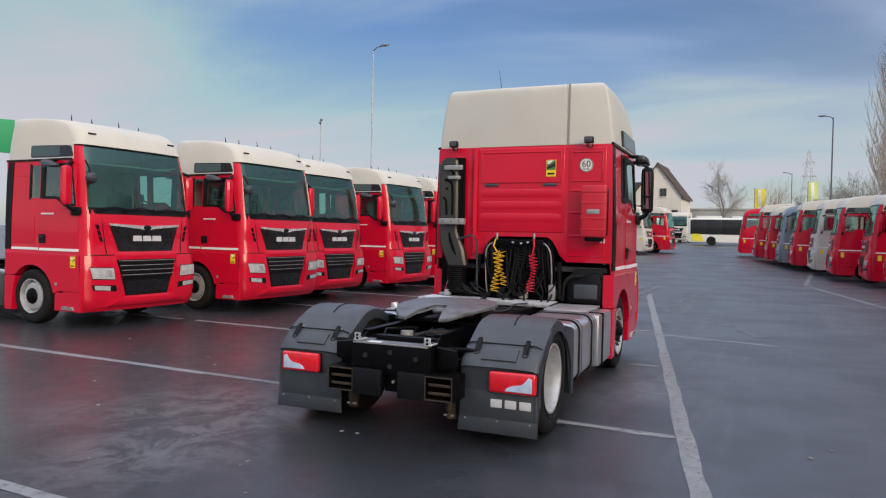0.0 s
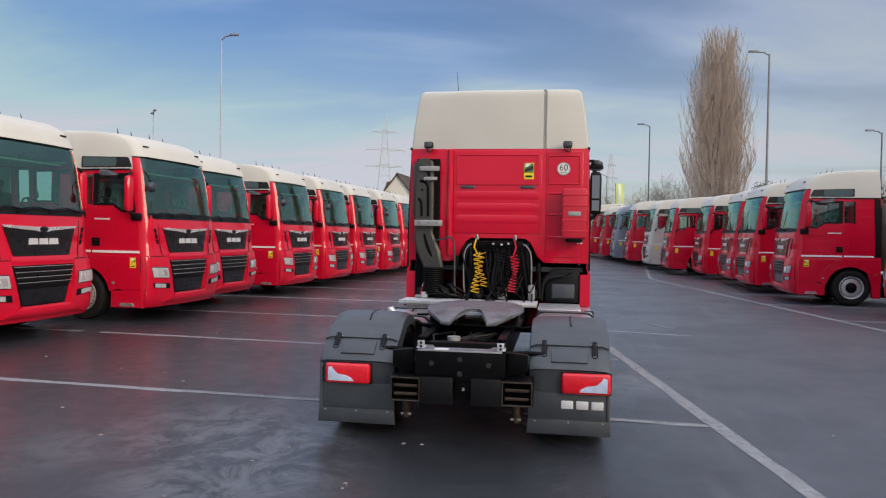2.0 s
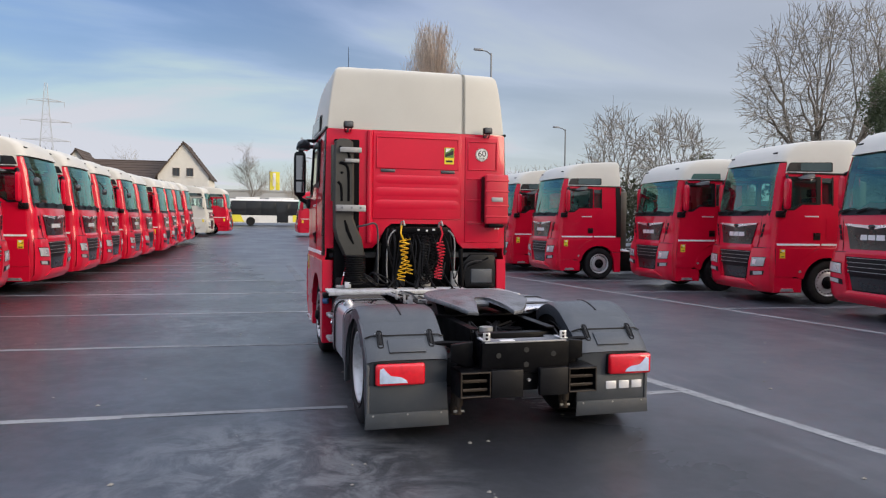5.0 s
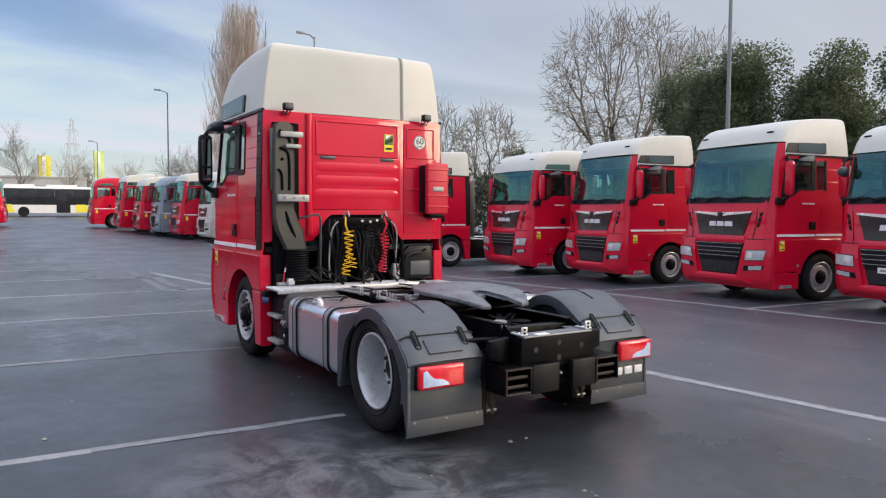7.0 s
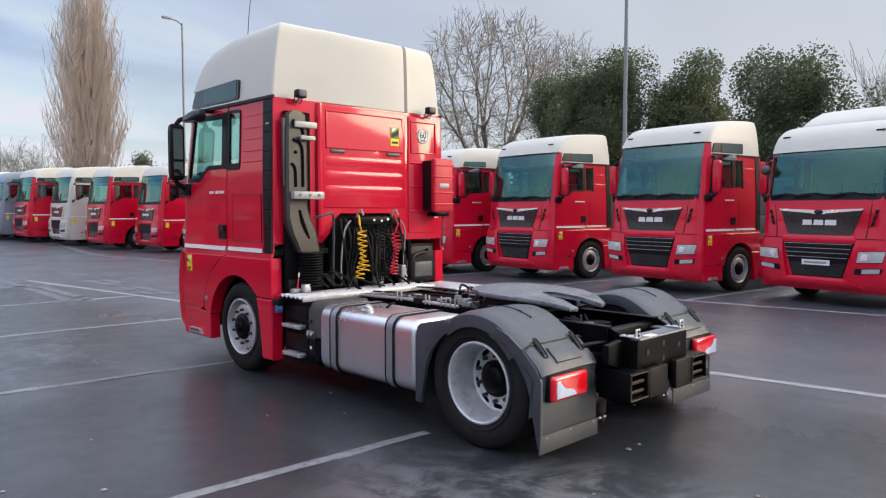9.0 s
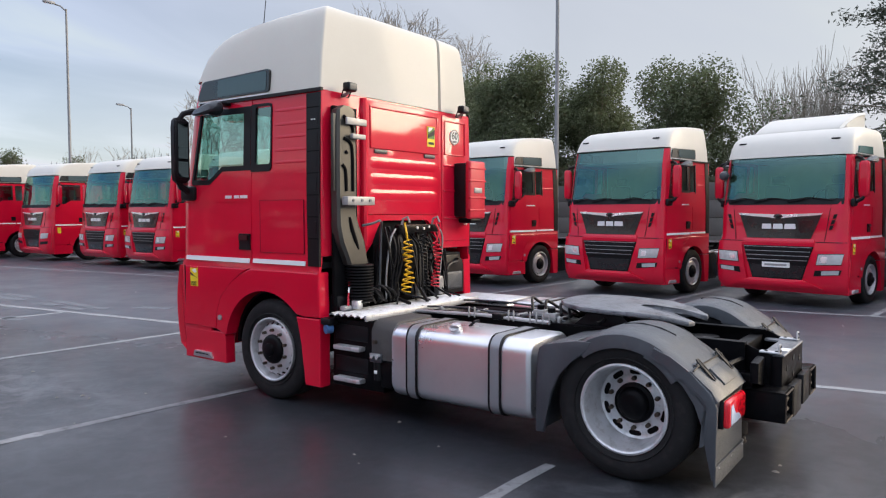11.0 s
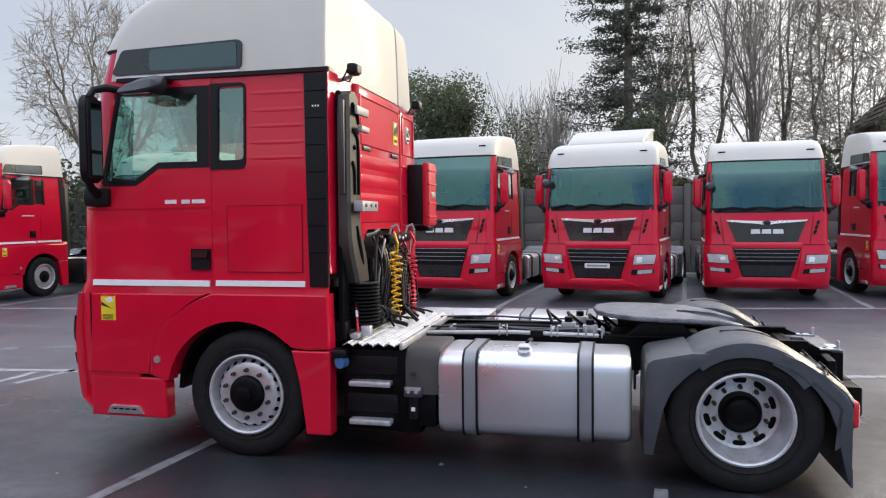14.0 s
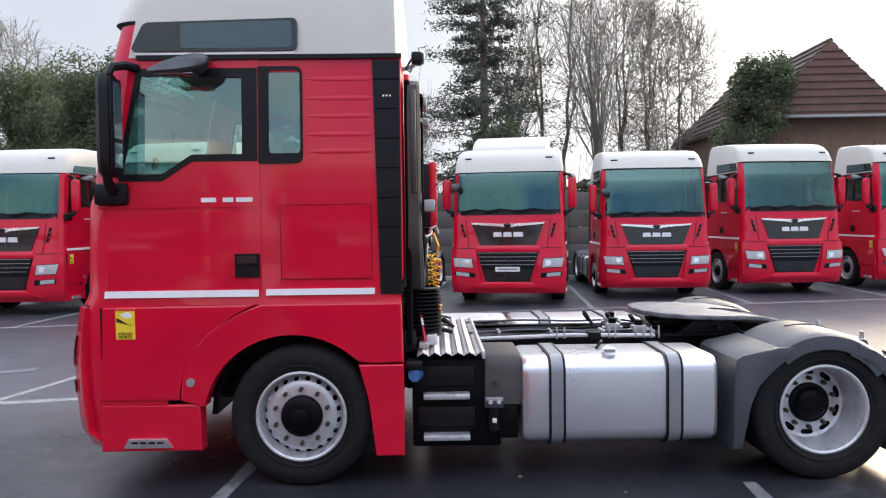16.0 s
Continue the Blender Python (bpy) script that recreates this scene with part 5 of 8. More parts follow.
    for hx in (x0 + 0.13, x1 - 0.13) if hero else ():
        slope = Matrix.Translation((0, -0.500, 0.818)) @ Matrix.Rotation(radians(46), 4, "X")
        part("hinge", boxed(hx - 0.012, hx + 0.012, -0.07, 0.06, 0.004, 0.015, 0.004, 2, slope), BLACK, f, "black fender hinge clip")
        loop = [slope @ Vector((hx + 0.021 * sx, y, 0.012)) for sx, y in ((-0.6, -0.10), (-1, -0.085), (-1, 0.05), (-0.6, 0.065), (0.6, 0.065), (1, 0.05), (1, -0.085), (0.6, -0.10), (-0.6, -0.10))]
        part("hinge_loop", tubed(loop, 0.0055, 6), BLACK, f)
        part("hinge_pin", tubed([(hx - 0.032, -0.460, 0.848), (hx + 0.032, -0.460, 0.848)], 0.009, 6), SATIN, f)
    if hero:
        part("lid_panel", boxed(x0 + 0.19, x1 - 0.19, 0, 0.135, -0.006, 0.012, 0.006, 2, Matrix.Translation((0, -0.622, 0.715)) @ Matrix.Rotation(radians(42), 4, "X")), FENDER, f, "raised flat panel between the hinges")
        part("lid_seam", tubed([(x0 + 0.01, -0.478, 0.818), (x0 + 0.06, -0.486, 0.838), (x1 - 0.06, -0.486, 0.838), (x1 - 0.01, -0.478, 0.818)], 0.006, 5), BLACK, f)
    # tail lamp
    lo = x0 + (0.07 if s < 0 else 0.28)
    hi = lo + 0.405
    lamp = part("tail_light", boxed(lo - 0.006, hi + 0.006, -0.652, -0.60, 0.458, 0.642, 0.008), BLACK, t, "red tail light with a clear lower corner")
    part("lamp_lens", boxed(lo, hi, -0.690, -0.630, 0.462, 0.638, 0.024, 3), TAIL_RED, lamp)
    e, g = (lo, 1) if s < 0 else (hi, -1)
    clear = [(e + g * 0.03, 0.485), (e + g * 0.26, 0.485), (e + g * 0.245, 0.51), (e + g * 0.20, 0.535), (e + g * 0.12, 0.545), (e + g * 0.09, 0.57), (e + g * 0.06, 0.612), (e + g * 0.03, 0.60)]
    part("clear_lens", prismed(clear if g < 0 else clear[::-1], -0.6955, -0.683, 0.003, "y"), TAIL_CLEAR, lamp)
    if s > 0:
        for k in range(3):
            x = 0.86 + 0.125 * k
            part("badge_bar", boxed(x, x + 0.10, -0.626, -0.614, 0.325, 0.395, 0.006), LETTER, f, "plain silver badge bar on the flap")
    return f


def chassis(t, hero):
    for s in (-1, 1):
        rail = [(s * 0.385, 0.62), (s * 0.385, 0.885), (s * 0.31, 0.885), (s * 0.31, 0.873), (s * 0.373, 0.873), (s * 0.373, 0.632), (s * 0.31, 0.632), (s * 0.31, 0.62)]
        part("frame_rail", prismed(rail, -0.58, 3.2, 0, "y"), CHASSIS, t, "greasy black steel frame rail")
    for y in (-0.50, 0.55, 1.5, 2.4) if hero else (-0.50,):
        part("cross_member", boxed(-0.37, 0.37, y - 0.05, y + 0.05, 0.66, 0.84, 0.01), CHASSIS, t)
    part("rear_axle", tubed([(-1.0, 0, 0.49), (1.0, 0, 0.49)], 0.075, 12), CHASSIS, t)
    bm = bmesh.new()
    bmesh.ops.create_uvsphere(bm, u_segments=16, v_segments=10, radius=0.24, matrix=Matrix.Translation((0.05, 0, 0.50)))
    part("differential", bm, CHASSIS, t)
    part("front_axle", tubed([(-0.95, 3.6, 0.45), (0.95, 3.6, 0.45)], 0.06, 8), CHASSIS, t)
    part("engine", boxed(-0.42, 0.42, 2.95, 4.6, 0.55, 1.26, 0.06), CHASSIS, t, "dark engine block under the cab")
    for s in (-1, 1):
        wheel(t, s, s * 1.045, 3.6, False, nuts=hero)
        wheel(t, s, s * 1.085, 0.0, True, nuts=hero)
        wheel_inner(t, s, hero)
        rear_fender(t, s, hero)
    tank(t, -1.205, -0.56, 0.72, 2.08, 0.265, 0.872, (1.03, 1.84), hero)
    tank(t, 0.56, 1.235, 0.72, 1.95, 0.29, 0.895, (1.03, 1.65), hero)
    fifth_wheel(t)


def wheel_inner(t, s, fine):
    ob = part("inner_tyre", tyre_mesh(0.29, 0.488, fine), RUBBER, t, "inner twin tyre")
    ob.location = (s * 0.755, 0, 0.49)
    return ob


def fifth_wheel(t):
    """The coupling plate: a dished horseshoe with two ramps and a throat."""
    poly = [(0.0, 1.00), (0.22, 0.97), (0.38, 0.86), (0.47, 0.68), (0.49, 0.45), (0.45, 0.22), (0.36, 0.02), (0.26, -0.14), (0.17, -0.16), (0.13, 0.02), (0.09, 0.26), (0.05, 0.34)]
    poly = poly + [(-x, y) for x, y in poly[::-1] if x > 0]
    bm = prismed(poly[::-1], 1.012, 1.052, 0.012, "z")
    for v in bm.verts:
        v.co.z += (v.co.y - 0.45) * 0.035
        if v.co.y < 0.1:
            v.co.z -= (0.1 - v.co.y) * 0.22
    p = part("fifth_wheel", bm, IRON, t, "greasy worn fifth wheel coupling plate")
    for s in (-1, 1):
        part("coupling_bracket", prismed([(0.22, 0.90), (0.33, 1.01), (0.62, 1.01), (0.75, 0.90)], min(s * 0.36, s * 0.44), max(s * 0.36, s * 0.44), 0.01), CHASSIS, p)
        part("plate_rib", boxed(min(s * 0.15, s * 0.18), max(s * 0.15, s * 0.18), 0.1, 0.80, 0.93, 1.008, 0.006), CHASSIS, p)
    part("mounting_plate", boxed(-0.46, 0.46, 0.18, 0.86, 0.887, 0.905, 0.004), CHASSIS, p)
    part("lock_bar", tubed([(-0.08, 0.30, 0.99), (0.08, 0.30, 0.99)], 0.03, 8), IRON, p)
    part("release_handle", tubed([(-0.30, 0.50, 0.98), (-0.52, 0.46, 0.96), (-0.60, 0.47, 0.96)], 0.012, 6), CHASSIS, p)


# ---- the lone tractor in the middle of the yard ----
def coil(t, x, y, z0, z1, r, turns, material, label, sway=0.02, lean=0.0):
    bm = bmesh.new()
    n = int(turns * 9)
    pts = []
    for k in range(n + 1):
        f = k / n
        a = 2 * math.pi * turns * f
        rr = r * (0.85 + 0.25 * math.sin(f * 9))
        pts.append((x + rr * math.cos(a) + sway * math.sin(f * 5), y + rr * 0.8 * math.sin(a) + lean * f, z1 + (z0 - z1) * f ** 0.92))
    tube(bm, pts, 0.0065, 5)
    return part("air_line_coil", bm, material, t, label)


def cab_back(t, paint):
    back = [(-1.19, 2.94), (1.19, 2.94), (1.205, 2.0), (1.21, 1.42), (0.62, 1.42), (0.52, 1.52), (0.46, 1.70), (0.38, 1.76), (-0.36, 1.76), (-0.44, 1.70), (-0.50, 1.52), (-0.60, 1.42), (-1.21, 1.42), (-1.205, 2.0)]
    b = part("cab_back", prismed(back, 2.885, 2.93, 0.018, "y"), paint, t, "red pressed steel rear wall of the cab")

    def raised(x0, x1, z0, z1, y, bevel):
        return boxed(x0, x1, y, 2.90, z0, z1, bevel, 3)
    for x0, x1, z0, z1 in ((-0.60, 0.585, 1.80, 2.915), (0.635, 1.12, 1.50, 2.90)):
        part("back_panel", raised(x0, x1, z0, z1, 2.872, 0.012), paint, b)
    # the wide upper panel leans forward towards its top
    lean = [(2.90, 2.46), (2.858, 2.46), (2.859, 2.59), (2.862, 2.70), (2.866, 2.78), (2.871, 2.855), (2.90, 2.855)]
    part("back_panel", prismed(lean, -0.55, 0.535), paint, b, "smooth leaning upper panel of the rear wall")
    for x0, x1, z0, z1 in ((-0.56, 0.545, 2.45, 2.47), (-0.56, 0.545, 2.845, 2.865), (-0.56, -0.54, 2.45, 2.865), (0.525, 0.545, 2.45, 2.865), (0.67, 1.08, 2.46, 2.475), (0.67, 1.08, 2.83, 2.845), (0.67, 0.685, 2.46, 2.845), (1.065, 1.08, 2.46, 2.845)):
        part("panel_bead", raised(x0, x1, z0, z1, 2.860, 0.006), paint, b)
    for z in (2.31, 2.15, 1.99):
        bm = bmesh.new()
        rings = []
        for x, g in ((-0.57, 0.25), (-0.53, 0.9), (-0.49, 1), (0.47, 1), (0.51, 0.9), (0.555, 0.25)):
            rings.append([(x, 2.875 - 0.011 * g * w_, z + h * (0.6 + 0.4 * g)) for h, w_ in ((0.068, 0), (0.05, 0.7), (0.02, 1), (-0.035, 0.85), (-0.062, 0))])
        loft(bm, rings, False, False)
        part("pressed_rib", bm, paint, b)
    for z in (2.33, 2.05, 1.75):
        part("panel_bead", raised(0.66, 1.08, z, z + 0.03, 2.862, 0.01), paint, b)
    for x in (-0.50, 0.30):
        part("rear_grip", boxed(x, x + 0.19, 2.855, 2.875, 2.405, 2.445, 0.01), FENDER, b, "grey rubber stop on the cab wall")
    part("corner_post", tubed([(-0.64, 2.885, 2.92), (-0.645, 2.878, 2.2), (-0.64, 2.88, 1.5)], 0.042, 10), paint, b)
    # stickers
    sk = part("sticker", boxed(0.345, 0.475, 2.854, 2.870, 2.53, 2.745), STICKER, t, "yellow blind-spot warning sticker")
    part("sticker_picture", boxed(0.350, 0.470, 2.8525, 2.8545, 2.615, 2.738), GREEN_INK, sk)
    part("sticker_print", prismed([(0.352, 2.62), (0.352, 2.655), (0.468, 2.715), (0.468, 2.66)], 2.8495, 2.8525, 0, "y"), INK, sk)
    part("sticker_print", prismed([(0.36, 2.685), (0.40, 2.70), (0.44, 2.735), (0.365, 2.735)], 2.8495, 2.8525, 0, "y"), PAPER, sk)
    part("sticker_print", boxed(0.365, 0.455, 2.851, 2.8545, 2.555, 2.58), INK, sk)
    bm = bmesh.new()
    prism(bm, [(0.865 + 0.088 * math.cos(a), 2.67 + 0.088 * math.sin(a)) for a in (2 * math.pi * k / 32 for k in range(32))], 2.864, 2.872, 0, "y")
    disc = part("speed_disc", bm, PAPER, t, "round white speed sticker with a black number")
    ring = bmesh.new()
    lathe(ring, [(0.080, 0), (0.086, 0), (0.086, -0.003), (0.080, -0.003)], 32, True)
    bmesh.ops.transform(ring, matrix=Matrix.Translation((0.865, 2.8635, 2.67)) @ Matrix.Rotation(math.pi / 2, 4, "Z"), verts=ring.verts[:])
    part("disc_rim", ring, INK, disc)
    for body, size, dz in (("60", 0.115, 0.012), ("km/h", 0.038, -0.05)):
        bm = words(body, size)
        bmesh.ops.transform(bm, matrix=Matrix.Translation((0.865, 2.862, 2.67 + dz)) @ Matrix.Rotation(math.pi / 2, 4, "X"), verts=bm.verts[:])
        part("disc_number", bm, INK, disc)
    for x in (1.06, 1.10):
        part("tally_mark", boxed(x, x + 0.022, 2.866, 2.871, 1.68, 1.735), PAPER, t)
    # work lamps on the roof edge
    for x in (-0.93, 0.91):
        lamp = part("work_lamp", boxed(x - 0.06, x + 0.06, 2.74, 2.82, 2.935, 3.02, 0.018), BLACK, t, "small square work lamp on a bracket")
        part("lamp_face", boxed(x - 0.048, x + 0.048, 2.730, 2.744, 2.946, 3.010, 0.006), FENDER, lamp)
        part("lamp_bracket", tubed([(x, 2.90, 2.90), (x, 2.82, 2.92), (x, 2.79, 2.945)], 0.016, 6), SATIN, lamp)
        part("lamp_cable", tubed([(x + 0.05, 2.79, 2.98), (x + 0.03, 2.83, 2.89), (x - 0.03, 2.86, 2.90), (x - 0.05, 2.80, 2.99)], 0.007, 5), BLACK, lamp)


def snorkel(t):
    """The intake stack behind the driver's side: tall duct, strap brackets, bellows."""
    bm = bmesh.new()
    sec = [(2.80, 0.05, 0.85), (2.76, 0.115, 0.9), (2.60, 0.125, 1), (2.30, 0.13, 1), (2.00, 0.13, 1), (1.80, 0.125, 1), (1.70, 0.145, 1.05), (1.55, 0.165, 1.2), (1.42, 0.145, 1.3), (1.34, 0.135, 1.3)]
    rings = []
    for z, w, d in sec:
        cx = -0.985 + (0.0 if z > 1.75 else 0.15 * (1.75 - z) / 0.45)
        rings.append([(cx + w * a, 2.81 + 0.05 * d * b, z) for a, b in ((-1, -0.6), (-0.8, -1), (0.8, -1), (1, -0.6), (1, 0.8), (0.8, 1), (-0.8, 1), (-1, 0.8))])
    loft(bm, rings)
    d = part("intake_duct", bm, DUCT, t, "dark grey moulded air intake duct behind the cab")
    # embossed channels on the duct, their shade put in as near black bars
    for pts in ([(-1.04, 2.758, 2.70), (-1.00, 2.758, 2.675), (-0.935, 2.758, 2.62), (-0.915, 2.758, 2.56)], [(-1.04, 2.758, 2.50), (-0.965, 2.758, 2.47), (-0.93, 2.758, 2.38), (-0.925, 2.758, 2.02)], [(-1.06, 2.758, 2.26), (-1.02, 2.758, 2.20), (-1.01, 2.758, 2.02)], [(-1.02, 2.758, 2.385), (-1.00, 2.758, 2.365)]):
        part("duct_channel", tubed(bend(pts), 0.016, 8), RECESS_SHADE, d)
    part("duct_fork", tubed([(-0.97, 2.758, 1.78), (-0.94, 2.757, 1.66), (-0.90, 2.755, 1.56), (-0.86, 2.752, 1.48)], [0.012, 0.022, 0.022, 0.012], 8), RECESS_SHADE, d)
    for k in range(13):
        z = 1.33 - k * 0.028
        bm = bmesh.new()
        lathe(bm, [(0.105, -0.014), (0.138, -0.005), (0.138, 0.005), (0.105, 0.014)], 24)
        bmesh.ops.transform(bm, matrix=Matrix.Translation((-0.84, 2.765, z)) @ Matrix.Rotation(math.pi / 2, 4, "Y"), verts=bm.verts[:])
        part("bellows_fold", bm, BLACK, d)
    for z, w in ((2.66, 0.0), (1.94, 0.05)):
        part("duct_strap", boxed(-1.04 - w, -0.77 + w, 2.715 - w, 2.74, z - 0.035 - w * 0.3, z + 0.03, 0.008), SATIN, d, "grey steel strap bracket")
    part("duct_strap", boxed(-0.98, -0.80, 2.70, 2.74, 2.50, 2.545, 0.008), SATIN, d)
    for x in (-1.02, -0.90, -0.79):
        part("strap_bolt", tubed([(x, 2.655, 1.935), (x, 2.67, 1.935)], 0.014, 6), IRON, d)
    part("duct_plate", boxed(-1.14, -1.02, 2.79, 2.825, 2.02, 2.72, 0.006), DUCT, d, "flat grey plate beside the duct")
    for z in (2.60, 2.57, 2.24, 2.20):
        part("plate_hole", tubed([(-1.10, 2.786, z), (-1.10, 2.792, z)], 0.009, 8), RECESS_SHADE, d)
    # near black sheet painted as the shade behind the duct
    part("duct_backplate", boxed(-1.10, -0.78, 2.83, 2.872, 0.95, 2.80, 0.015), RECESS_SHADE, d)


def bend(pts, n=5):
    """Points of a smooth curve through the given ones."""
    v = [Vector(p) for p in pts]
    v = [v[0] * 2 - v[1]] + v + [v[-1] * 2 - v[-2]]
    out = []
    for a, b, c, d in zip(v, v[1:], v[2:], v[3:]):
        for k in range(n):
            f = k / n
            out.append(0.5 * (2 * b + (c - a) * f + (2 * a - 5 * b + 4 * c - d) * f ** 2 + (3 * b - a - 3 * c + d) * f ** 3))
    return out + [v[-2]]


def behind_cab(t):
    """Air lines, radiator recess, catwalk, side boxes, brackets."""
    # solid near black block: the recess's shade is put into its colour
    part("engine_tunnel", prismed([(-0.46, 0.95), (-0.46, 1.66), (-0.40, 1.73), (0.40, 1.73), (0.46, 1.66), (0.46, 0.95)], 2.926, 3.05, 0.01, "y"), RECESS_SHADE, t, "near black block standing in for the shaded recess under the cab's rear wall")
    part("line_bracket", boxed(-0.32, 0.36, 2.70, 2.76, 1.62, 1.70, 0.01), CHASSIS, t, "black bracket carrying the air lines")
    for x in (-0.26, 0.24):
        part("line_hook", tubed([(x, 2.73, 1.66), (x, 2.70, 1.76), (x + 0.02, 2.66, 1.78), (x + 0.03, 2.64, 1.72)], 0.012, 6), SATIN, t)
    coil(t, -0.245, 2.66, 1.02, 1.55, 0.05, 10, YELLOW, "coiled yellow air line", 0.02)
    coil(t, -0.18, 2.70, 1.10, 1.55, 0.045, 8, YELLOW, "coiled yellow air line", -0.03)
    part("air_line", tubed([(-0.26, 2.68, 1.72), (-0.28, 2.64, 1.62), (-0.24, 2.66, 1.54)], 0.011, 6), YELLOW, t)
    coil(t, 0.24, 2.66, 1.04, 1.52, 0.05, 12, RED_COIL, "coiled red air line", 0.02)
    part("air_line", tubed([(0.25, 2.68, 1.72), (0.27, 2.64, 1.62), (0.24, 2.66, 1.52)], 0.011, 6), RED_COIL, t)
    coil(t, 0.07, 2.69, 1.02, 1.60, 0.05, 16, BLACK, "coiled black electric cable", -0.03)
    coil(t, 0.15, 2.72, 1.05, 1.58, 0.04, 14, BLACK, "coiled black electric cable", 0.02)
    rnd = random.Random(4)
    for k in range(14):
        x = rnd.uniform(-0.42, 0.42)
        pts = [(x, 2.82, 1.68), (x + rnd.uniform(-0.08, 0.08), 2.74, rnd.uniform(1.35, 1.5)), (x + rnd.uniform(-0.15, 0.15), 2.78, rnd.uniform(1.0, 1.2)), (x + rnd.uniform(-0.2, 0.2), rnd.uniform(2.5, 2.9), 0.93)]
        part("hose", tubed(bend(pts), rnd.choice((0.010, 0.013, 0.018)), 6), BLACK, t)
    # hoses that loop from the bracket down to the frame, and bare pipes beside them
    for k in range(9):
        x, z = rnd.uniform(-0.40, 0.34), rnd.uniform(1.05, 1.22)
        part("hose", tubed(bend([(x, 2.80, 1.60), (x + 0.03, 2.70, 1.46), (x + rnd.uniform(-0.04, 0.1), 2.66, z), (x + rnd.uniform(0.06, 0.16), 2.70, z - 0.08), (x + rnd.uniform(0.16, 0.26), 2.82, z + 0.12)]), rnd.choice((0.009, 0.012)), 6), BLACK, t)
    for s, x in ((-1, -0.30), (1, 0.34)):
        part("steel_pipe", tubed(bend([(x, 2.75, 1.66), (x + s * 0.06, 2.73, 1.64), (x + s * 0.12, 2.74, 1.52), (x + s * 0.13, 2.78, 1.20), (x + s * 0.11, 2.80, 0.95)]), 0.010, 6), SATIN, t, "thin bare steel pipe")
    part("steel_pipe", tubed(bend([(-0.82, 2.74, 1.70), (-0.72, 2.70, 1.72), (-0.60, 2.70, 1.74), (-0.555, 2.74, 1.62), (-0.55, 2.76, 1.20), (-0.54, 2.78, 0.95)]), 0.013, 6), FENDER, t)
    for x, z in ((-0.05, 1.665), (0.06, 1.655), (0.15, 1.67)):
        part("hose_clip", boxed(x, x + 0.03, 2.69, 2.705, z - 0.012, z + 0.014, 0.004), STEEL, t)
    bottle = part("washer_bottle", boxed(0.03, 0.15, 2.74, 2.84, 0.93, 1.10, 0.025, 3), LINER, t, "small pale plastic bottle")
    part("cap", tubed([(0.09, 2.79, 1.10), (0.09, 2.79, 1.125)], 0.025, 10), BLACK, bottle)
    part("valve_block", boxed(0.43, 0.52, 2.76, 2.84, 0.93, 1.13, 0.015), SATIN, t)
    part("valve_block", boxed(-0.98, -0.90, 2.66, 2.74, 0.93, 1.01, 0.012), STEEL, t)
    for k in range(6):
        x = rnd.uniform(-0.98, -0.62)
        part("hose", tubed(bend([(x, 2.80, 1.05), (x + 0.05, 2.70, 1.12), (x + rnd.uniform(0.1, 0.25), 2.66, rnd.uniform(0.96, 1.08)), (x + rnd.uniform(0.25, 0.4), 2.76, 0.95)]), 0.012, 6), BLACK, t)
    part("damper", tubed([(-0.60, 2.78, 0.95), (-0.52, 2.80, 1.50)], 0.03, 8), CHASSIS, t)
    part("damper", tubed([(0.58, 2.78, 0.95), (0.56, 2.80, 1.42)], 0.03, 8), CHASSIS, t)
    part("reservoir", boxed(-0.30, -0.18, 2.80, 2.92, 0.93, 1.06, 0.02), FENDER, t, "grey plastic bottle")
    part("valve_block", boxed(0.46, 0.55, 2.84, 2.94, 0.95, 1.06, 0.01), FENDER, t)
    lever = part("tilt_lever", tubed([(-1.02, 2.74, 0.93), (-0.99, 2.76, 1.06), (-0.955, 2.78, 1.18)], [0.012, 0.009, 0.008], 6), RED_DULL, t, "thin red and white lever by the catwalk")
    part("lever_tip", tubed([(-0.985, 2.762, 1.08), (-0.97, 2.771, 1.13)], 0.0105, 6), PAPER, lever)
    part("lever_base", boxed(-1.08, -0.98, 2.72, 2.79, 0.925, 0.965, 0.01), SATIN, lever)
    part("exhaust_box", prismed([(0.60, 0.90), (0.60, 1.20), (0.75, 1.34), (1.08, 1.34), (1.13, 1.20), (1.13, 0.90)], 2.932, 3.12, 0.02, "y"), BLACK, t, "dark moulded arch liner behind the front wheel")
    part("liner_cover", prismed([(0.66, 0.90), (0.64, 1.12), (0.72, 1.20), (0.86, 1.22), (0.98, 1.30), (1.06, 1.28), (1.09, 1.14), (1.08, 0.90)], 2.885, 2.945, 0.015, "y"), BLACK, t, "black moulded cover")
    part("liner_panel", boxed(0.73, 1.04, 2.872, 2.90, 0.95, 1.15, 0.02, 3), FENDER, t)
    part("liner_pipe", tubed(bend([(0.60, 2.84, 0.93), (0.63, 2.82, 1.16), (0.72, 2.83, 1.24), (0.88, 2.85, 1.26)]), 0.022, 8), BLACK, t)
    part("battery_lump", boxed(-1.08, -0.62, 2.81, 2.95, 0.90, 1.06, 0.03), BLACK, t)
    # red filter box on the wall
    fb = part("filter_box", boxed(0.86, 1.16, 2.70, 2.875, 1.77, 2.38, 0.02), BLACK, t, "black box with a faded red ribbed plastic face")
    part("box_face", boxed(0.85, 1.17, 2.64, 2.715, 1.75, 2.40, 0.028, 3), RED_DULL, fb, "faded red plastic box face")
    for z in (1.84, 1.98, 2.17, 2.31):
        part("box_rib", boxed(0.847, 1.173, 2.635, 2.66, z - 0.004, z + 0.020, 0.006), RED_DULL, fb)
    part("box_vent", boxed(0.93, 1.09, 2.632, 2.65, 2.04, 2.10, 0.008), SATIN, fb)
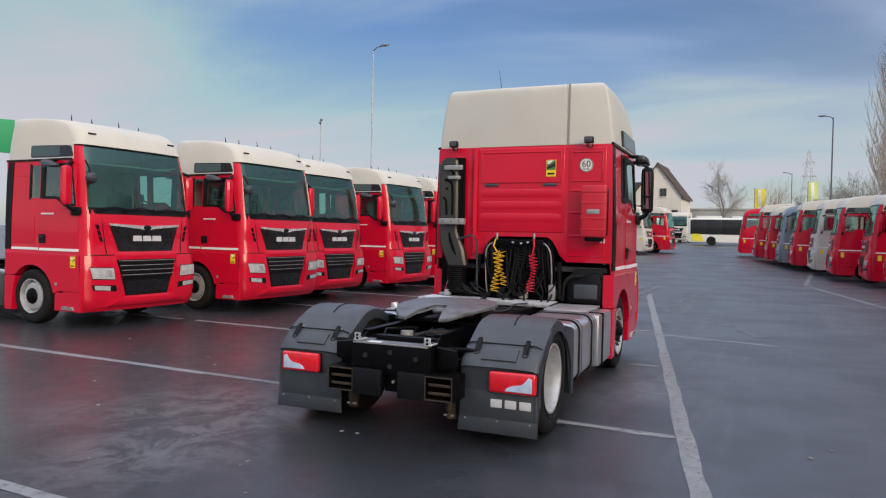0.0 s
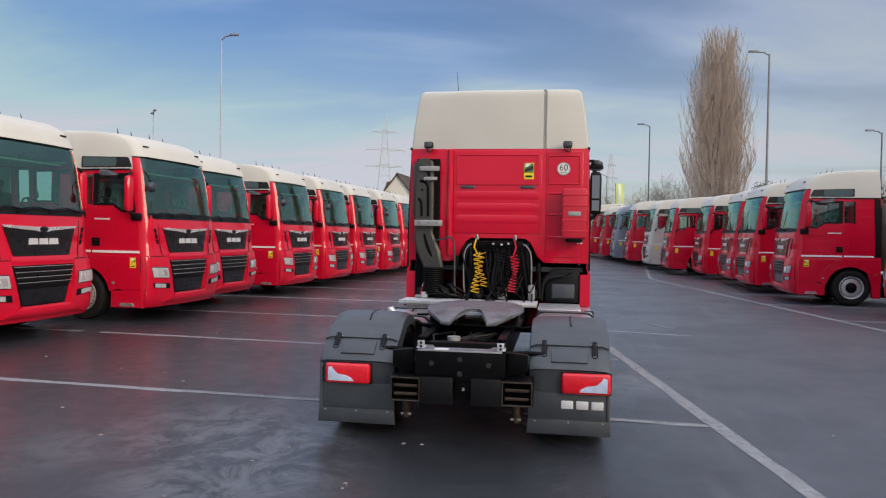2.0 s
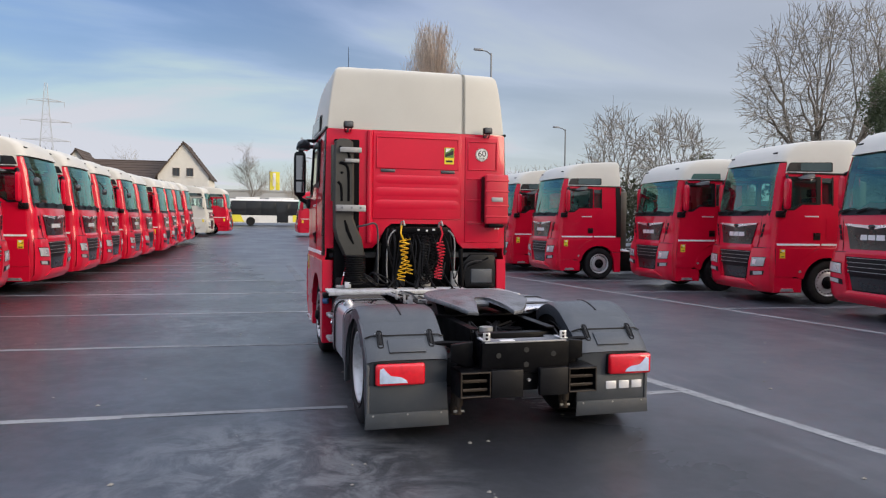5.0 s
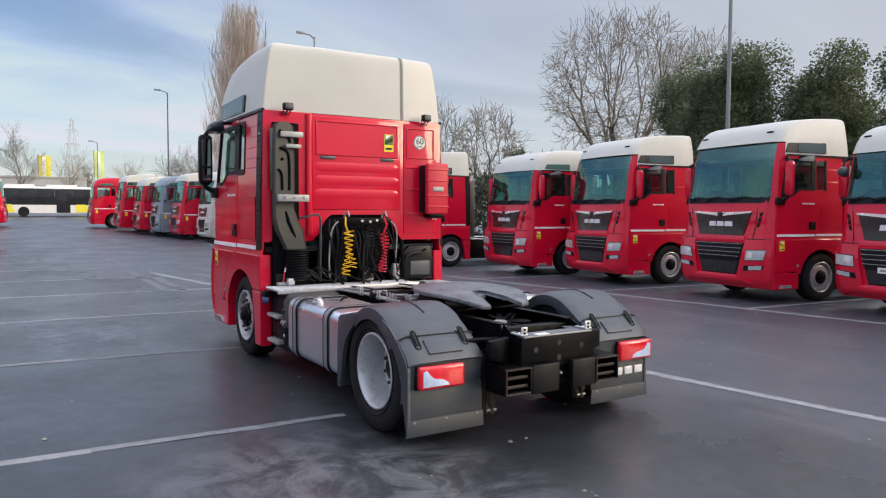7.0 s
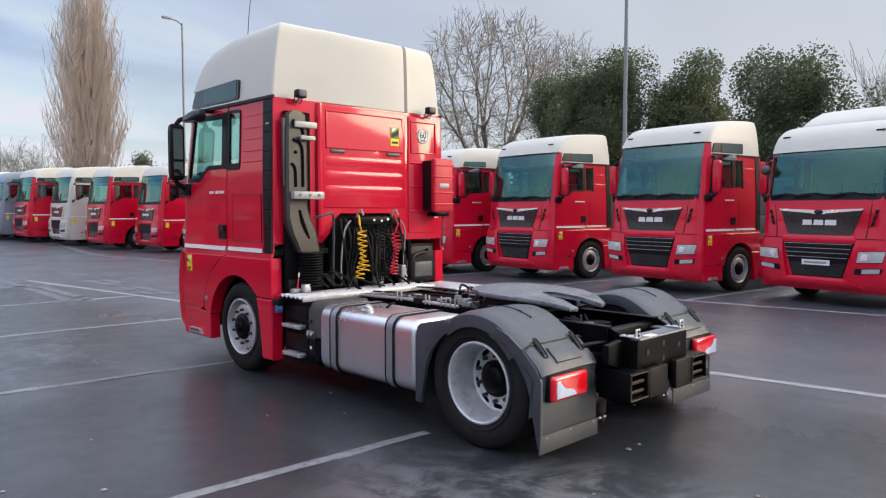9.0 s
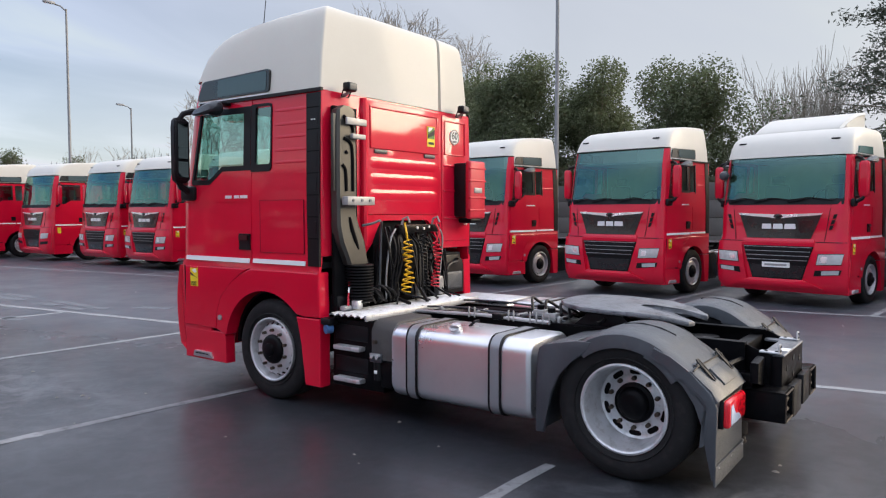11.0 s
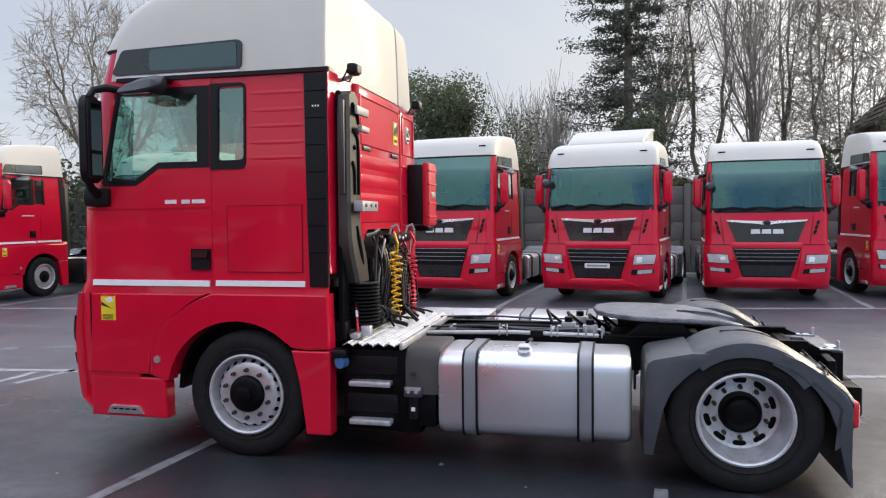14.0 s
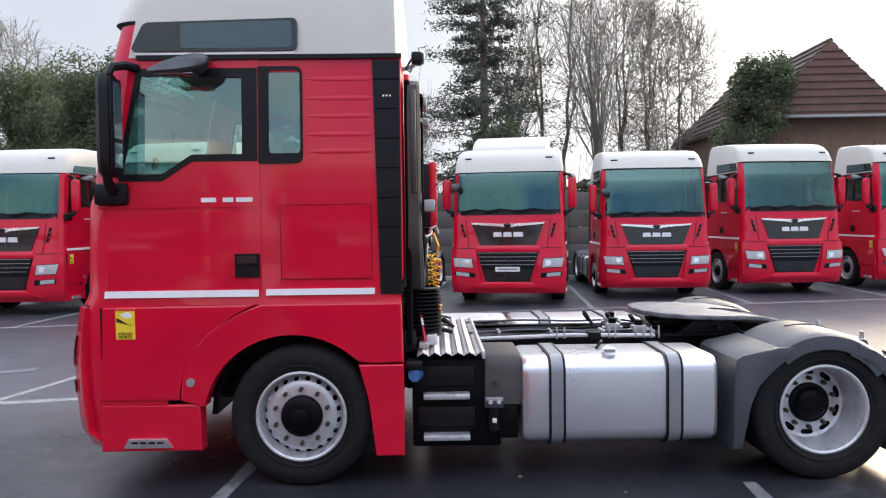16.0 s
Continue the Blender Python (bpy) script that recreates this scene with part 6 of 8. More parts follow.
    part("box_foot", boxed(0.90, 1.12, 2.66, 2.84, 1.70, 1.76, 0.02), CHASSIS, fb)
    # catwalk: one corrugated galvanised sheet across the frame, a plain plate beyond it
    bm = bmesh.new()
    n = 60
    prof = [(2.36 + 0.44 * k / n, 0.912 + 0.013 * math.cos(2 * math.pi * 5.5 * k / n) ** 3) for k in range(n + 1)]
    ring = prof + [(y, z - 0.006) for y, z in prof[::-1]]
    loft(bm, [[(x, y, z) for y, z in ring] for x in (-1.21, -0.4, 0.4, 0.56)])
    cw = part("catwalk", bm, STEEL, t, "corrugated galvanised steel catwalk")
    part("catwalk_edge", boxed(-1.215, 0.56, 2.335, 2.358, 0.875, 0.928, 0.004), STEEL, cw)
    part("catwalk_bearer", boxed(-1.10, 0.52, 2.42, 2.46, 0.868, 0.895, 0.003), CHASSIS, cw)
    part("catwalk_bearer", boxed(-1.10, 0.52, 2.70, 2.74, 0.868, 0.895, 0.003), CHASSIS, cw)
    bm = bmesh.new()
    for q in range(5):
        for k in range(24):
            x, y = -1.18 + k * 0.072 + 0.03 * (q % 2), 2.399 + q * 0.08
            box(bm, x, x + 0.032, y - 0.007, y + 0.007, 0.899, 0.9025)
    tagged(part("tread_slots", bm, RECESS_SHADE, cw, "rows of small dark slots between the ribs", 0), kind="stuff")
    part("cover_plate", boxed(0.58, 1.10, 2.0, 2.76, 0.878, 0.898, 0.006), STEEL, t, "plain pale steel cover plate")
    part("corner_cap", boxed(-1.24, -1.12, 2.76, 2.88, 0.80, 0.87, 0.02), BLACK, t)
    # step box between arch and tank
    sb = part("step_box", boxed(-1.12, -0.56, 2.22, 2.84, 0.24, 0.86, 0.02), CHASSIS, t, "black step box with bright treads")
    for z in (0.61, 0.325):
        part("step_tread", boxed(-1.20, -1.10, 2.44, 2.76, z - 0.02, z + 0.02, 0.008), STEEL, sb, "bright steel step tread")
        part("step_slot", boxed(-1.125, -1.115, 2.40, 2.80, z + 0.06, z + 0.20, 0.01), BLACK, sb)
    part("tank_saddle", boxed(-1.15, -0.58, 2.10, 2.24, 0.30, 0.54, 0.02), CHASSIS, t)
    cover = part("side_box", prismed([(-1.16, 0.545), (-1.16, 0.80), (-1.12, 0.865), (-1.06, 0.888), (-0.62, 0.888), (-0.60, 0.86), (-0.60, 0.545)], 2.075, 2.335, 0.018, "y"), BOX_GREY, t, "matt grey brown plastic box beside the tank")
    part("box_tap", tubed([(-1.17, 2.27, 0.70), (-1.195, 2.27, 0.70)], 0.018, 8), RUST, cover)
    f = part("fuel_filter", tubed([(-1.13, 2.27, 0.36), (-1.13, 2.27, 0.52)], 0.045, 12), BLACK, t, "black fuel filter bowl under an aluminium head")
    part("filter_head", boxed(-1.18, -1.07, 2.20, 2.34, 0.52, 0.60, 0.012), FENDER, f)
    part("filter_plate", boxed(-1.186, -1.178, 2.21, 2.33, 0.575, 0.60, 0.002), SATIN, f)
    part("filter_mark", boxed(-1.178, -1.170, 2.255, 2.285, 0.42, 0.45, 0.002), PAPER, f)
    part("filter_bolt", tubed([(-1.20, 2.24, 0.57), (-1.19, 2.24, 0.57)], 0.016, 6), CHROME, f)
    part("filter_bolt", tubed([(-1.20, 2.30, 0.57), (-1.19, 2.30, 0.57)], 0.016, 6), CHROME, f)
    part("filler_cap", tubed([(-1.17, 2.80, 0.77), (-1.23, 2.82, 0.77)], 0.045, 14), BLUE, t, "blue screw cap")
    cap = part("tank_cap", tubed([(-1.09, 1.46, 0.855), (-1.125, 1.46, 0.905)], 0.05, 16), STEEL, t, "round steel filler cap on the tank")
    part("cap_grip", boxed(-1.145, -1.105, 1.42, 1.50, 0.903, 0.918, 0.005), STEEL, cap)
    part("tank_breather", tubed([(-0.86, 1.50, 0.865), (-0.84, 1.46, 0.91), (-0.80, 1.44, 0.915)], 0.012, 6), BLACK, t)
    # battery carrier, right
    bb = part("battery_box", boxed(0.58, 1.24, 2.02, 2.78, 0.26, 0.86, 0.03), ALU, t, "pale grey battery box cover")
    part("box_strap", boxed(0.57, 1.255, 2.18, 2.23, 0.25, 0.87, 0.01), BLACK, bb)
    # pipes and valves on the frame
    for x, m_ in ((-0.46, STEEL), (-0.50, SATIN), (-0.43, CHASSIS)):
        part("frame_pipe", tubed([(x, 0.95, 0.90), (x, 1.6, 0.912), (x - 0.02, 2.33, 0.895)], 0.014, 6), m_, t)
    for y in (0.92, 0.98, 1.04, 1.10, 1.26, 1.31, 1.66, 1.72):
        part("pipe_clip", boxed(-0.535, -0.52, y, y + 0.012, 0.89, 0.985, 0.004), SATIN, t)
    part("valve_block", boxed(-0.54, -0.44, 1.38, 1.48, 0.89, 0.94, 0.008), CHASSIS, t)
    part("air_tank", tubed([(-0.30, 1.10, 0.72), (0.30, 1.10, 0.72)], 0.13, 14), CHASSIS, t)
    part("gearbox", boxed(-0.28, 0.28, 1.55, 2.95, 0.45, 0.86, 0.05), CHASSIS, t)
    for k in range(6):
        x = rnd.uniform(-0.34, 0.34)
        part("hose", tubed([(x, 2.40, 0.84), (x * 0.7, 1.9, 0.87), (x * 1.1, 1.4, 0.86), (x * 0.6, 0.98, 0.90)], 0.014, 6), BLACK, t)


def tail(t):
    """The rear end of the frame: beam, plates, hooks, springs."""
    beam = part("rear_beam", prismed([(-0.36, 0.55), (-0.36, 0.80), (0.40, 0.80), (0.40, 0.55)], -0.66, -0.58, 0.01, "y"), CHASSIS, t, "greasy black rear cross beam with bolt holes")
    beam.location = (0, -0.17, 0)
    for x, z in ((-0.22, 0.70), (0.02, 0.74), (0.26, 0.70), (0.02, 0.62)):
        bm = bmesh.new()
        prism(bm, [(x + 0.022 * math.cos(a), z + 0.022 * math.sin(a)) for a in (2 * math.pi * q / 14 for q in range(14))], -0.664, -0.655, 0, "y")
        part("beam_hole", bm, INK, beam)
    lip = part("beam_top", prismed([(-0.34, -0.66), (-0.34, -0.40), (-0.25, -0.40), (-0.22, -0.52), (0.25, -0.52), (0.28, -0.40), (0.37, -0.40), (0.37, -0.66)], 0.80, 0.815, 0.003, "z"), IRON, t, "worn bright top lip of the rear beam")
    lip.location = (0, -0.17, 0)
    for s in (-1, 1):
        part("beam_cheek", prismed([(-0.76, 0.56), (-0.76, 0.805), (-0.66, 0.83), (-0.56, 0.88), (-0.56, 0.63)], min(s * 0.352, s * 0.366), max(s * 0.352, s * 0.366), 0.003), CHASSIS, beam).location = (0.02, 0.17, 0)
        part("corner_plate", boxed(s * 0.34 + 0.02 - 0.035, s * 0.34 + 0.02 + 0.035, -0.64, -0.50, 0.817, 0.829, 0.003), STEEL, lip, "worn bright corner plate")
        part("corner_plate", boxed(s * 0.335 + 0.02 - 0.03, s * 0.335 + 0.02 + 0.03, -0.636, -0.626, 0.815, 0.885, 0.003), STEEL, lip, "worn bright upright corner plate")
        for q in (0.835, 0.865):
            part("plate_hole", tubed([(s * 0.335 + 0.02, -0.640, q), (s * 0.335 + 0.02, -0.630, q)], 0.011, 8), RECESS_SHADE, lip)
        for q in (-0.61, -0.54):
            part("plate_hole", tubed([(s * 0.34 + 0.02, q, 0.824), (s * 0.34 + 0.02, q, 0.833)], 0.012, 8), RECESS_SHADE, lip)
    part("label_tag", boxed(-0.20, -0.08, -0.665, -0.60, 0.816, 0.820), PAPER, lip, "white paper tag")
    part("edge_wear", boxed(-0.34, 0.37, -0.666, -0.655, 0.802, 0.814, 0.002), SATIN, lip)
    for s, c in ((-1, -0.43), (1, 0.50)):
        hook = part("tow_bracket", boxed(c - 0.13, c + 0.13, -0.82, -0.56, 0.30, 0.32, 0.006), CHASSIS, t, "rusty framed towing bracket")
        part("bracket_bar", boxed(c - 0.13, c + 0.13, -0.82, -0.56, 0.49, 0.51, 0.006), CHASSIS, hook)
        part("bracket_bar", boxed(c - 0.13, c - 0.11, -0.83, -0.56, 0.30, 0.51, 0.006), CHASSIS, hook)
        part("bracket_bar", boxed(c + 0.11, c + 0.13, -0.83, -0.56, 0.30, 0.51, 0.006), CHASSIS, hook)
        for z in (0.36, 0.43):
            part("bracket_pin", tubed([(c - 0.10, -0.80, z), (c + 0.10, -0.80, z)], 0.014, 6), RUST, hook)
        part("bracket_rim", tubed([(c - 0.12, -0.832, 0.31), (c + 0.12, -0.832, 0.31), (c + 0.12, -0.832, 0.50), (c - 0.12, -0.832, 0.50), (c - 0.12, -0.832, 0.315)], 0.007, 5), RUST, hook)
        hook.location = (0, -0.06, 0.08)
        part("bracket_back", boxed(c - 0.12, c + 0.12, -0.62, -0.58, 0.31, 0.50), CHASSIS, hook)
        part("bracket_arm", boxed(c - 0.05, c + 0.05, -0.60, -0.40, 0.45, 0.60, 0.01), CHASSIS, hook)
        part("side_arm", prismed([(s * 0.40, 0.58), (s * 0.58, 0.64), (s * 0.58, 0.78), (s * 0.40, 0.80)], -0.72, -0.66, 0.01, "y"), CHASSIS, t)
        part("spring_bag", tubed([(s * 0.52, -0.42, 0.40), (s * 0.52, -0.42, 0.47), (s * 0.52, -0.42, 0.56), (s * 0.52, -0.42, 0.64)], [0.10, 0.125, 0.125, 0.10], 16), RUBBER, t, "black rubber air spring")
        part("damper", tubed([(s * 0.50, -0.52, 0.16), (s * 0.47, -0.50, 0.52)], 0.035, 8), RUST, t)
        shackle = part("tow_shackle", tubed([(s * 0.48, -0.60, 0.175), (s * 0.48, -0.60, 0.185), (s * 0.48, -0.60, 0.20), (s * 0.48, -0.60, 0.21), (s * 0.48, -0.60, 0.235), (s * 0.48, -0.60, 0.25), (s * 0.48, -0.60, 0.34)], [0.014, 0.026, 0.026, 0.017, 0.017, 0.032, 0.032], 12), RUST, t, "rusty steel shackle under the towing bracket")
        part("shackle_pin", tubed([(s * 0.48 - 0.045, -0.60, 0.205), (s * 0.48 + 0.045, -0.60, 0.205)], 0.011, 8), SATIN, shackle)
        part("fender_stay", tubed([(s * 0.38, -0.56, 0.76), (s * 0.62, -0.55, 0.77), (s * 0.90, -0.52, 0.74)], 0.022, 6), CHASSIS, t)
        part("fender_stay", tubed([(s * 0.40, 0.40, 0.84), (s * 0.62, 0.42, 0.88)], 0.022, 6), CHASSIS, t)
    for x0, x1, d in ((-0.30, -0.03, 0.0), (0.12, 0.37, 0.01)):
        pl = part("skid_plate", boxed(x0, x1, -0.84 + d, -0.79 + d, 0.29, 0.515, 0.008), BLACK, t, "black steel underrun plate")
        pl.location = (0, -0.06, 0.08)
        part("plate_arm", boxed((x0 + x1) / 2 - 0.06, (x0 + x1) / 2 + 0.06, -0.80, -0.56, 0.38, 0.48, 0.006), CHASSIS, pl)
    part("centre_plate", boxed(-0.04, 0.14, -0.80, -0.76, 0.40, 0.56, 0.006), CHASSIS, t)
    part("socket", tubed([(0.05, -0.83, 0.49), (0.05, -0.79, 0.49)], 0.012, 8), SATIN, t)
    part("lift_pot", tubed([(-0.12, -0.22, 0.76), (-0.12, -0.22, 0.845)], 0.06, 16), SATIN, t, "pale grey round cap on the frame")
    part("lift_pot", tubed([(0.14, -0.16, 0.74), (0.14, -0.16, 0.82)], 0.10, 16), CHASSIS, t)
    part("axle_bracket", boxed(-0.32, 0.32, -0.05, 0.05, 0.55, 0.80, 0.02), CHASSIS, t)
    rnd = random.Random(8)
    for k in range(8):
        x = rnd.uniform(-0.3, 0.3)
        part("hose", tubed([(x, -0.50, 0.72), (x + rnd.uniform(-0.1, 0.1), -0.3, rnd.uniform(0.72, 0.86)), (rnd.uniform(-0.3, 0.3), 0.1, 0.84)], 0.013, 6), BLACK, t)


def frame_pipes(t):
    """Valves, clamps and bright pipes lying on the frame ahead of the coupling."""
    for x, y, z in ((-0.30, 1.02, 0.90), (-0.16, 1.20, 0.90), (0.22, 1.12, 0.90)):
        v = part("air_valve", boxed(x - 0.045, x + 0.045, y - 0.06, y + 0.06, z - 0.02, z + 0.06, 0.012), SATIN, t, "grey cast air valve on the frame")
        part("valve_cap", tubed([(x, y, z + 0.055), (x, y, z + 0.065), (x, y, z + 0.10), (x, y, z + 0.105)], [0.034, 0.034, 0.034, 0.020], 12), CHASSIS, v)
        for e in (-1, 1):
            part("pipe_union", tubed([(x, y + e * 0.055, z + 0.02), (x, y + e * 0.085, z + 0.02)], 0.014, 6), STEEL, v)
    for x, z, sway in ((-0.34, 0.915, 0.02), (-0.24, 0.905, -0.04), (0.29, 0.915, -0.03)):
        part("brake_pipe", tubed(bend([(x, 2.40, z), (x + sway, 1.9, z + 0.02), (x - sway * 0.6, 1.45, z), (x + sway * 0.5, 1.05, z + 0.01), (x, 0.80, z - 0.03)]), 0.010, 6), FENDER, t, "thin dark grey brake pipe")
    for y in (0.92, 1.32, 1.74, 2.16):
        part("pipe_clamp", boxed(-0.37, -0.20, y - 0.014, y + 0.014, 0.887, 0.93, 0.006), SATIN, t)
    for k, y in enumerate((0.86, 0.98, 1.16, 1.34)):
        x = -0.08 + 0.07 * k
        part("air_hose", tubed(bend([(x - 0.18, y, 0.93), (x - 0.10, y + 0.05, 1.00 + 0.01 * k), (x, y + 0.03, 0.985), (x + 0.09, y - 0.06, 0.90)]), 0.013, 6), BLACK, t)


hero = thing("tractor_unit", "red tractor unit with a white roof standing alone on the asphalt", "truck")
cab(hero, RED, WHITE, True, True)
fascia(hero, RED)
cab_back(hero, RED)
snorkel(hero)
behind_cab(hero)
frame_pipes(hero)
tail(hero)
chassis(hero, True)
part("long_aerial", tubed([(-0.72, 4.25, 3.58), (-0.74, 4.15, 4.05), (-0.75, 4.08, 4.25)], [0.006, 0.004, 0.0025], 6), BLACK, hero, "long thin whip aerial")
hero.matrix_basis = pose(-3.13, 6.107, 0, 0, 0, 2.8)


# ---- parked tractor units ----
def tractor(label, paint, roof_paint, high, plate_on=False, deflector=False, group="parked tractor units"):
    t = thing("tractor_unit", label, "truck", group)
    cab(t, paint, roof_paint, high)
    fascia(t, paint, plate_on)
    part("cab_back", boxed(-1.2, 1.2, 2.885, 2.93, 1.42, 2.94, 0.02), paint, t)
    part("catwalk", boxed(-1.15, 1.06, 2.36, 2.80, 0.865, 0.90, 0.006), STEEL, t)
    part("step_box", boxed(-1.12, -0.56, 2.22, 2.84, 0.24, 0.86, 0.02), CHASSIS, t)
    part("battery_box", boxed(0.58, 1.20, 2.02, 2.78, 0.26, 0.86, 0.03), FENDER, t)
    part("intake_duct", boxed(-1.05, -0.80, 2.60, 2.86, 0.95, 2.80, 0.04), DUCT, t)
    chassis(t, False)
    if deflector:
        bm = bmesh.new()
        rings = [[(x * g, y, z + (0.0 if abs(x) < 1 else -0.05)) for x in (-1.0, -0.94, 0, 0.94, 1.0)] + [(x * g, y + 0.03, z - 0.05) for x in (1.0, 0.94, 0, -0.94, -1.0)] for y, z, g in ((4.35, 3.50, 0.84), (4.05, 3.66, 0.86), (3.6, 3.82, 0.88), (3.1, 3.90, 0.90))]
        loft(bm, rings)
        d = part("roof_deflector", bm, roof_paint, t, "white roof air deflector")
        for s in (-1, 1):
            part("deflector_cheek", prismed([(4.3, 3.42), (3.1, 3.42), (3.1, 3.86), (3.6, 3.78), (4.05, 3.62)], min(s * 0.80, s * 0.86), max(s * 0.80, s * 0.86), 0.01), roof_paint, d)
    return t


def parked(t, x, y, facing, first=False, ride=1.0):
    """Stands a tractor with the middle of its front at (x, y); facing is the compass turn of its nose from +y."""
    c, s = math.cos(radians(facing)), math.sin(radians(facing))
    m = pose(x + s * 5.16, y - c * 5.16, rise(y), 0, 0, facing) @ Matrix.Diagonal((1, 1, ride, 1))
    if first:
        t.matrix_basis = m
        return t
    return copy_thing(t, m)


SMALL_PARTS = {"brake_drum", "slat_edge", "lamp_rim", "lamp_bowl", "fog_lens", "corner_vent", "wiper", "wiper_arm", "handle_bar", "window_frame", "window_seal", "pressed_rib", "locker_lid", "door_crease", "gutter_light",
               "side_marker", "sticker_print", "name_bar", "mirror_foot", "mirror_glass", "seat_base", "side_lining", "door_card", "headrest", "screen_tag", "roof_light", "crown_rib", "clear_lens", "arch_wall", "step_tread", "plate_rib", "coupling_bracket",
               "lock_bar", "release_handle", "mounting_plate", "tank_strap", "cross_member", "differential", "rear_axle", "front_axle", "inner_tyre", "arch_liner", "kerb_mirror", "fender_cheek", "flap_lip"}


def far_off(t):
    """The same tractor for the far end of a row, without the parts too small to be seen there."""
    c = copy_thing(t, pose(0, 0, 0))
    drop = {o for o in c.children_recursive if o.name.split(".")[0] in SMALL_PARTS}
    drop |= {o for o in c.children_recursive if o.parent in drop}
    for o in drop:
        bpy.data.objects.remove(o)
    return c


high_red = tractor("red tractor unit with a high white roof parked in a row", RED, WHITE, True)
low_red = tractor("red tractor unit with a low white roof parked in a row", RED, WHITE, False)
defl_red = tractor("red tractor unit with a white roof deflector and a white plate", RED, WHITE, False, True, True)
white_t = tractor("white tractor unit parked in a row", WHITE, WHITE, True)
grey_t = tractor("blue grey tractor unit parked in a row", GREY_PAINT, GREY_PAINT, False)
all_red = tractor("all red tractor unit parked past the row", RED, RED, False)

high_far, low_far, white_far, grey_far, all_far = (far_off(t) for t in (high_red, low_red, white_t, grey_t, all_red))
for t in (white_t, grey_t, all_red):
    for o in t.children_recursive:
        bpy.data.objects.remove(o)
    bpy.data.objects.remove(t)

# the row on the driver's side, noses towards the aisle
mirrored = []
for k, (x, y, a) in enumerate(((-10.80, 9.55, -90), (-10.23, 12.88, -91), (-10.70, 15.68, -91), (-10.44, 19.3, -91), (-10.40, 22.6, -90), (-10.45, 25.9, -90), (-10.35, 29.2, -90))):
    mirrored.append(parked(high_red, x, y, a, k == 0))
for k, (x, y, a) in enumerate(((-10.40, 32.5, -90), (-10.2, 35.9, -90), (-10.3, 39.3, -90), (-10.3, 42.6, -90), (-10.2, 46.0, -90), (-8.8, 60.0, -93), (-0.2, 43.0, 94))):
    parked(high_far, x, y, a, k == 0)
parked(white_far, -10.0, 56.5, -95, True)
# the row across the aisle
parked(low_red, 5.02, 18.05, 87, True)
for x, y, a in ((5.75, 11.04, 84), (5.60, 14.9, 85), (8.0, 0.75, 95), (8.6, -2.8, 92), (2.95, 28.95, 92)):
    parked(high_red, x, y, a)
for x, y, a in ((2.45, 32.9, 93), (1.4, 36.4, 93), (-2.4, 51.8, 94)):
    parked(high_far, x, y, a)
mirrored.append(parked(high_red, 7.15, 4.22, 88, ride=0.945))
parked(low_far, -1.6, 48.6, 94, True)
mirrored.append(parked(defl_red, 6.08, 7.66, 82, True, 0.985))
for x, y, a in ((3.35, 22.1, 90), (3.0, 25.8, 92)):
    parked(high_red, x, y, a)
parked(white_far, 0.7, 39.8, 94)
parked(white_far, -12.9, 91, 172)
parked(grey_far, -0.9, 45.8, 94, True)
parked(all_far, -3.7, 57.5, 92, True)
for t in mirrored:
    front_mirror(t)


# ---- wall, houses, posts, trees ----
CONCRETE = mat("grey concrete panel", (0.105, 0.105, 0.098), 0.85, spread=0.2, scale=1.6, fine=50, bump=0.04, dirt=(0.07, 0.075, 0.06), dirt_amount=0.6, per_piece=0.12)
BARK = mat("grey brown bark", (0.18, 0.155, 0.125), 0.9, spread=0.25, scale=4, bump=0.05)
TWIG = mat("pale winter twigs", (0.30, 0.27, 0.225), 0.9, spread=0.25, scale=1, bump=0.0)
POPLAR = mat("straw coloured poplar twigs", (0.58, 0.48, 0.385), 0.9, spread=0.3, scale=0.6, bump=0.0)
LEAF = mat("dark evergreen leaves", (0.12, 0.145, 0.075), 0.6, spread=0.5, scale=1.2, bump=0.0)
NEEDLE = mat("blue green needles", (0.10, 0.115, 0.088), 0.7, spread=0.45, scale=1.5, bump=0.0)
IVY = mat("ivy and bramble leaves", (0.062, 0.068, 0.038), 0.65, spread=0.5, scale=1.4, bump=0.0)


def leafy(m, amount):
    """Lets part of the light through the leaf."""
    t = m.node_tree
    b = t.nodes["Principled BSDF"]
    tl = t.nodes.new("ShaderNodeBsdfTranslucent")
    t.links.new(b.inputs["Base Color"].links[0].from_socket, tl.inputs["Color"])
    mx = t.nodes.new("ShaderNodeMixShader")
    mx.inputs[0].default_value = amount
    t.links.new(b.outputs[0], mx.inputs[1])
    t.links.new(tl.outputs[0], mx.inputs[2])
    t.links.new(mx.outputs[0], t.nodes["Material Output"].inputs[0])


for m in (LEAF, NEEDLE, IVY):
    leafy(m, 0.4)
GALV = mat("grey galvanised post", (0.20, 0.205, 0.21), 0.5, metal=0.4, spread=0.12, scale=5, bump=0.01)
PALE_POLE = mat("pale bluish galvanised post", (0.42, 0.45, 0.50), 0.5, metal=0.2, spread=0.1, scale=5, bump=0.01)
RENDER_WALL = mat("cream white house render", (0.72, 0.69, 0.62), 0.85, spread=0.06, scale=0.8, bump=0.02, dirt=(0.55, 0.52, 0.46), dirt_amount=0.3)
ROOF_BROWN = mat("dark brown roof tiles", (0.085, 0.062, 0.05), 0.8, spread=0.2, scale=2, fine=30, bump=0.05)
BRICK_DIM = mat("brown brick gable", (0.20, 0.125, 0.085), 0.85, spread=0.2, scale=3, fine=25, bump=0.05)
WINDOW_DARK = mat("dark house window", (0.05, 0.06, 0.07), 0.15, spread=0.1, bump=0.0)
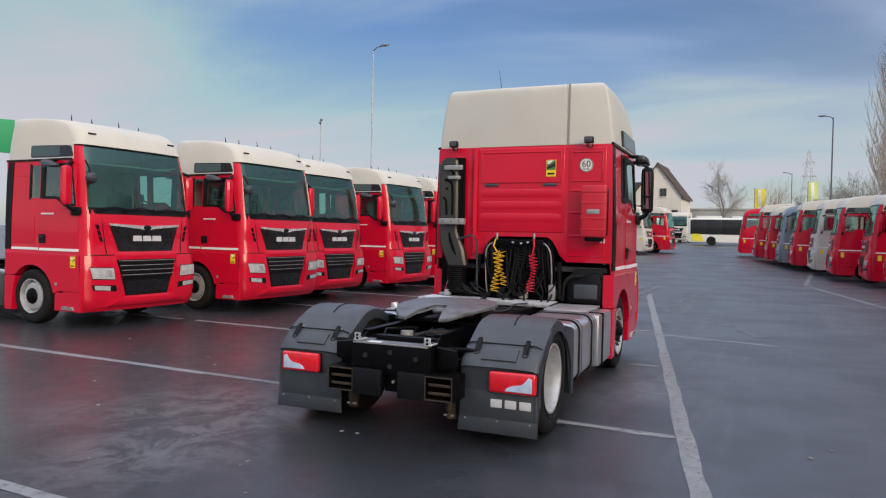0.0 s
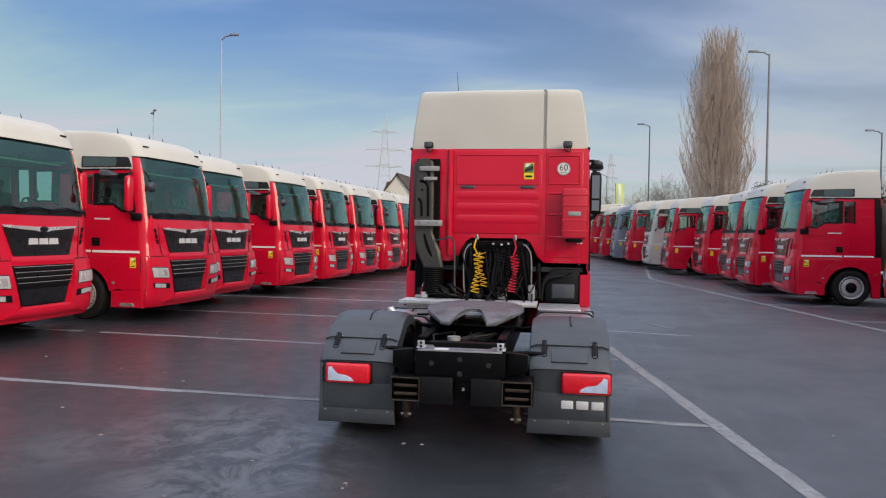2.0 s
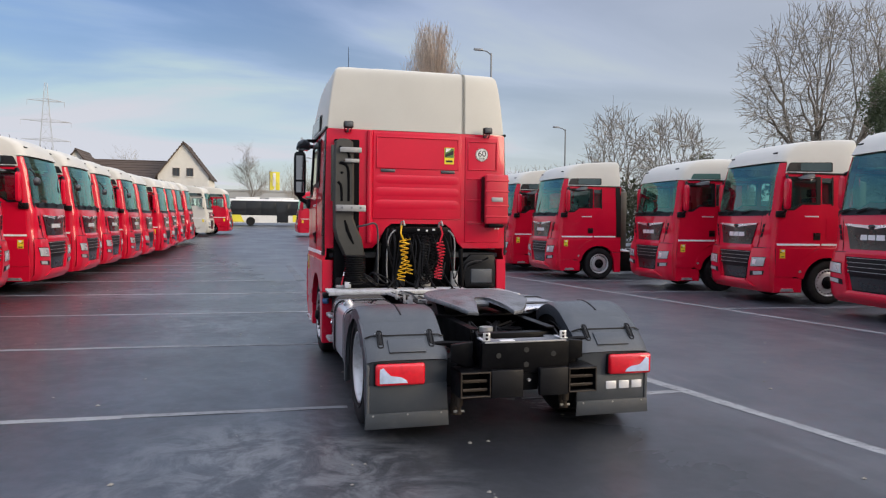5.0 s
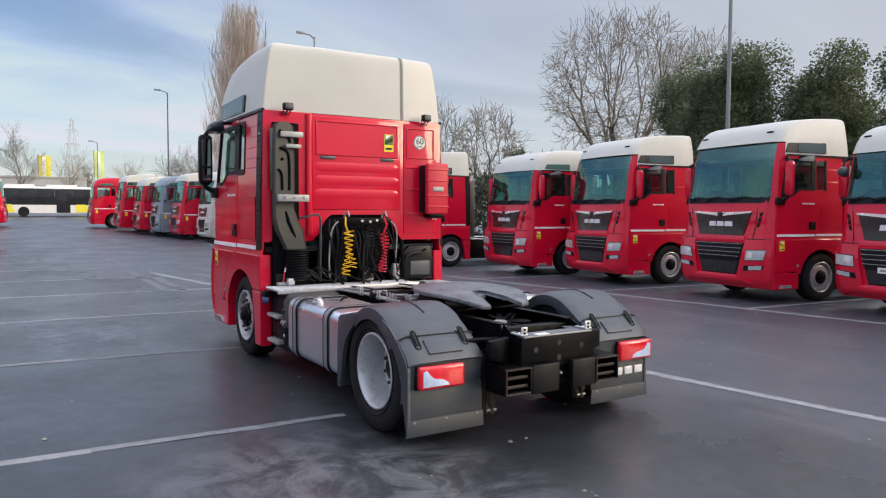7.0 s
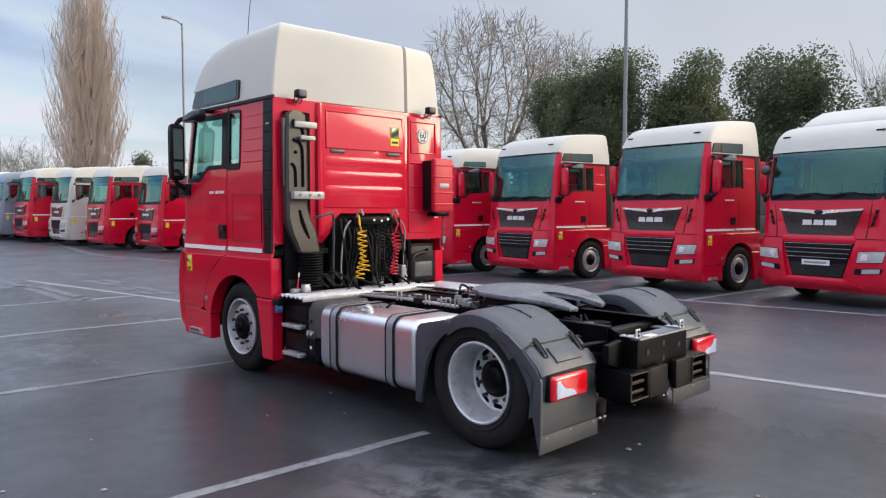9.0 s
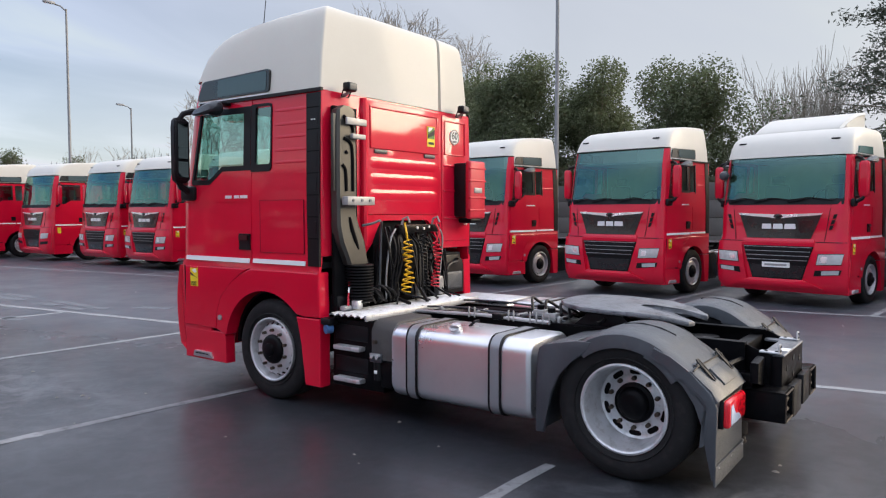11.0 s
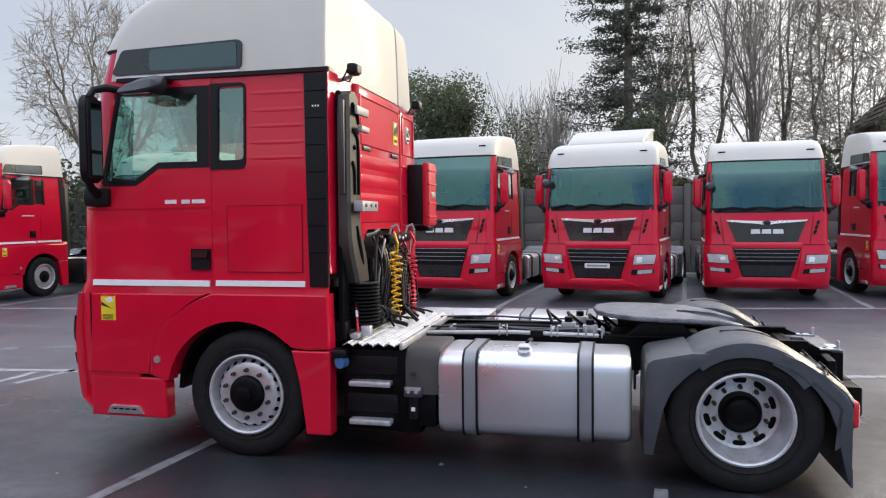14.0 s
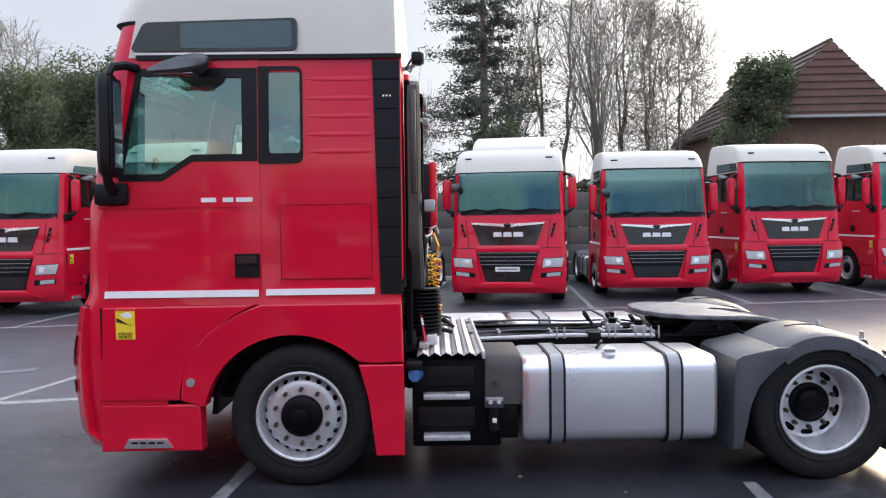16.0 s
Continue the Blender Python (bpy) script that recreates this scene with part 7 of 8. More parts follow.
FRAME_BROWN = mat("brown window frame", (0.10, 0.07, 0.05), 0.6)
GREY_CLAD = mat("grey flat roofed cladding", (0.34, 0.35, 0.35), 0.7, spread=0.08, scale=0.5, bump=0.01)
BUS_WHITE = mat("white bus paint", (0.74, 0.74, 0.72), 0.35, spread=0.05, coat=0.4, bump=0.0)
BUS_GLASS = mat("dark bus windows", (0.02, 0.022, 0.025), 0.1, spread=0.1, bump=0.0)
BANNER_Y = mat("yellow banner cloth", (0.75, 0.66, 0.06), 0.8, spread=0.1, scale=1)
BANNER_G = mat("pale green yellow banner cloth", (0.62, 0.74, 0.26), 0.8, spread=0.08, scale=1)
GREEN_BOARD = mat("green sign board", (0.02, 0.33, 0.13), 0.5)


def bars(segments, sides=3):
    """Many thin tapered bars joined into one mesh: rows of start, end, start radius, end radius."""
    verts, faces = [], []
    for p, q, r0, r1 in segments:
        d = q - p
        if d.length < 1e-5:
            continue
        u = d.orthogonal().normalized()
        v = d.cross(u).normalized()
        k = len(verts)
        for c, r in ((p, r0), (q, r1)):
            for i in range(sides):
                a = 2 * math.pi * i / sides
                verts.append(c + (u * math.cos(a) + v * math.sin(a)) * r)
        for i in range(sides):
            j = (i + 1) % sides
            faces.append((k + i, k + j, k + sides + j, k + sides + i))
    return verts, faces


def leaves(points, size, rnd, aspect=0.6):
    """Small bent leaves of two triangles each about the given points."""
    verts, faces = [], []
    for p in points:
        a = Vector((rnd.gauss(0, 1), rnd.gauss(0, 1), rnd.gauss(0, 0.7))).normalized()
        b = a.orthogonal().normalized()
        b.rotate(Matrix.Rotation(rnd.uniform(0, 6.28), 3, a))
        s = size * rnd.uniform(0.6, 1.3)
        c = a.cross(b) * s * 0.15
        k = len(verts)
        verts += [p - a * s, p + b * s * aspect + c, p + a * s, p - b * s * aspect + c]
        faces += [(k, k + 1, k + 2), (k, k + 2, k + 3)]
    return verts, faces


def raw(name, data, material, parent=None, label=""):
    me = bpy.data.meshes.new(name)
    me.from_pydata([tuple(v) for v in data[0]], [], data[1])
    me.materials.append(material)
    ob = new(name, me)
    if parent:
        ob.parent = parent
    return tagged(ob, label)


def grow(rnd, p, d, length, r, level, out, up, spread, thick):
    """A limb that wanders upward, forks, and ends in fine twigs."""
    n = 4 if level > 1 else 3
    step = length / n
    for i in range(n):
        d = (d + Vector((rnd.gauss(0, 0.12), rnd.gauss(0, 0.12), up))).normalized()
        q = p + d * step
        r1 = r * (0.86 if level else 0.7)
        out[0 if r > thick else 1].append((p.copy(), q.copy(), r, r1))
        p, r = q, r1
        if level and (i > 0 or level < 3):
            for _ in range(2 if level > 0 else 3):
                a = rnd.uniform(0, 6.28)
                side = d.orthogonal().normalized()
                side.rotate(Matrix.Rotation(a, 3, d))
                e = (d + side * rnd.uniform(0.5, 1.0) * spread).normalized()
                grow(rnd, p, e, length * rnd.uniform(0.5, 0.72), r * rnd.uniform(0.5, 0.65), level - 1, out, up, spread, thick)


def bare_tree(x, y, h, seed, spread=0.9, up=0.06, stems=1, levels=4, label="bare winter tree with a wide crown of fine twigs", twig=None, wide=1.0, least=0.011):
    rnd = random.Random(seed)
    t = thing("bare_tree", label, "tree")
    out = ([], [])
    for k in range(stems):
        lean = Vector((rnd.gauss(0, 0.12 * (stems > 1)), rnd.gauss(0, 0.12 * (stems > 1)), 1)).normalized()
        grow(rnd, Vector((rnd.gauss(0, 0.3 * (stems > 1)), rnd.gauss(0, 0.3 * (stems > 1)), 0)), lean, h * 0.55, h * 0.017 / math.sqrt(stems) + 0.01, levels, out, up, spread, h * 0.0035)
    for lst in out:
        for i, (p, q, a, b) in enumerate(lst):
            lst[i] = (p, q, max(a, least), max(b, least * 0.75))
    top = max(q.z for lst in out for _, q, _, _ in lst)
    raw("trunk", bars(out[0], 5), BARK, t, "grey brown trunk and limbs")
    raw("crown", bars(out[1], 3), twig or TWIG, t, "fine bare twigs")
    t.matrix_basis = pose(x, y, rise(y) - 0.05, 0, 0, seed * 47 % 360) @ Matrix.Diagonal((wide * h / top, wide * h / top, h / top, 1))
    return t


def fork(rnd, p, pts, r, out, thick):
    """Limbs that part again and again until each twig reaches its own end in the crown."""
    if len(pts) <= 2:
        for e in pts:
            m = p.lerp(e, 0.5) + Vector((rnd.gauss(0, 0.07), rnd.gauss(0, 0.07), 0.05))
            out[1].append((p, m, 0.02, 0.017))
            out[1].append((m, e, 0.017, 0.012))
            for _ in range(3):
                s = m.lerp(e, rnd.random())
                d = (e - p).normalized() + Vector((rnd.gauss(0, 0.6), rnd.gauss(0, 0.6), rnd.gauss(0.15, 0.45)))
                out[1].append((s, s + d * rnd.uniform(0.25, 0.5), 0.013, 0.009))
        return
    c = sum(pts, Vector()) / len(pts)
    q = p.lerp(c, rnd.uniform(0.30, 0.46))
    m = p.lerp(q, 0.5) + Vector((rnd.gauss(0, 0.05), rnd.gauss(0, 0.05), -0.03)) * (q - p).length
    for a, b, r0, r1 in ((p, m, r, r * 0.92), (m, q, r * 0.92, r * 0.84)):
        out[0 if r > thick else 1].append((a, b, r0, r1))
    s0 = rnd.choice(pts)
    s1 = max(rnd.sample(pts, min(6, len(pts))), key=lambda v: (v - s0).length)
    near = [v for v in pts if (v - s0).length <= (v - s1).length]
    far = [v for v in pts if (v - s0).length > (v - s1).length]
    for part_pts in (near, far):
        if part_pts:
            fork(rnd, q, part_pts, max(0.02, r * 0.95 * (len(part_pts) / len(pts)) ** 0.45), out, thick)


def domed_tree(x, y, h, w, low, stems, ends, seed, girth=0.015, label="broad bare winter tree with a rounded crown of fine twigs"):
    """A broad rounded crown of limbs that rise from a short trunk."""
    rnd = random.Random(seed)
    t = thing("bare_tree", label, "tree")
    out = ([], [])
    mid, half = (h + low) / 2, (h - low) / 2
    groups = [[] for _ in range(stems)]
    for k in range(ends):
        d = Vector((rnd.gauss(0, 1), rnd.gauss(0, 1), rnd.gauss(0, 1))).normalized() * rnd.uniform(0.25, 1.0) ** 0.45
        bump = 1 + 0.10 * math.sin(5 * math.atan2(d.y, d.x) + seed) * math.cos(4 * d.z + seed)
        e = Vector((d.x * w * bump, d.y * w * bump, mid + d.z * half * bump))
        groups[int((math.atan2(d.y, d.x) + math.pi) / (2 * math.pi) * stems) % stems].append(e)
    for k, g in enumerate(groups):
        a = (k + 0.5) / stems * 2 * math.pi - math.pi
        foot = Vector((math.cos(a) * 0.02 * h, math.sin(a) * 0.02 * h, 0))
        knee = Vector((math.cos(a) * w * 0.16, math.sin(a) * w * 0.16, low * 0.8))
        r = girth * h
        out[0].append((foot, knee, r, r * 0.8))
        fork(rnd, knee, g, r * 0.75, out, 0.05)
    raw("trunk", bars(out[0], 6), BARK, t, "grey brown trunk and limbs")
    raw("crown", bars(out[1], 3), TWIG, t, "fine bare twigs")
    t.matrix_basis = pose(x, y, rise(y) - 0.05)
    return t


def poplar(x, y, h, w, seed):
    rnd = random.Random(seed)
    t = thing("poplar_tree", "tall slim bare poplar with upright straw coloured twigs", "tree")
    thick, thin = [], []
    p = Vector((0, 0, 0))
    for i in range(12):
        q = Vector((rnd.gauss(0, 0.06), rnd.gauss(0, 0.06), h * 0.9 * (i + 1) / 12))
        thick.append((p, q, 0.34 * (1 - i / 13), 0.34 * (1 - (i + 1) / 13)))
        p = q
    for k in range(540):
        z0 = h * (0.04 + 0.76 * rnd.random())
        a = rnd.uniform(0, 6.28)
        reach = w * (1.0 - 0.66 * (z0 / h / 0.8) ** 3.0) * (0.78 + 0.22 * min(1, z0 / h / 0.25)) * rnd.uniform(0.4, 1.0)
        ln = min(h * rnd.uniform(0.16, 0.30), h * 0.97 - z0)
        p = Vector((0, 0, z0))
        prev, r = p, 0.035
        for i in range(7):
            f = (i + 1) / 7
            q = Vector((math.cos(a) * reach * f ** 0.55, math.sin(a) * reach * f ** 0.55, z0 + ln * f ** 1.15)) + Vector((rnd.gauss(0, 0.05), rnd.gauss(0, 0.05), 0))
            thin.append((prev, q, max(0.010, r), max(0.010, r * 0.8)))
            for _ in range(3):
                b = rnd.uniform(0, 6.28)
                e = q + Vector((math.cos(b) * rnd.uniform(0.1, 0.5), math.sin(b) * rnd.uniform(0.1, 0.5), rnd.uniform(0.5, 1.2)))
                thin.append((q, e, 0.012, 0.008))
            prev, r = q, r * 0.8
    raw("trunk", bars(thick, 8), BARK, t)
    raw("crown", bars(thin, 3), POPLAR, t, "dense upright straw coloured twigs")
    t.matrix_basis = pose(x, y, rise(y) - 0.05)


def evergreen(x, y, h, w, seed, count=84000, label="dense dark evergreen tree with an uneven crown"):
    rnd = random.Random(seed)
    t = thing("evergreen_tree", label, "tree")
    lobes = []
    for k in range(64):
        f = rnd.uniform(0.06, 0.95)
        r = w * (1 - 0.55 * f) * rnd.uniform(0.4, 0.95)
        a = rnd.uniform(0, 6.28)
        lobes.append((Vector((math.cos(a) * r * 0.8, math.sin(a) * r * 0.8, h * f)), w * rnd.uniform(0.17, 0.33)))
    pts = []
    for k in range(count):
        c, r = rnd.choice(lobes)
        d = Vector((rnd.gauss(0, 1), rnd.gauss(0, 1), rnd.gauss(0, 1))).normalized()
        pts.append(c + d * r * rnd.uniform(0.3, 1.0) ** 0.6 * rnd.uniform(0.9, 1.15))
    limbs = [(Vector((0, 0, 0)), Vector((0, 0, h * 0.8)), h * 0.02, h * 0.006)]
    for c, r in lobes:
        limbs.append((Vector((0, 0, c.z * 0.6)), c, 0.06, 0.02))
    raw("trunk", bars(limbs, 6), BARK, t)
    raw("crown", leaves(pts, 0.072, rnd), LEAF, t, "dark green leaves")
    t.matrix_basis = pose(x, y, rise(y) - 0.05)


def conifer(x, y, h, w, seed):
    rnd = random.Random(seed)
    t = thing("conifer_tree", "tall ragged dark conifer with open whorls", "tree")
    limbs = [(Vector((0, 0, 0)), Vector((0.15, 0, h * 0.5)), h * 0.018, h * 0.012), (Vector((0.15, 0, h * 0.5)), Vector((0, 0.1, h)), h * 0.012, 0.03)]
    pts = []
    for k in range(150):
        f = 0.10 + 0.89 * (k + rnd.random()) / 150
        a = k * 2.4 + rnd.uniform(-0.4, 0.4)
        ln = w * (1.05 - f) ** 0.5 * rnd.uniform(0.3, 1.25)
        p = Vector((0.05, 0.05, h * f))
        e = p + Vector((math.cos(a) * ln, math.sin(a) * ln, rnd.uniform(-0.25, 0.30) * ln))
        limbs.append((p, e, 0.05 * (1.2 - f), 0.012))
        for i in range(230):
            g = rnd.uniform(0.25, 1.05)
            pts.append(p.lerp(e, g) + Vector((rnd.gauss(0, 0.28), rnd.gauss(0, 0.28), rnd.gauss(-0.12, 0.2))) * (0.5 + 0.5 * g) * (ln / w + 0.3))
    raw("trunk", bars(limbs, 5), BARK, t)
    raw("crown", leaves(pts, 0.12, rnd, 0.30), NEEDLE, t, "dark green needles")
    t.matrix_basis = pose(x, y, 0)


def hedge(name, x0, x1, y0, y1, h, seed, count, label, material=None, twigs=800):
    rnd = random.Random(seed)
    pts = []
    for k in range(count):
        y = rnd.uniform(y0, y1)
        top = h * (0.72 + 0.28 * noise.noise(Vector((y * 0.22, seed, 0))) + 0.16 * noise.noise(Vector((y * 0.9, seed, 3))))
        z = top * rnd.random() ** 0.55
        pts.append(Vector((rnd.uniform(x0, x1) + rnd.gauss(0, 0.15), y, rise(y) + z)))
    v, f = leaves(pts, 0.13, rnd)
    segs = []
    for k in range(twigs):
        p = rnd.choice(pts)
        segs.append((p, p + Vector((rnd.gauss(0, 0.3), rnd.gauss(0, 0.4), rnd.uniform(0.3, 1.1))), 0.012, 0.005))
    v2, f2 = bars(segs, 3)
    k = len(v)
    ob = raw(name, (v + v2, f + [tuple(i + k for i in q) for q in f2]), material or IVY, None, label)
    tagged(ob, category="hedge", kind="stuff")


def lamp_post(x, y, h, turn, label="tall grey street lamp with a flat head", arms=1, slim=1.0):
    t = thing("street_lamp", label, "street lamp")
    part("pole", tubed([(0, 0, 0), (0, 0, 1.2), (0, 0, 1.25), (0, 0, h)], [0.10 * slim, 0.10 * slim, 0.075 * slim, 0.045 * slim], 10), PALE_POLE if slim < 1 else GALV, t)
    part("base_plate", boxed(-0.22, 0.22, -0.22, 0.22, 0, 0.03, 0.005), GALV, t)
    for k in range(arms):
        s = 1 if k == 0 else -1
        part("arm", tubed([(0, 0, h - 0.1), (s * 0.25, 0, h + 0.08), (s * 0.7, 0, h + 0.14)], 0.035, 8), GALV, t)
        bm = bmesh.new()
        rings = [[(s * xx, yy * g, h + 0.14 + zz) for yy, zz in ((-0.16, -0.03), (-0.13, 0.05), (0, 0.09), (0.13, 0.05), (0.16, -0.03))] for xx, g in ((0.50, 0.35), (0.60, 0.7), (0.88, 0.75), (1.02, 0.4))]
        loft(bm, rings)
        head = part("lamp_head", bm, GALV, t)
        part("lens", boxed(min(s * 0.62, s * 0.92), max(s * 0.62, s * 0.92), -0.08, 0.08, h + 0.095, h + 0.112, 0.005), PAPER, head)
    t.matrix_basis = pose(x, y, rise(y), 0, 0, turn)


def house(name, label, w, d, eave, apex, walls, roof, windows, over=0.35, chimney=None):
    """A gabled house in its own space: gable in the plane y = 0, depth to +y, middle at x = 0."""
    t = thing(name, label, "house")
    part("gable_wall", prismed([(-w, 0), (w, 0), (w, eave), (0, apex - 0.15), (-w, eave)], 0, 0.3, 0, "y"), walls, t)
    part("side_wall", boxed(-w, -w + 0.3, 0.3, d - 0.3, 0, eave), walls, t)
    part("side_wall", boxed(w - 0.3, w, 0.3, d - 0.3, 0, eave), walls, t)
    part("gable_wall", prismed([(-w, 0), (w, 0), (w, eave), (0, apex - 0.15), (-w, eave)], d - 0.3, d, 0, "y"), walls, t)
    k = (apex - eave) / w
    for s in (-1, 1):
        e = w + over
        slope = part("roof_slope", prismed([(0, apex + 0.02), (s * e, apex - k * e + 0.02), (s * e, apex - k * e - 0.18), (0, apex - 0.18)][::s], -over, d + over, 0.01, "y"), roof, t, "tiled roof slope")
        n = int(math.hypot(e, k * e) / 0.55)
        for i in range(n):
            f = (i + 0.5) / n
            part("tile_course", boxed(-0.01, 0.30, -over - 0.01, d + over + 0.01, 0.0, 0.05, 0, 2, Matrix.Translation((s * e * f, 0, apex - k * e * f + 0.02)) @ Matrix.Rotation(math.atan(k) * s, 4, "Y") @ Matrix.Translation((-0.15, 0, 0))), roof, slope)
    part("ridge", tubed([(0, -over, apex + 0.03), (0, d + over, apex + 0.03)], 0.12, 8), roof, t)
    for x, z, ww, hh in windows:
        win = part("window", boxed(x - ww / 2, x + ww / 2, -0.03, 0.02, z, z + hh), WINDOW_DARK, t, "dark glazed window")
        for c in ((x - ww / 2 - 0.08, x - ww / 2, z, z + hh), (x + ww / 2, x + ww / 2 + 0.08, z, z + hh), (x - ww / 2 - 0.08, x + ww / 2 + 0.08, z + hh, z + hh + 0.08), (x - 0.03, x + 0.03, z, z + hh)):
            part("frame", boxed(c[0], c[1], -0.08, 0.0, c[2], c[3]), FRAME_BROWN, win)
        part("sill", boxed(x - ww / 2 - 0.12, x + ww / 2 + 0.12, -0.16, 0.0, z - 0.08, z), RENDER_WALL, win)
    if chimney:
        part("chimney", boxed(chimney[0] - 0.4, chimney[0] + 0.4, chimney[1] - 0.4, chimney[1] + 0.4, apex - 1.6, chimney[2], 0.03), BRICK_DIM, t)
        part("chimney_cap", boxed(chimney[0] - 0.48, chimney[0] + 0.48, chimney[1] - 0.48, chimney[1] + 0.48, chimney[2], chimney[2] + 0.12, 0.02), CONCRETE, t)
    return t


# concrete panel wall behind the row across the aisle
WX = 13.25
wall = tagged(new("wall_east"), "grey stained concrete panel wall behind the parked trucks", "wall", "", "structure")
post_me, panel_me = None, None
for k in range(17):
    y = -12 + 2.5 * k
    for nm, args in (("wall_post", (WX - 0.10, WX + 0.10, -0.09, 0.09, 0, 2.78, 0.01)),):
        if post_me is None:
            ob = part(nm, boxed(*args), CONCRETE, wall)
            post_me = ob.data
        else:
            ob = new(nm, post_me)
            ob.parent = wall
        ob.location = (0, y, rise(y))
    if k == 16:
        break
    for j in range(5):
        z = 0.02 + j * 0.54
        if panel_me is None:
            ob = part("wall_panel", boxed(WX - 0.03, WX + 0.03, 0.10, 2.40, 0.0, 0.53, 0.012), CONCRETE, wall)
            panel_me = ob.data
        else:
            ob = new("wall_panel", panel_me)
            ob.parent = wall
        ob.location = (0, y, z)
KERB = mat("pale mossy kerb", (0.30, 0.33, 0.27), 0.85, spread=0.2, scale=2, bump=0.03)
tagged(part("kerb", boxed(WX - 0.45, WX - 0.12, -12, 28, 0, 0.14, 0.02), KERB, None, "pale mossy concrete kerb along the wall"), category="kerb", kind="structure")

hedge("ivy_hedge", WX + 0.2, WX + 2.2, -3.5, 24, 4.4, 3, 26000, "dark ivy and bramble hedge growing over the wall")
hedge("bramble_hedge", 11.5, 16, 26, 62, 5.0, 5, 16000, "tangled dark bramble hedge beyond the row", None, 2600)
hedge("far_hedge", -60, -22, 120, 126, 6, 7, 3000, "far bare scrub behind the buildings", TWIG, 800)

evergreen(22.5, 24.5, 9.2, 4.3, 11)
evergreen(26.0, 29.5, 9.6, 4.3, 12)
evergreen(25.0, 16.4, 8.5, 4.2, 13)
evergreen(26.0, 21.4, 9.5, 4.0, 19)
evergreen(24.0, 12.6, 6.6, 2.6, 14, 5000)
evergreen(10.0, 55, 5.6, 1.6, 15, 3000, "small dark evergreen bush beside the poplar")
evergreen(12.5, 52, 5.2, 1.8, 16, 3000, "small dark evergreen bush beside the poplar")
evergreen(0.7, 143, 8.6, 2.4, 17, 3000, "small far evergreen by the banners")
evergreen(21.9, -3.8, 8.9, 2.6, 28, 36000, "ivy clad tree stump against the brown house")
conifer(29.3, 7.6, 18.5, 4.6, 21)
evergreen(26.6, 7.4, 7.0, 2.8, 20, 24000, "dense dark ivy clad bush under the conifer")
domed_tree(30.0, 40.2, 16.6, 5.8, 5.0, 5, 1700, 31)
domed_tree(14.8, 40.0, 8.6, 2.1, 2.0, 3, 420, 32)
domed_tree(19.0, 40.5, 8.9, 2.4, 2.2, 3, 460, 33)
evergreen(21.5, 41.0, 6.4, 1.7, 18, 4000, "small dark evergreen among bare trees")
bare_tree(12.0, 46.0, 5.6, 34, 1.0, 0.04, 3, 3)
bare_tree(28.0, 11.8, 10.2, 35, 0.4, 0.16, 6, 3, "upright bare shrub of many thin stems")
domed_tree(33.0, 3.4, 22, 3.1999999999999997, 5.0, 2, 700, 36, 0.0085, "tall slender bare tree with fine upright twigs")
domed_tree(33.5, 0.2, 20.5, 3.1, 4.5, 2, 700, 37, 0.0085, "tall slender bare tree with fine upright twigs")
domed_tree(32.0, -2.6, 17, 2.6, 3.0, 2, 700, 38, 0.0085, "tall slender bare tree with fine upright twigs")
bare_tree(31.0, 1.6, 19, 47, 0.62, 0.10, 2, 3, "tall slender bare tree", wide=0.8, least=0.008)
domed_tree(34.0, -1.4, 18.5, 2.9, 3.5, 2, 700, 48, 0.0085, "tall slender bare tree with fine upright twigs")
bare_tree(36.0, 5.6, 20, 39, 0.62, 0.10, 2, 3, "tall slender bare tree", wide=0.8, least=0.008)
domed_tree(34.5, -4.2, 15.5, 2.6, 2.5, 2, 700, 40, 0.0085, "tall slender bare tree with fine upright twigs")
bare_tree(-9.6, 104, 11.5, 41, 0.9, 0.06, 1, 4)
bare_tree(-3.4, 112, 9.5, 42, 0.9, 0.06, 2, 3)
bare_tree(4.0, 108, 8.0, 43, 0.9, 0.06, 2, 3)
domed_tree(36.4, 38.2, 15.4, 3.6, 6.0, 3, 700, 44)
bare_tree(-30.0, 130, 13.0, 45, 0.9, 0.06, 2, 3)
bare_tree(4.4, 66.0, 7.5, 46, 1.0, 0.05, 5, 3, "dense bare brown thicket beside the lamp")
poplar(7.0, 57.5, 16.9, 3.1, 51)

lamp_post(-22.55, 36.2, 12.5, 0, slim=0.7)
lamp_post(6.6, 39.0, 11.2, 180)
lamp_post(2.4, 62.4, 10.6, 180)
lamp_post(11.8, 15.86, 12.5, 180)
lamp_post(-0.5, 98, 8.6, 180)
lamp_post(9.0, 60, 7.4, 180)
lamp_post(16.5, 52, 8.6, 180)
lamp_post(-33.7, 46.5, 10, 130, arms=2, slim=0.6)

# far end
h = house("white_house", "white rendered house with a steep dark brown roof", 3.5, 10, 6.9, 11.5, RENDER_WALL, ROOF_BROWN, ((-2.0, 3.2, 1.0, 1.4), (0.9, 3.2, 1.4, 1.3), (2.6, 3.2, 0.7, 1.3), (-1.0, 6.6, 0.8, 1.1), (0.9, 6.6, 0.8, 1.1), (1.8, 0.9, 1.2, 1.3)))
h.matrix_basis = pose(-18.6, 110, rise(110))
h = house("long_house", "long low house with a dark brown roof", 4.5, 15, 4.8, 8.9, RENDER_WALL, ROOF_BROWN, ((-1.5, 2.6, 1.0, 1.3), (1.5, 2.6, 1.0, 1.3)))
h.matrix_basis = pose(-20.5, 114, rise(110), 0, 0, 90)
h = house("cream_house", "small cream gabled house with a brown roof", 2.6, 7, 6.6, 9.9, RENDER_WALL, ROOF_BROWN, ((-0.8, 4.2, 0.8, 1.2), (0.8, 4.2, 0.8, 1.2)))
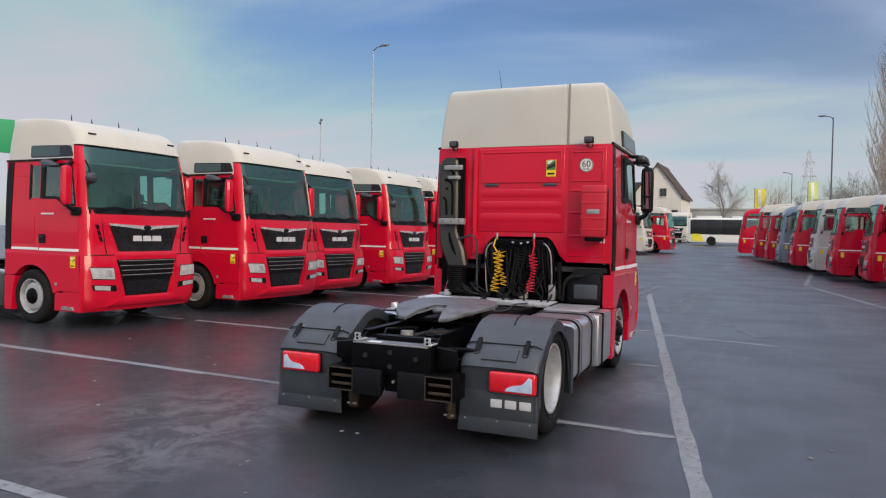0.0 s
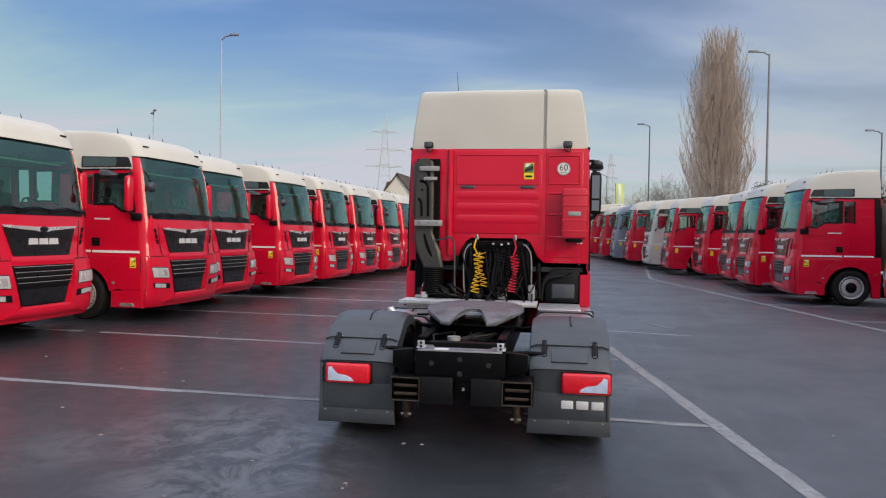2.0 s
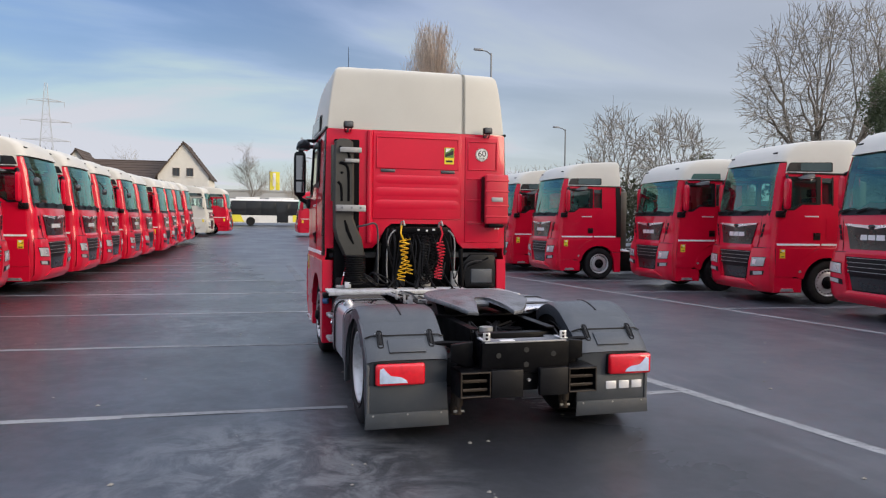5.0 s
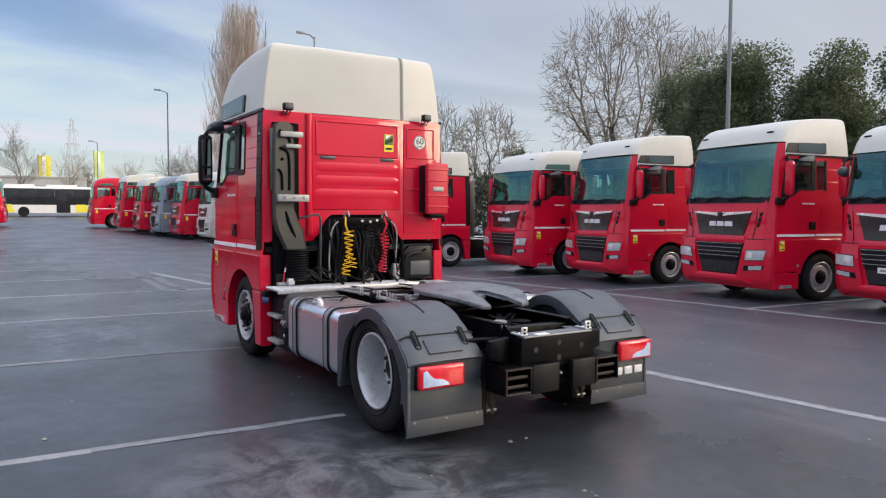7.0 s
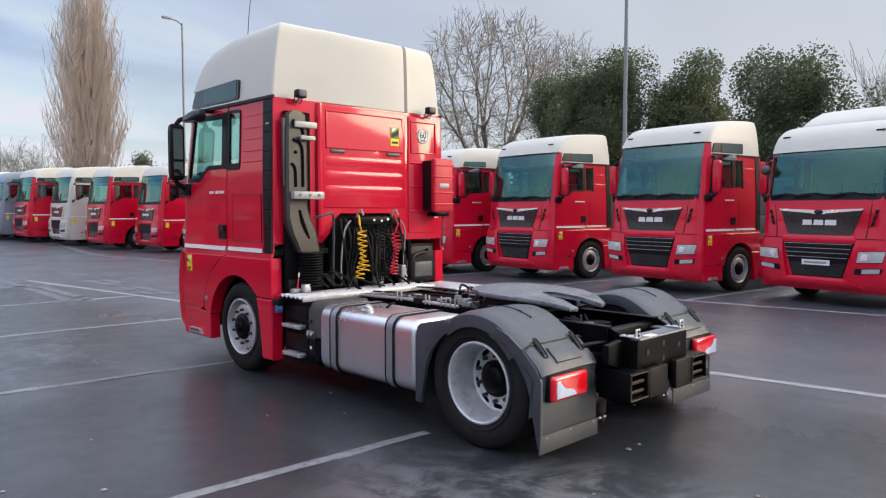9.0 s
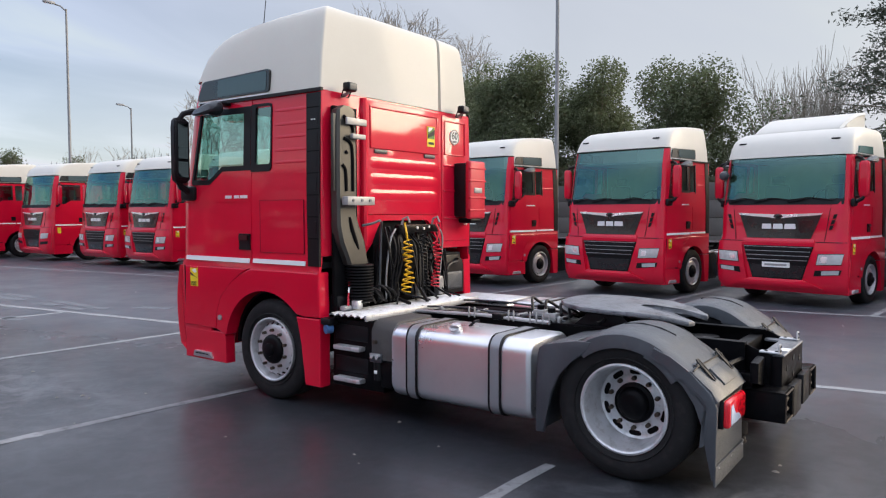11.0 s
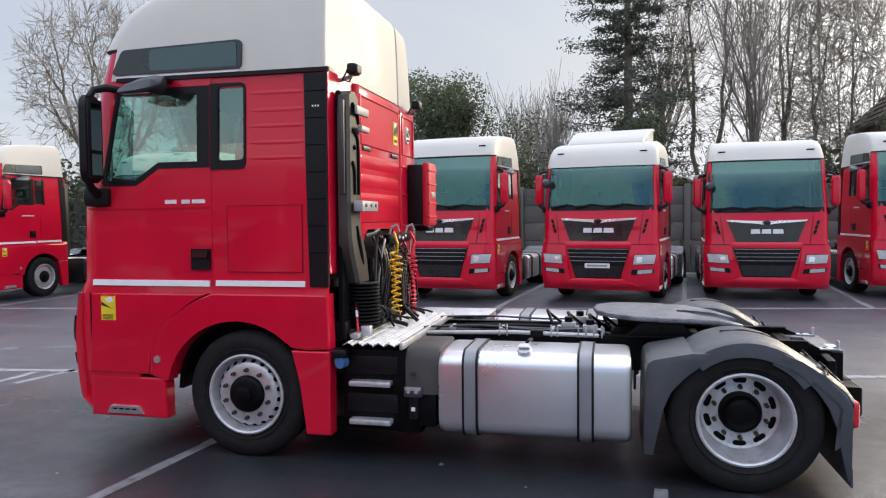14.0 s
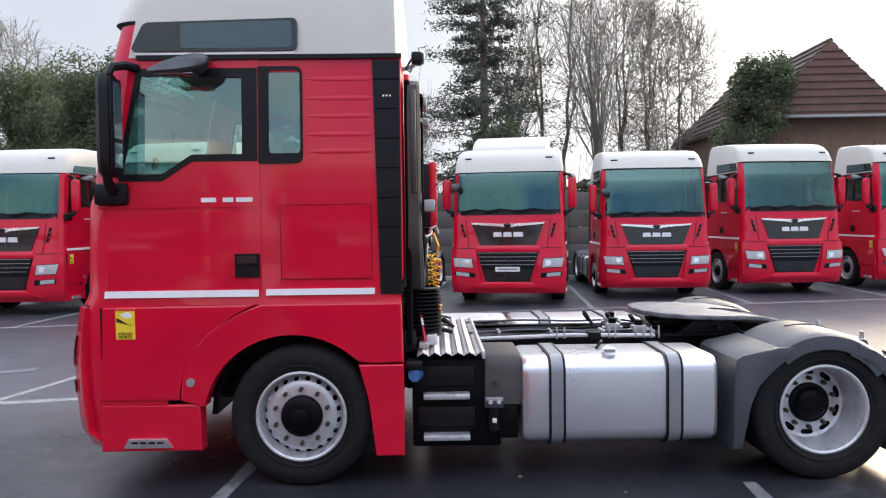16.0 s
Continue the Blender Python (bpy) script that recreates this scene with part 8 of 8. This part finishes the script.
h.matrix_basis = pose(-32.5, 108.5, rise(108))
h = house("brown_house", "brown brick house with a broad tiled roof against the light", 2.9, 12, 6.5, 9.3, BRICK_DIM, ROOF_BROWN, ((-1.5, 2.6, 1.2, 1.4), (1.3, 2.6, 1.2, 1.4)), 0.3, (1.2, 2.5, 9.4))
h.matrix_basis = pose(22.2, -6.9, 0, 0, 0, -90)
TILE_RED = mat("weathered red brown tiles", (0.15, 0.085, 0.065), 0.85, spread=0.25, scale=2.5, fine=22, bump=0.06)
bm = bmesh.new()
loft(bm, [[(-3.15, -0.62, 6.15), (3.15, -0.62, 6.15), (0.0, -0.30, 9.34)], [(-3.15, -0.54, 6.15), (3.15, -0.54, 6.15), (0.0, -0.22, 9.34)]])
hip = part("hip_slope", bm, TILE_RED, h, "steep tile hung slope in weathered red brown")
for k in range(9):
    z = 6.3 + k * 0.32
    e = 3.15 * (9.34 - z) / 3.19
    part("tile_course", boxed(-e, e, -0.66 + k * 0.0321, -0.60 + k * 0.0321, z, z + 0.05), TILE_RED, hip)
part("gutter", boxed(-3.25, 3.25, -0.78, -0.60, 6.03, 6.15, 0.03), GREY_CLAD, h, "pale gutter along the eave")
h = house("brick_house", "brown brick house with a tiled roof behind the wall", 4.2, 10, 5.2, 8.4, BRICK_DIM, ROOF_BROWN, ((0.0, 2.6, 1.2, 1.4),), 0.4)
h.matrix_basis = pose(26.5, -16.5, 0, 0, 0, -80)

hall = thing("flat_hall", "long grey flat roofed hall with a band of windows", "building")
part("hall_wall", boxed(-8, 8, 0, 12, 0, 5.0, 0.05), GREY_CLAD, hall)
part("parapet", boxed(-8.1, 8.1, -0.1, 12.1, 5.0, 5.3, 0.03), GREY_CLAD, hall)
for k in range(7):
    part("window", boxed(-7.2 + k * 2.1, -5.6 + k * 2.1, -0.05, 0.02, 2.4, 3.9, 0.01), WINDOW_DARK, hall)
hall.matrix_basis = pose(-8.5, 122, rise(120))


def bus(x, y, turn, label):
    """A city bus: body shell, window band, doors, wheels, coloured ends."""
    t = thing("city_bus", label, "bus")
    bm = bmesh.new()
    rings = [[(xx, yy * g, z) for yy, z in ((-1.25, 0.32), (-1.27, 1.1), (-1.26, 2.0), (-1.2, 2.8), (-1.05, 2.98), (1.05, 2.98), (1.2, 2.8), (1.26, 2.0), (1.27, 1.1), (1.25, 0.32))] for xx, g in ((-6.0, 0.93), (-5.85, 0.99), (-5.5, 1), (5.5, 1), (5.85, 0.99), (6.0, 0.93))]
    loft(bm, rings)
    part("body", bm, BUS_WHITE, t, "white bus body")
    for s in (-1, 1):
        part("window_band", boxed(-5.75, 5.75, min(s * 1.245, s * 1.272), max(s * 1.245, s * 1.272), 1.14, 2.72, 0.015), BUS_GLASS, t, "dark glazed band along the side")
        for k in range(7):
            a = -5.62 + k * 1.61
            part("window", boxed(a, a + 1.5, min(s * 1.255, s * 1.285), max(s * 1.255, s * 1.285), 1.20, 2.60, 0.02), BUS_GLASS, t)
        part("pillar", prismed([(4.75, 2.62), (4.95, 2.62), (5.55, 1.18), (5.40, 1.18)], min(s * 1.27, s * 1.295), max(s * 1.27, s * 1.295), 0, "y"), BUS_WHITE, t, "slanted white pillar")
        part("roof_edge", boxed(-5.6, 5.6, min(s * 1.19, s * 1.26), max(s * 1.19, s * 1.26), 2.63, 2.76, 0.02), BUS_GLASS, t)
        part("side_flash", prismed([(-5.6, 0.42), (-4.3, 0.42), (-4.7, 1.2), (-5.6, 1.2)], min(s * 1.262, s * 1.29), max(s * 1.262, s * 1.29), 0, "y"), BANNER_Y, t, "yellow side flash")
        part("side_flash", prismed([(1.0, 0.42), (2.4, 0.42), (1.9, 1.2), (1.0, 1.2)], min(s * 1.262, s * 1.29), max(s * 1.262, s * 1.29), 0, "y"), BANNER_Y, t, "yellow side flash")
        part("door", boxed(-0.75, 0.5, min(s * 1.26, s * 1.295), max(s * 1.26, s * 1.295), 0.36, 2.55, 0.02), BUS_GLASS, t)
        for xx in (-3.6, 3.2):
            bm = bmesh.new()
            lathe(bm, [(0.0, 0.12), (0.28, 0.12), (0.30, 0.14), (0.46, 0.14), (0.48, 0.10), (0.48, -0.14), (0.0, -0.14)], 28)
            w = part("wheel", bm, RUBBER, t)
            w.matrix_basis = pose(xx, s * 1.16, 0.48, 0, 0, 90 * s)
    for xx, s in ((-6.0, -1), (6.0, 1)):
        part("windscreen", boxed(min(xx, xx + s * 0.02), max(xx, xx + s * 0.02), -1.05, 1.05, 1.1, 2.6, 0.01), BUS_GLASS, t)
    for a, b in ((-5.2, -2.6), (-1.6, 1.2), (2.6, 5.4)):
        part("roof_box", boxed(a, b, -0.85, 0.85, 2.97, 3.17, 0.06), BUS_WHITE, t)
    t.matrix_basis = pose(x, y, rise(y), 0, 0, turn)


bus(-4.6, 84, 3, "white city bus with dark windows and yellow flashes")
bus(-20.5, 88, 4, "white city bus with dark windows and yellow flashes")


def banner(x, y, z0, z1, w, material, label):
    t = thing("banner", label, "banner")
    part("mast", tubed([(0, 0, 0), (0, 0, z1 + 0.2)], 0.06, 8), GALV, t)
    bm = bmesh.new()
    rings = [[(0.06 + w * f, 0.10 * math.sin(f * 5 + z), z) for f in (0, 0.25, 0.5, 0.75, 1.0)] + [(0.06 + w * f, 0.10 * math.sin(f * 5 + z) + 0.02, z) for f in (1.0, 0.75, 0.5, 0.25, 0)] for z in [z0 + (z1 - z0) * k / 6 for k in range(7)]]
    loft(bm, rings)
    cloth = part("cloth", bm, material, t)
    bm = bmesh.new()
    rings = [[(0.06 + w * f, 0.10 * math.sin(f * 5 + z) - 0.012, z) for f in (0.30, 0.45, 0.60)] + [(0.06 + w * f, 0.10 * math.sin(f * 5 + z) + 0.032, z) for f in (0.60, 0.45, 0.30)] for z in [z0 + (z1 - z0) * (0.04 + 0.92 * k / 6) for k in range(7)]]
    loft(bm, rings)
    part("cloth_stripe", bm, PAPER, cloth, "white stripe on the banner")
    t.matrix_basis = pose(x, y, rise(y))


banner(-6.9, 145, 4.8, 9.8, 1.9, BANNER_Y, "tall yellow advertising banner on a mast")
banner(1.9, 145, 6.2, 11.0, 1.6, BANNER_G, "tall pale green advertising banner on a mast")
sg = thing("sign_board", "green sign board on a post behind the trucks", "sign")
part("post", tubed([(0, 0, 0), (0, 0, 4.6)], 0.06, 8), GALV, sg)
part("board", boxed(-1.2, 1.2, -0.06, -0.02, 3.7, 4.6, 0.02), GREEN_BOARD, sg)
sg.matrix_basis = pose(-19.6, 11.3, 0, 0, 0, 60)


PYLON = mat("hazy pale grey steel", (0.42, 0.44, 0.47), 0.6, metal=0.2, spread=0.05)


def pylon(x, y, h, reach):
    t = thing("power_pylon", "tall grey lattice power pylon", "pylon")
    segs = []

    def corner(z, k):
        w = 3.2 * (1 - z / h) ** 1.1 + 0.35
        return Vector(((w if k in (0, 3) else -w), (w if k in (0, 1) else -w), z))
    zs = [h * f for f in (0, 0.14, 0.27, 0.39, 0.5, 0.6, 0.69, 0.77, 0.85, 0.92, 1.0)]
    for a, b in zip(zs, zs[1:]):
        for k in range(4):
            segs.append((corner(a, k), corner(b, k), 0.08, 0.08))
            segs.append((corner(a, k), corner(b, (k + 1) % 4), 0.04, 0.04))
            segs.append((corner(b, k), corner(b, (k + 1) % 4), 0.04, 0.04))
    raw("mast", bars(segs, 4), PYLON, t)
    for f, w in ((0.58, 6.6), (0.72, 6.8), (0.87, 5.0)):
        for s in (-1, 1):
            arm = []
            tip = Vector((s * w * reach, 0, h * f))
            for k in range(4):
                arm.append((corner(h * f + (0.6 if k % 2 else -0.2), k), tip, 0.08, 0.06))
            arm.append((tip, tip - Vector((0, 0, 1.6)), 0.08, 0.05))
            raw("cross_arm", bars(arm, 4), PYLON, t)
    t.matrix_basis = pose(x, y, 1.3, 0, 0, 20)


pylon(-74, 240, 41, 1.0)
pylon(4, 300, 34, 0.4)
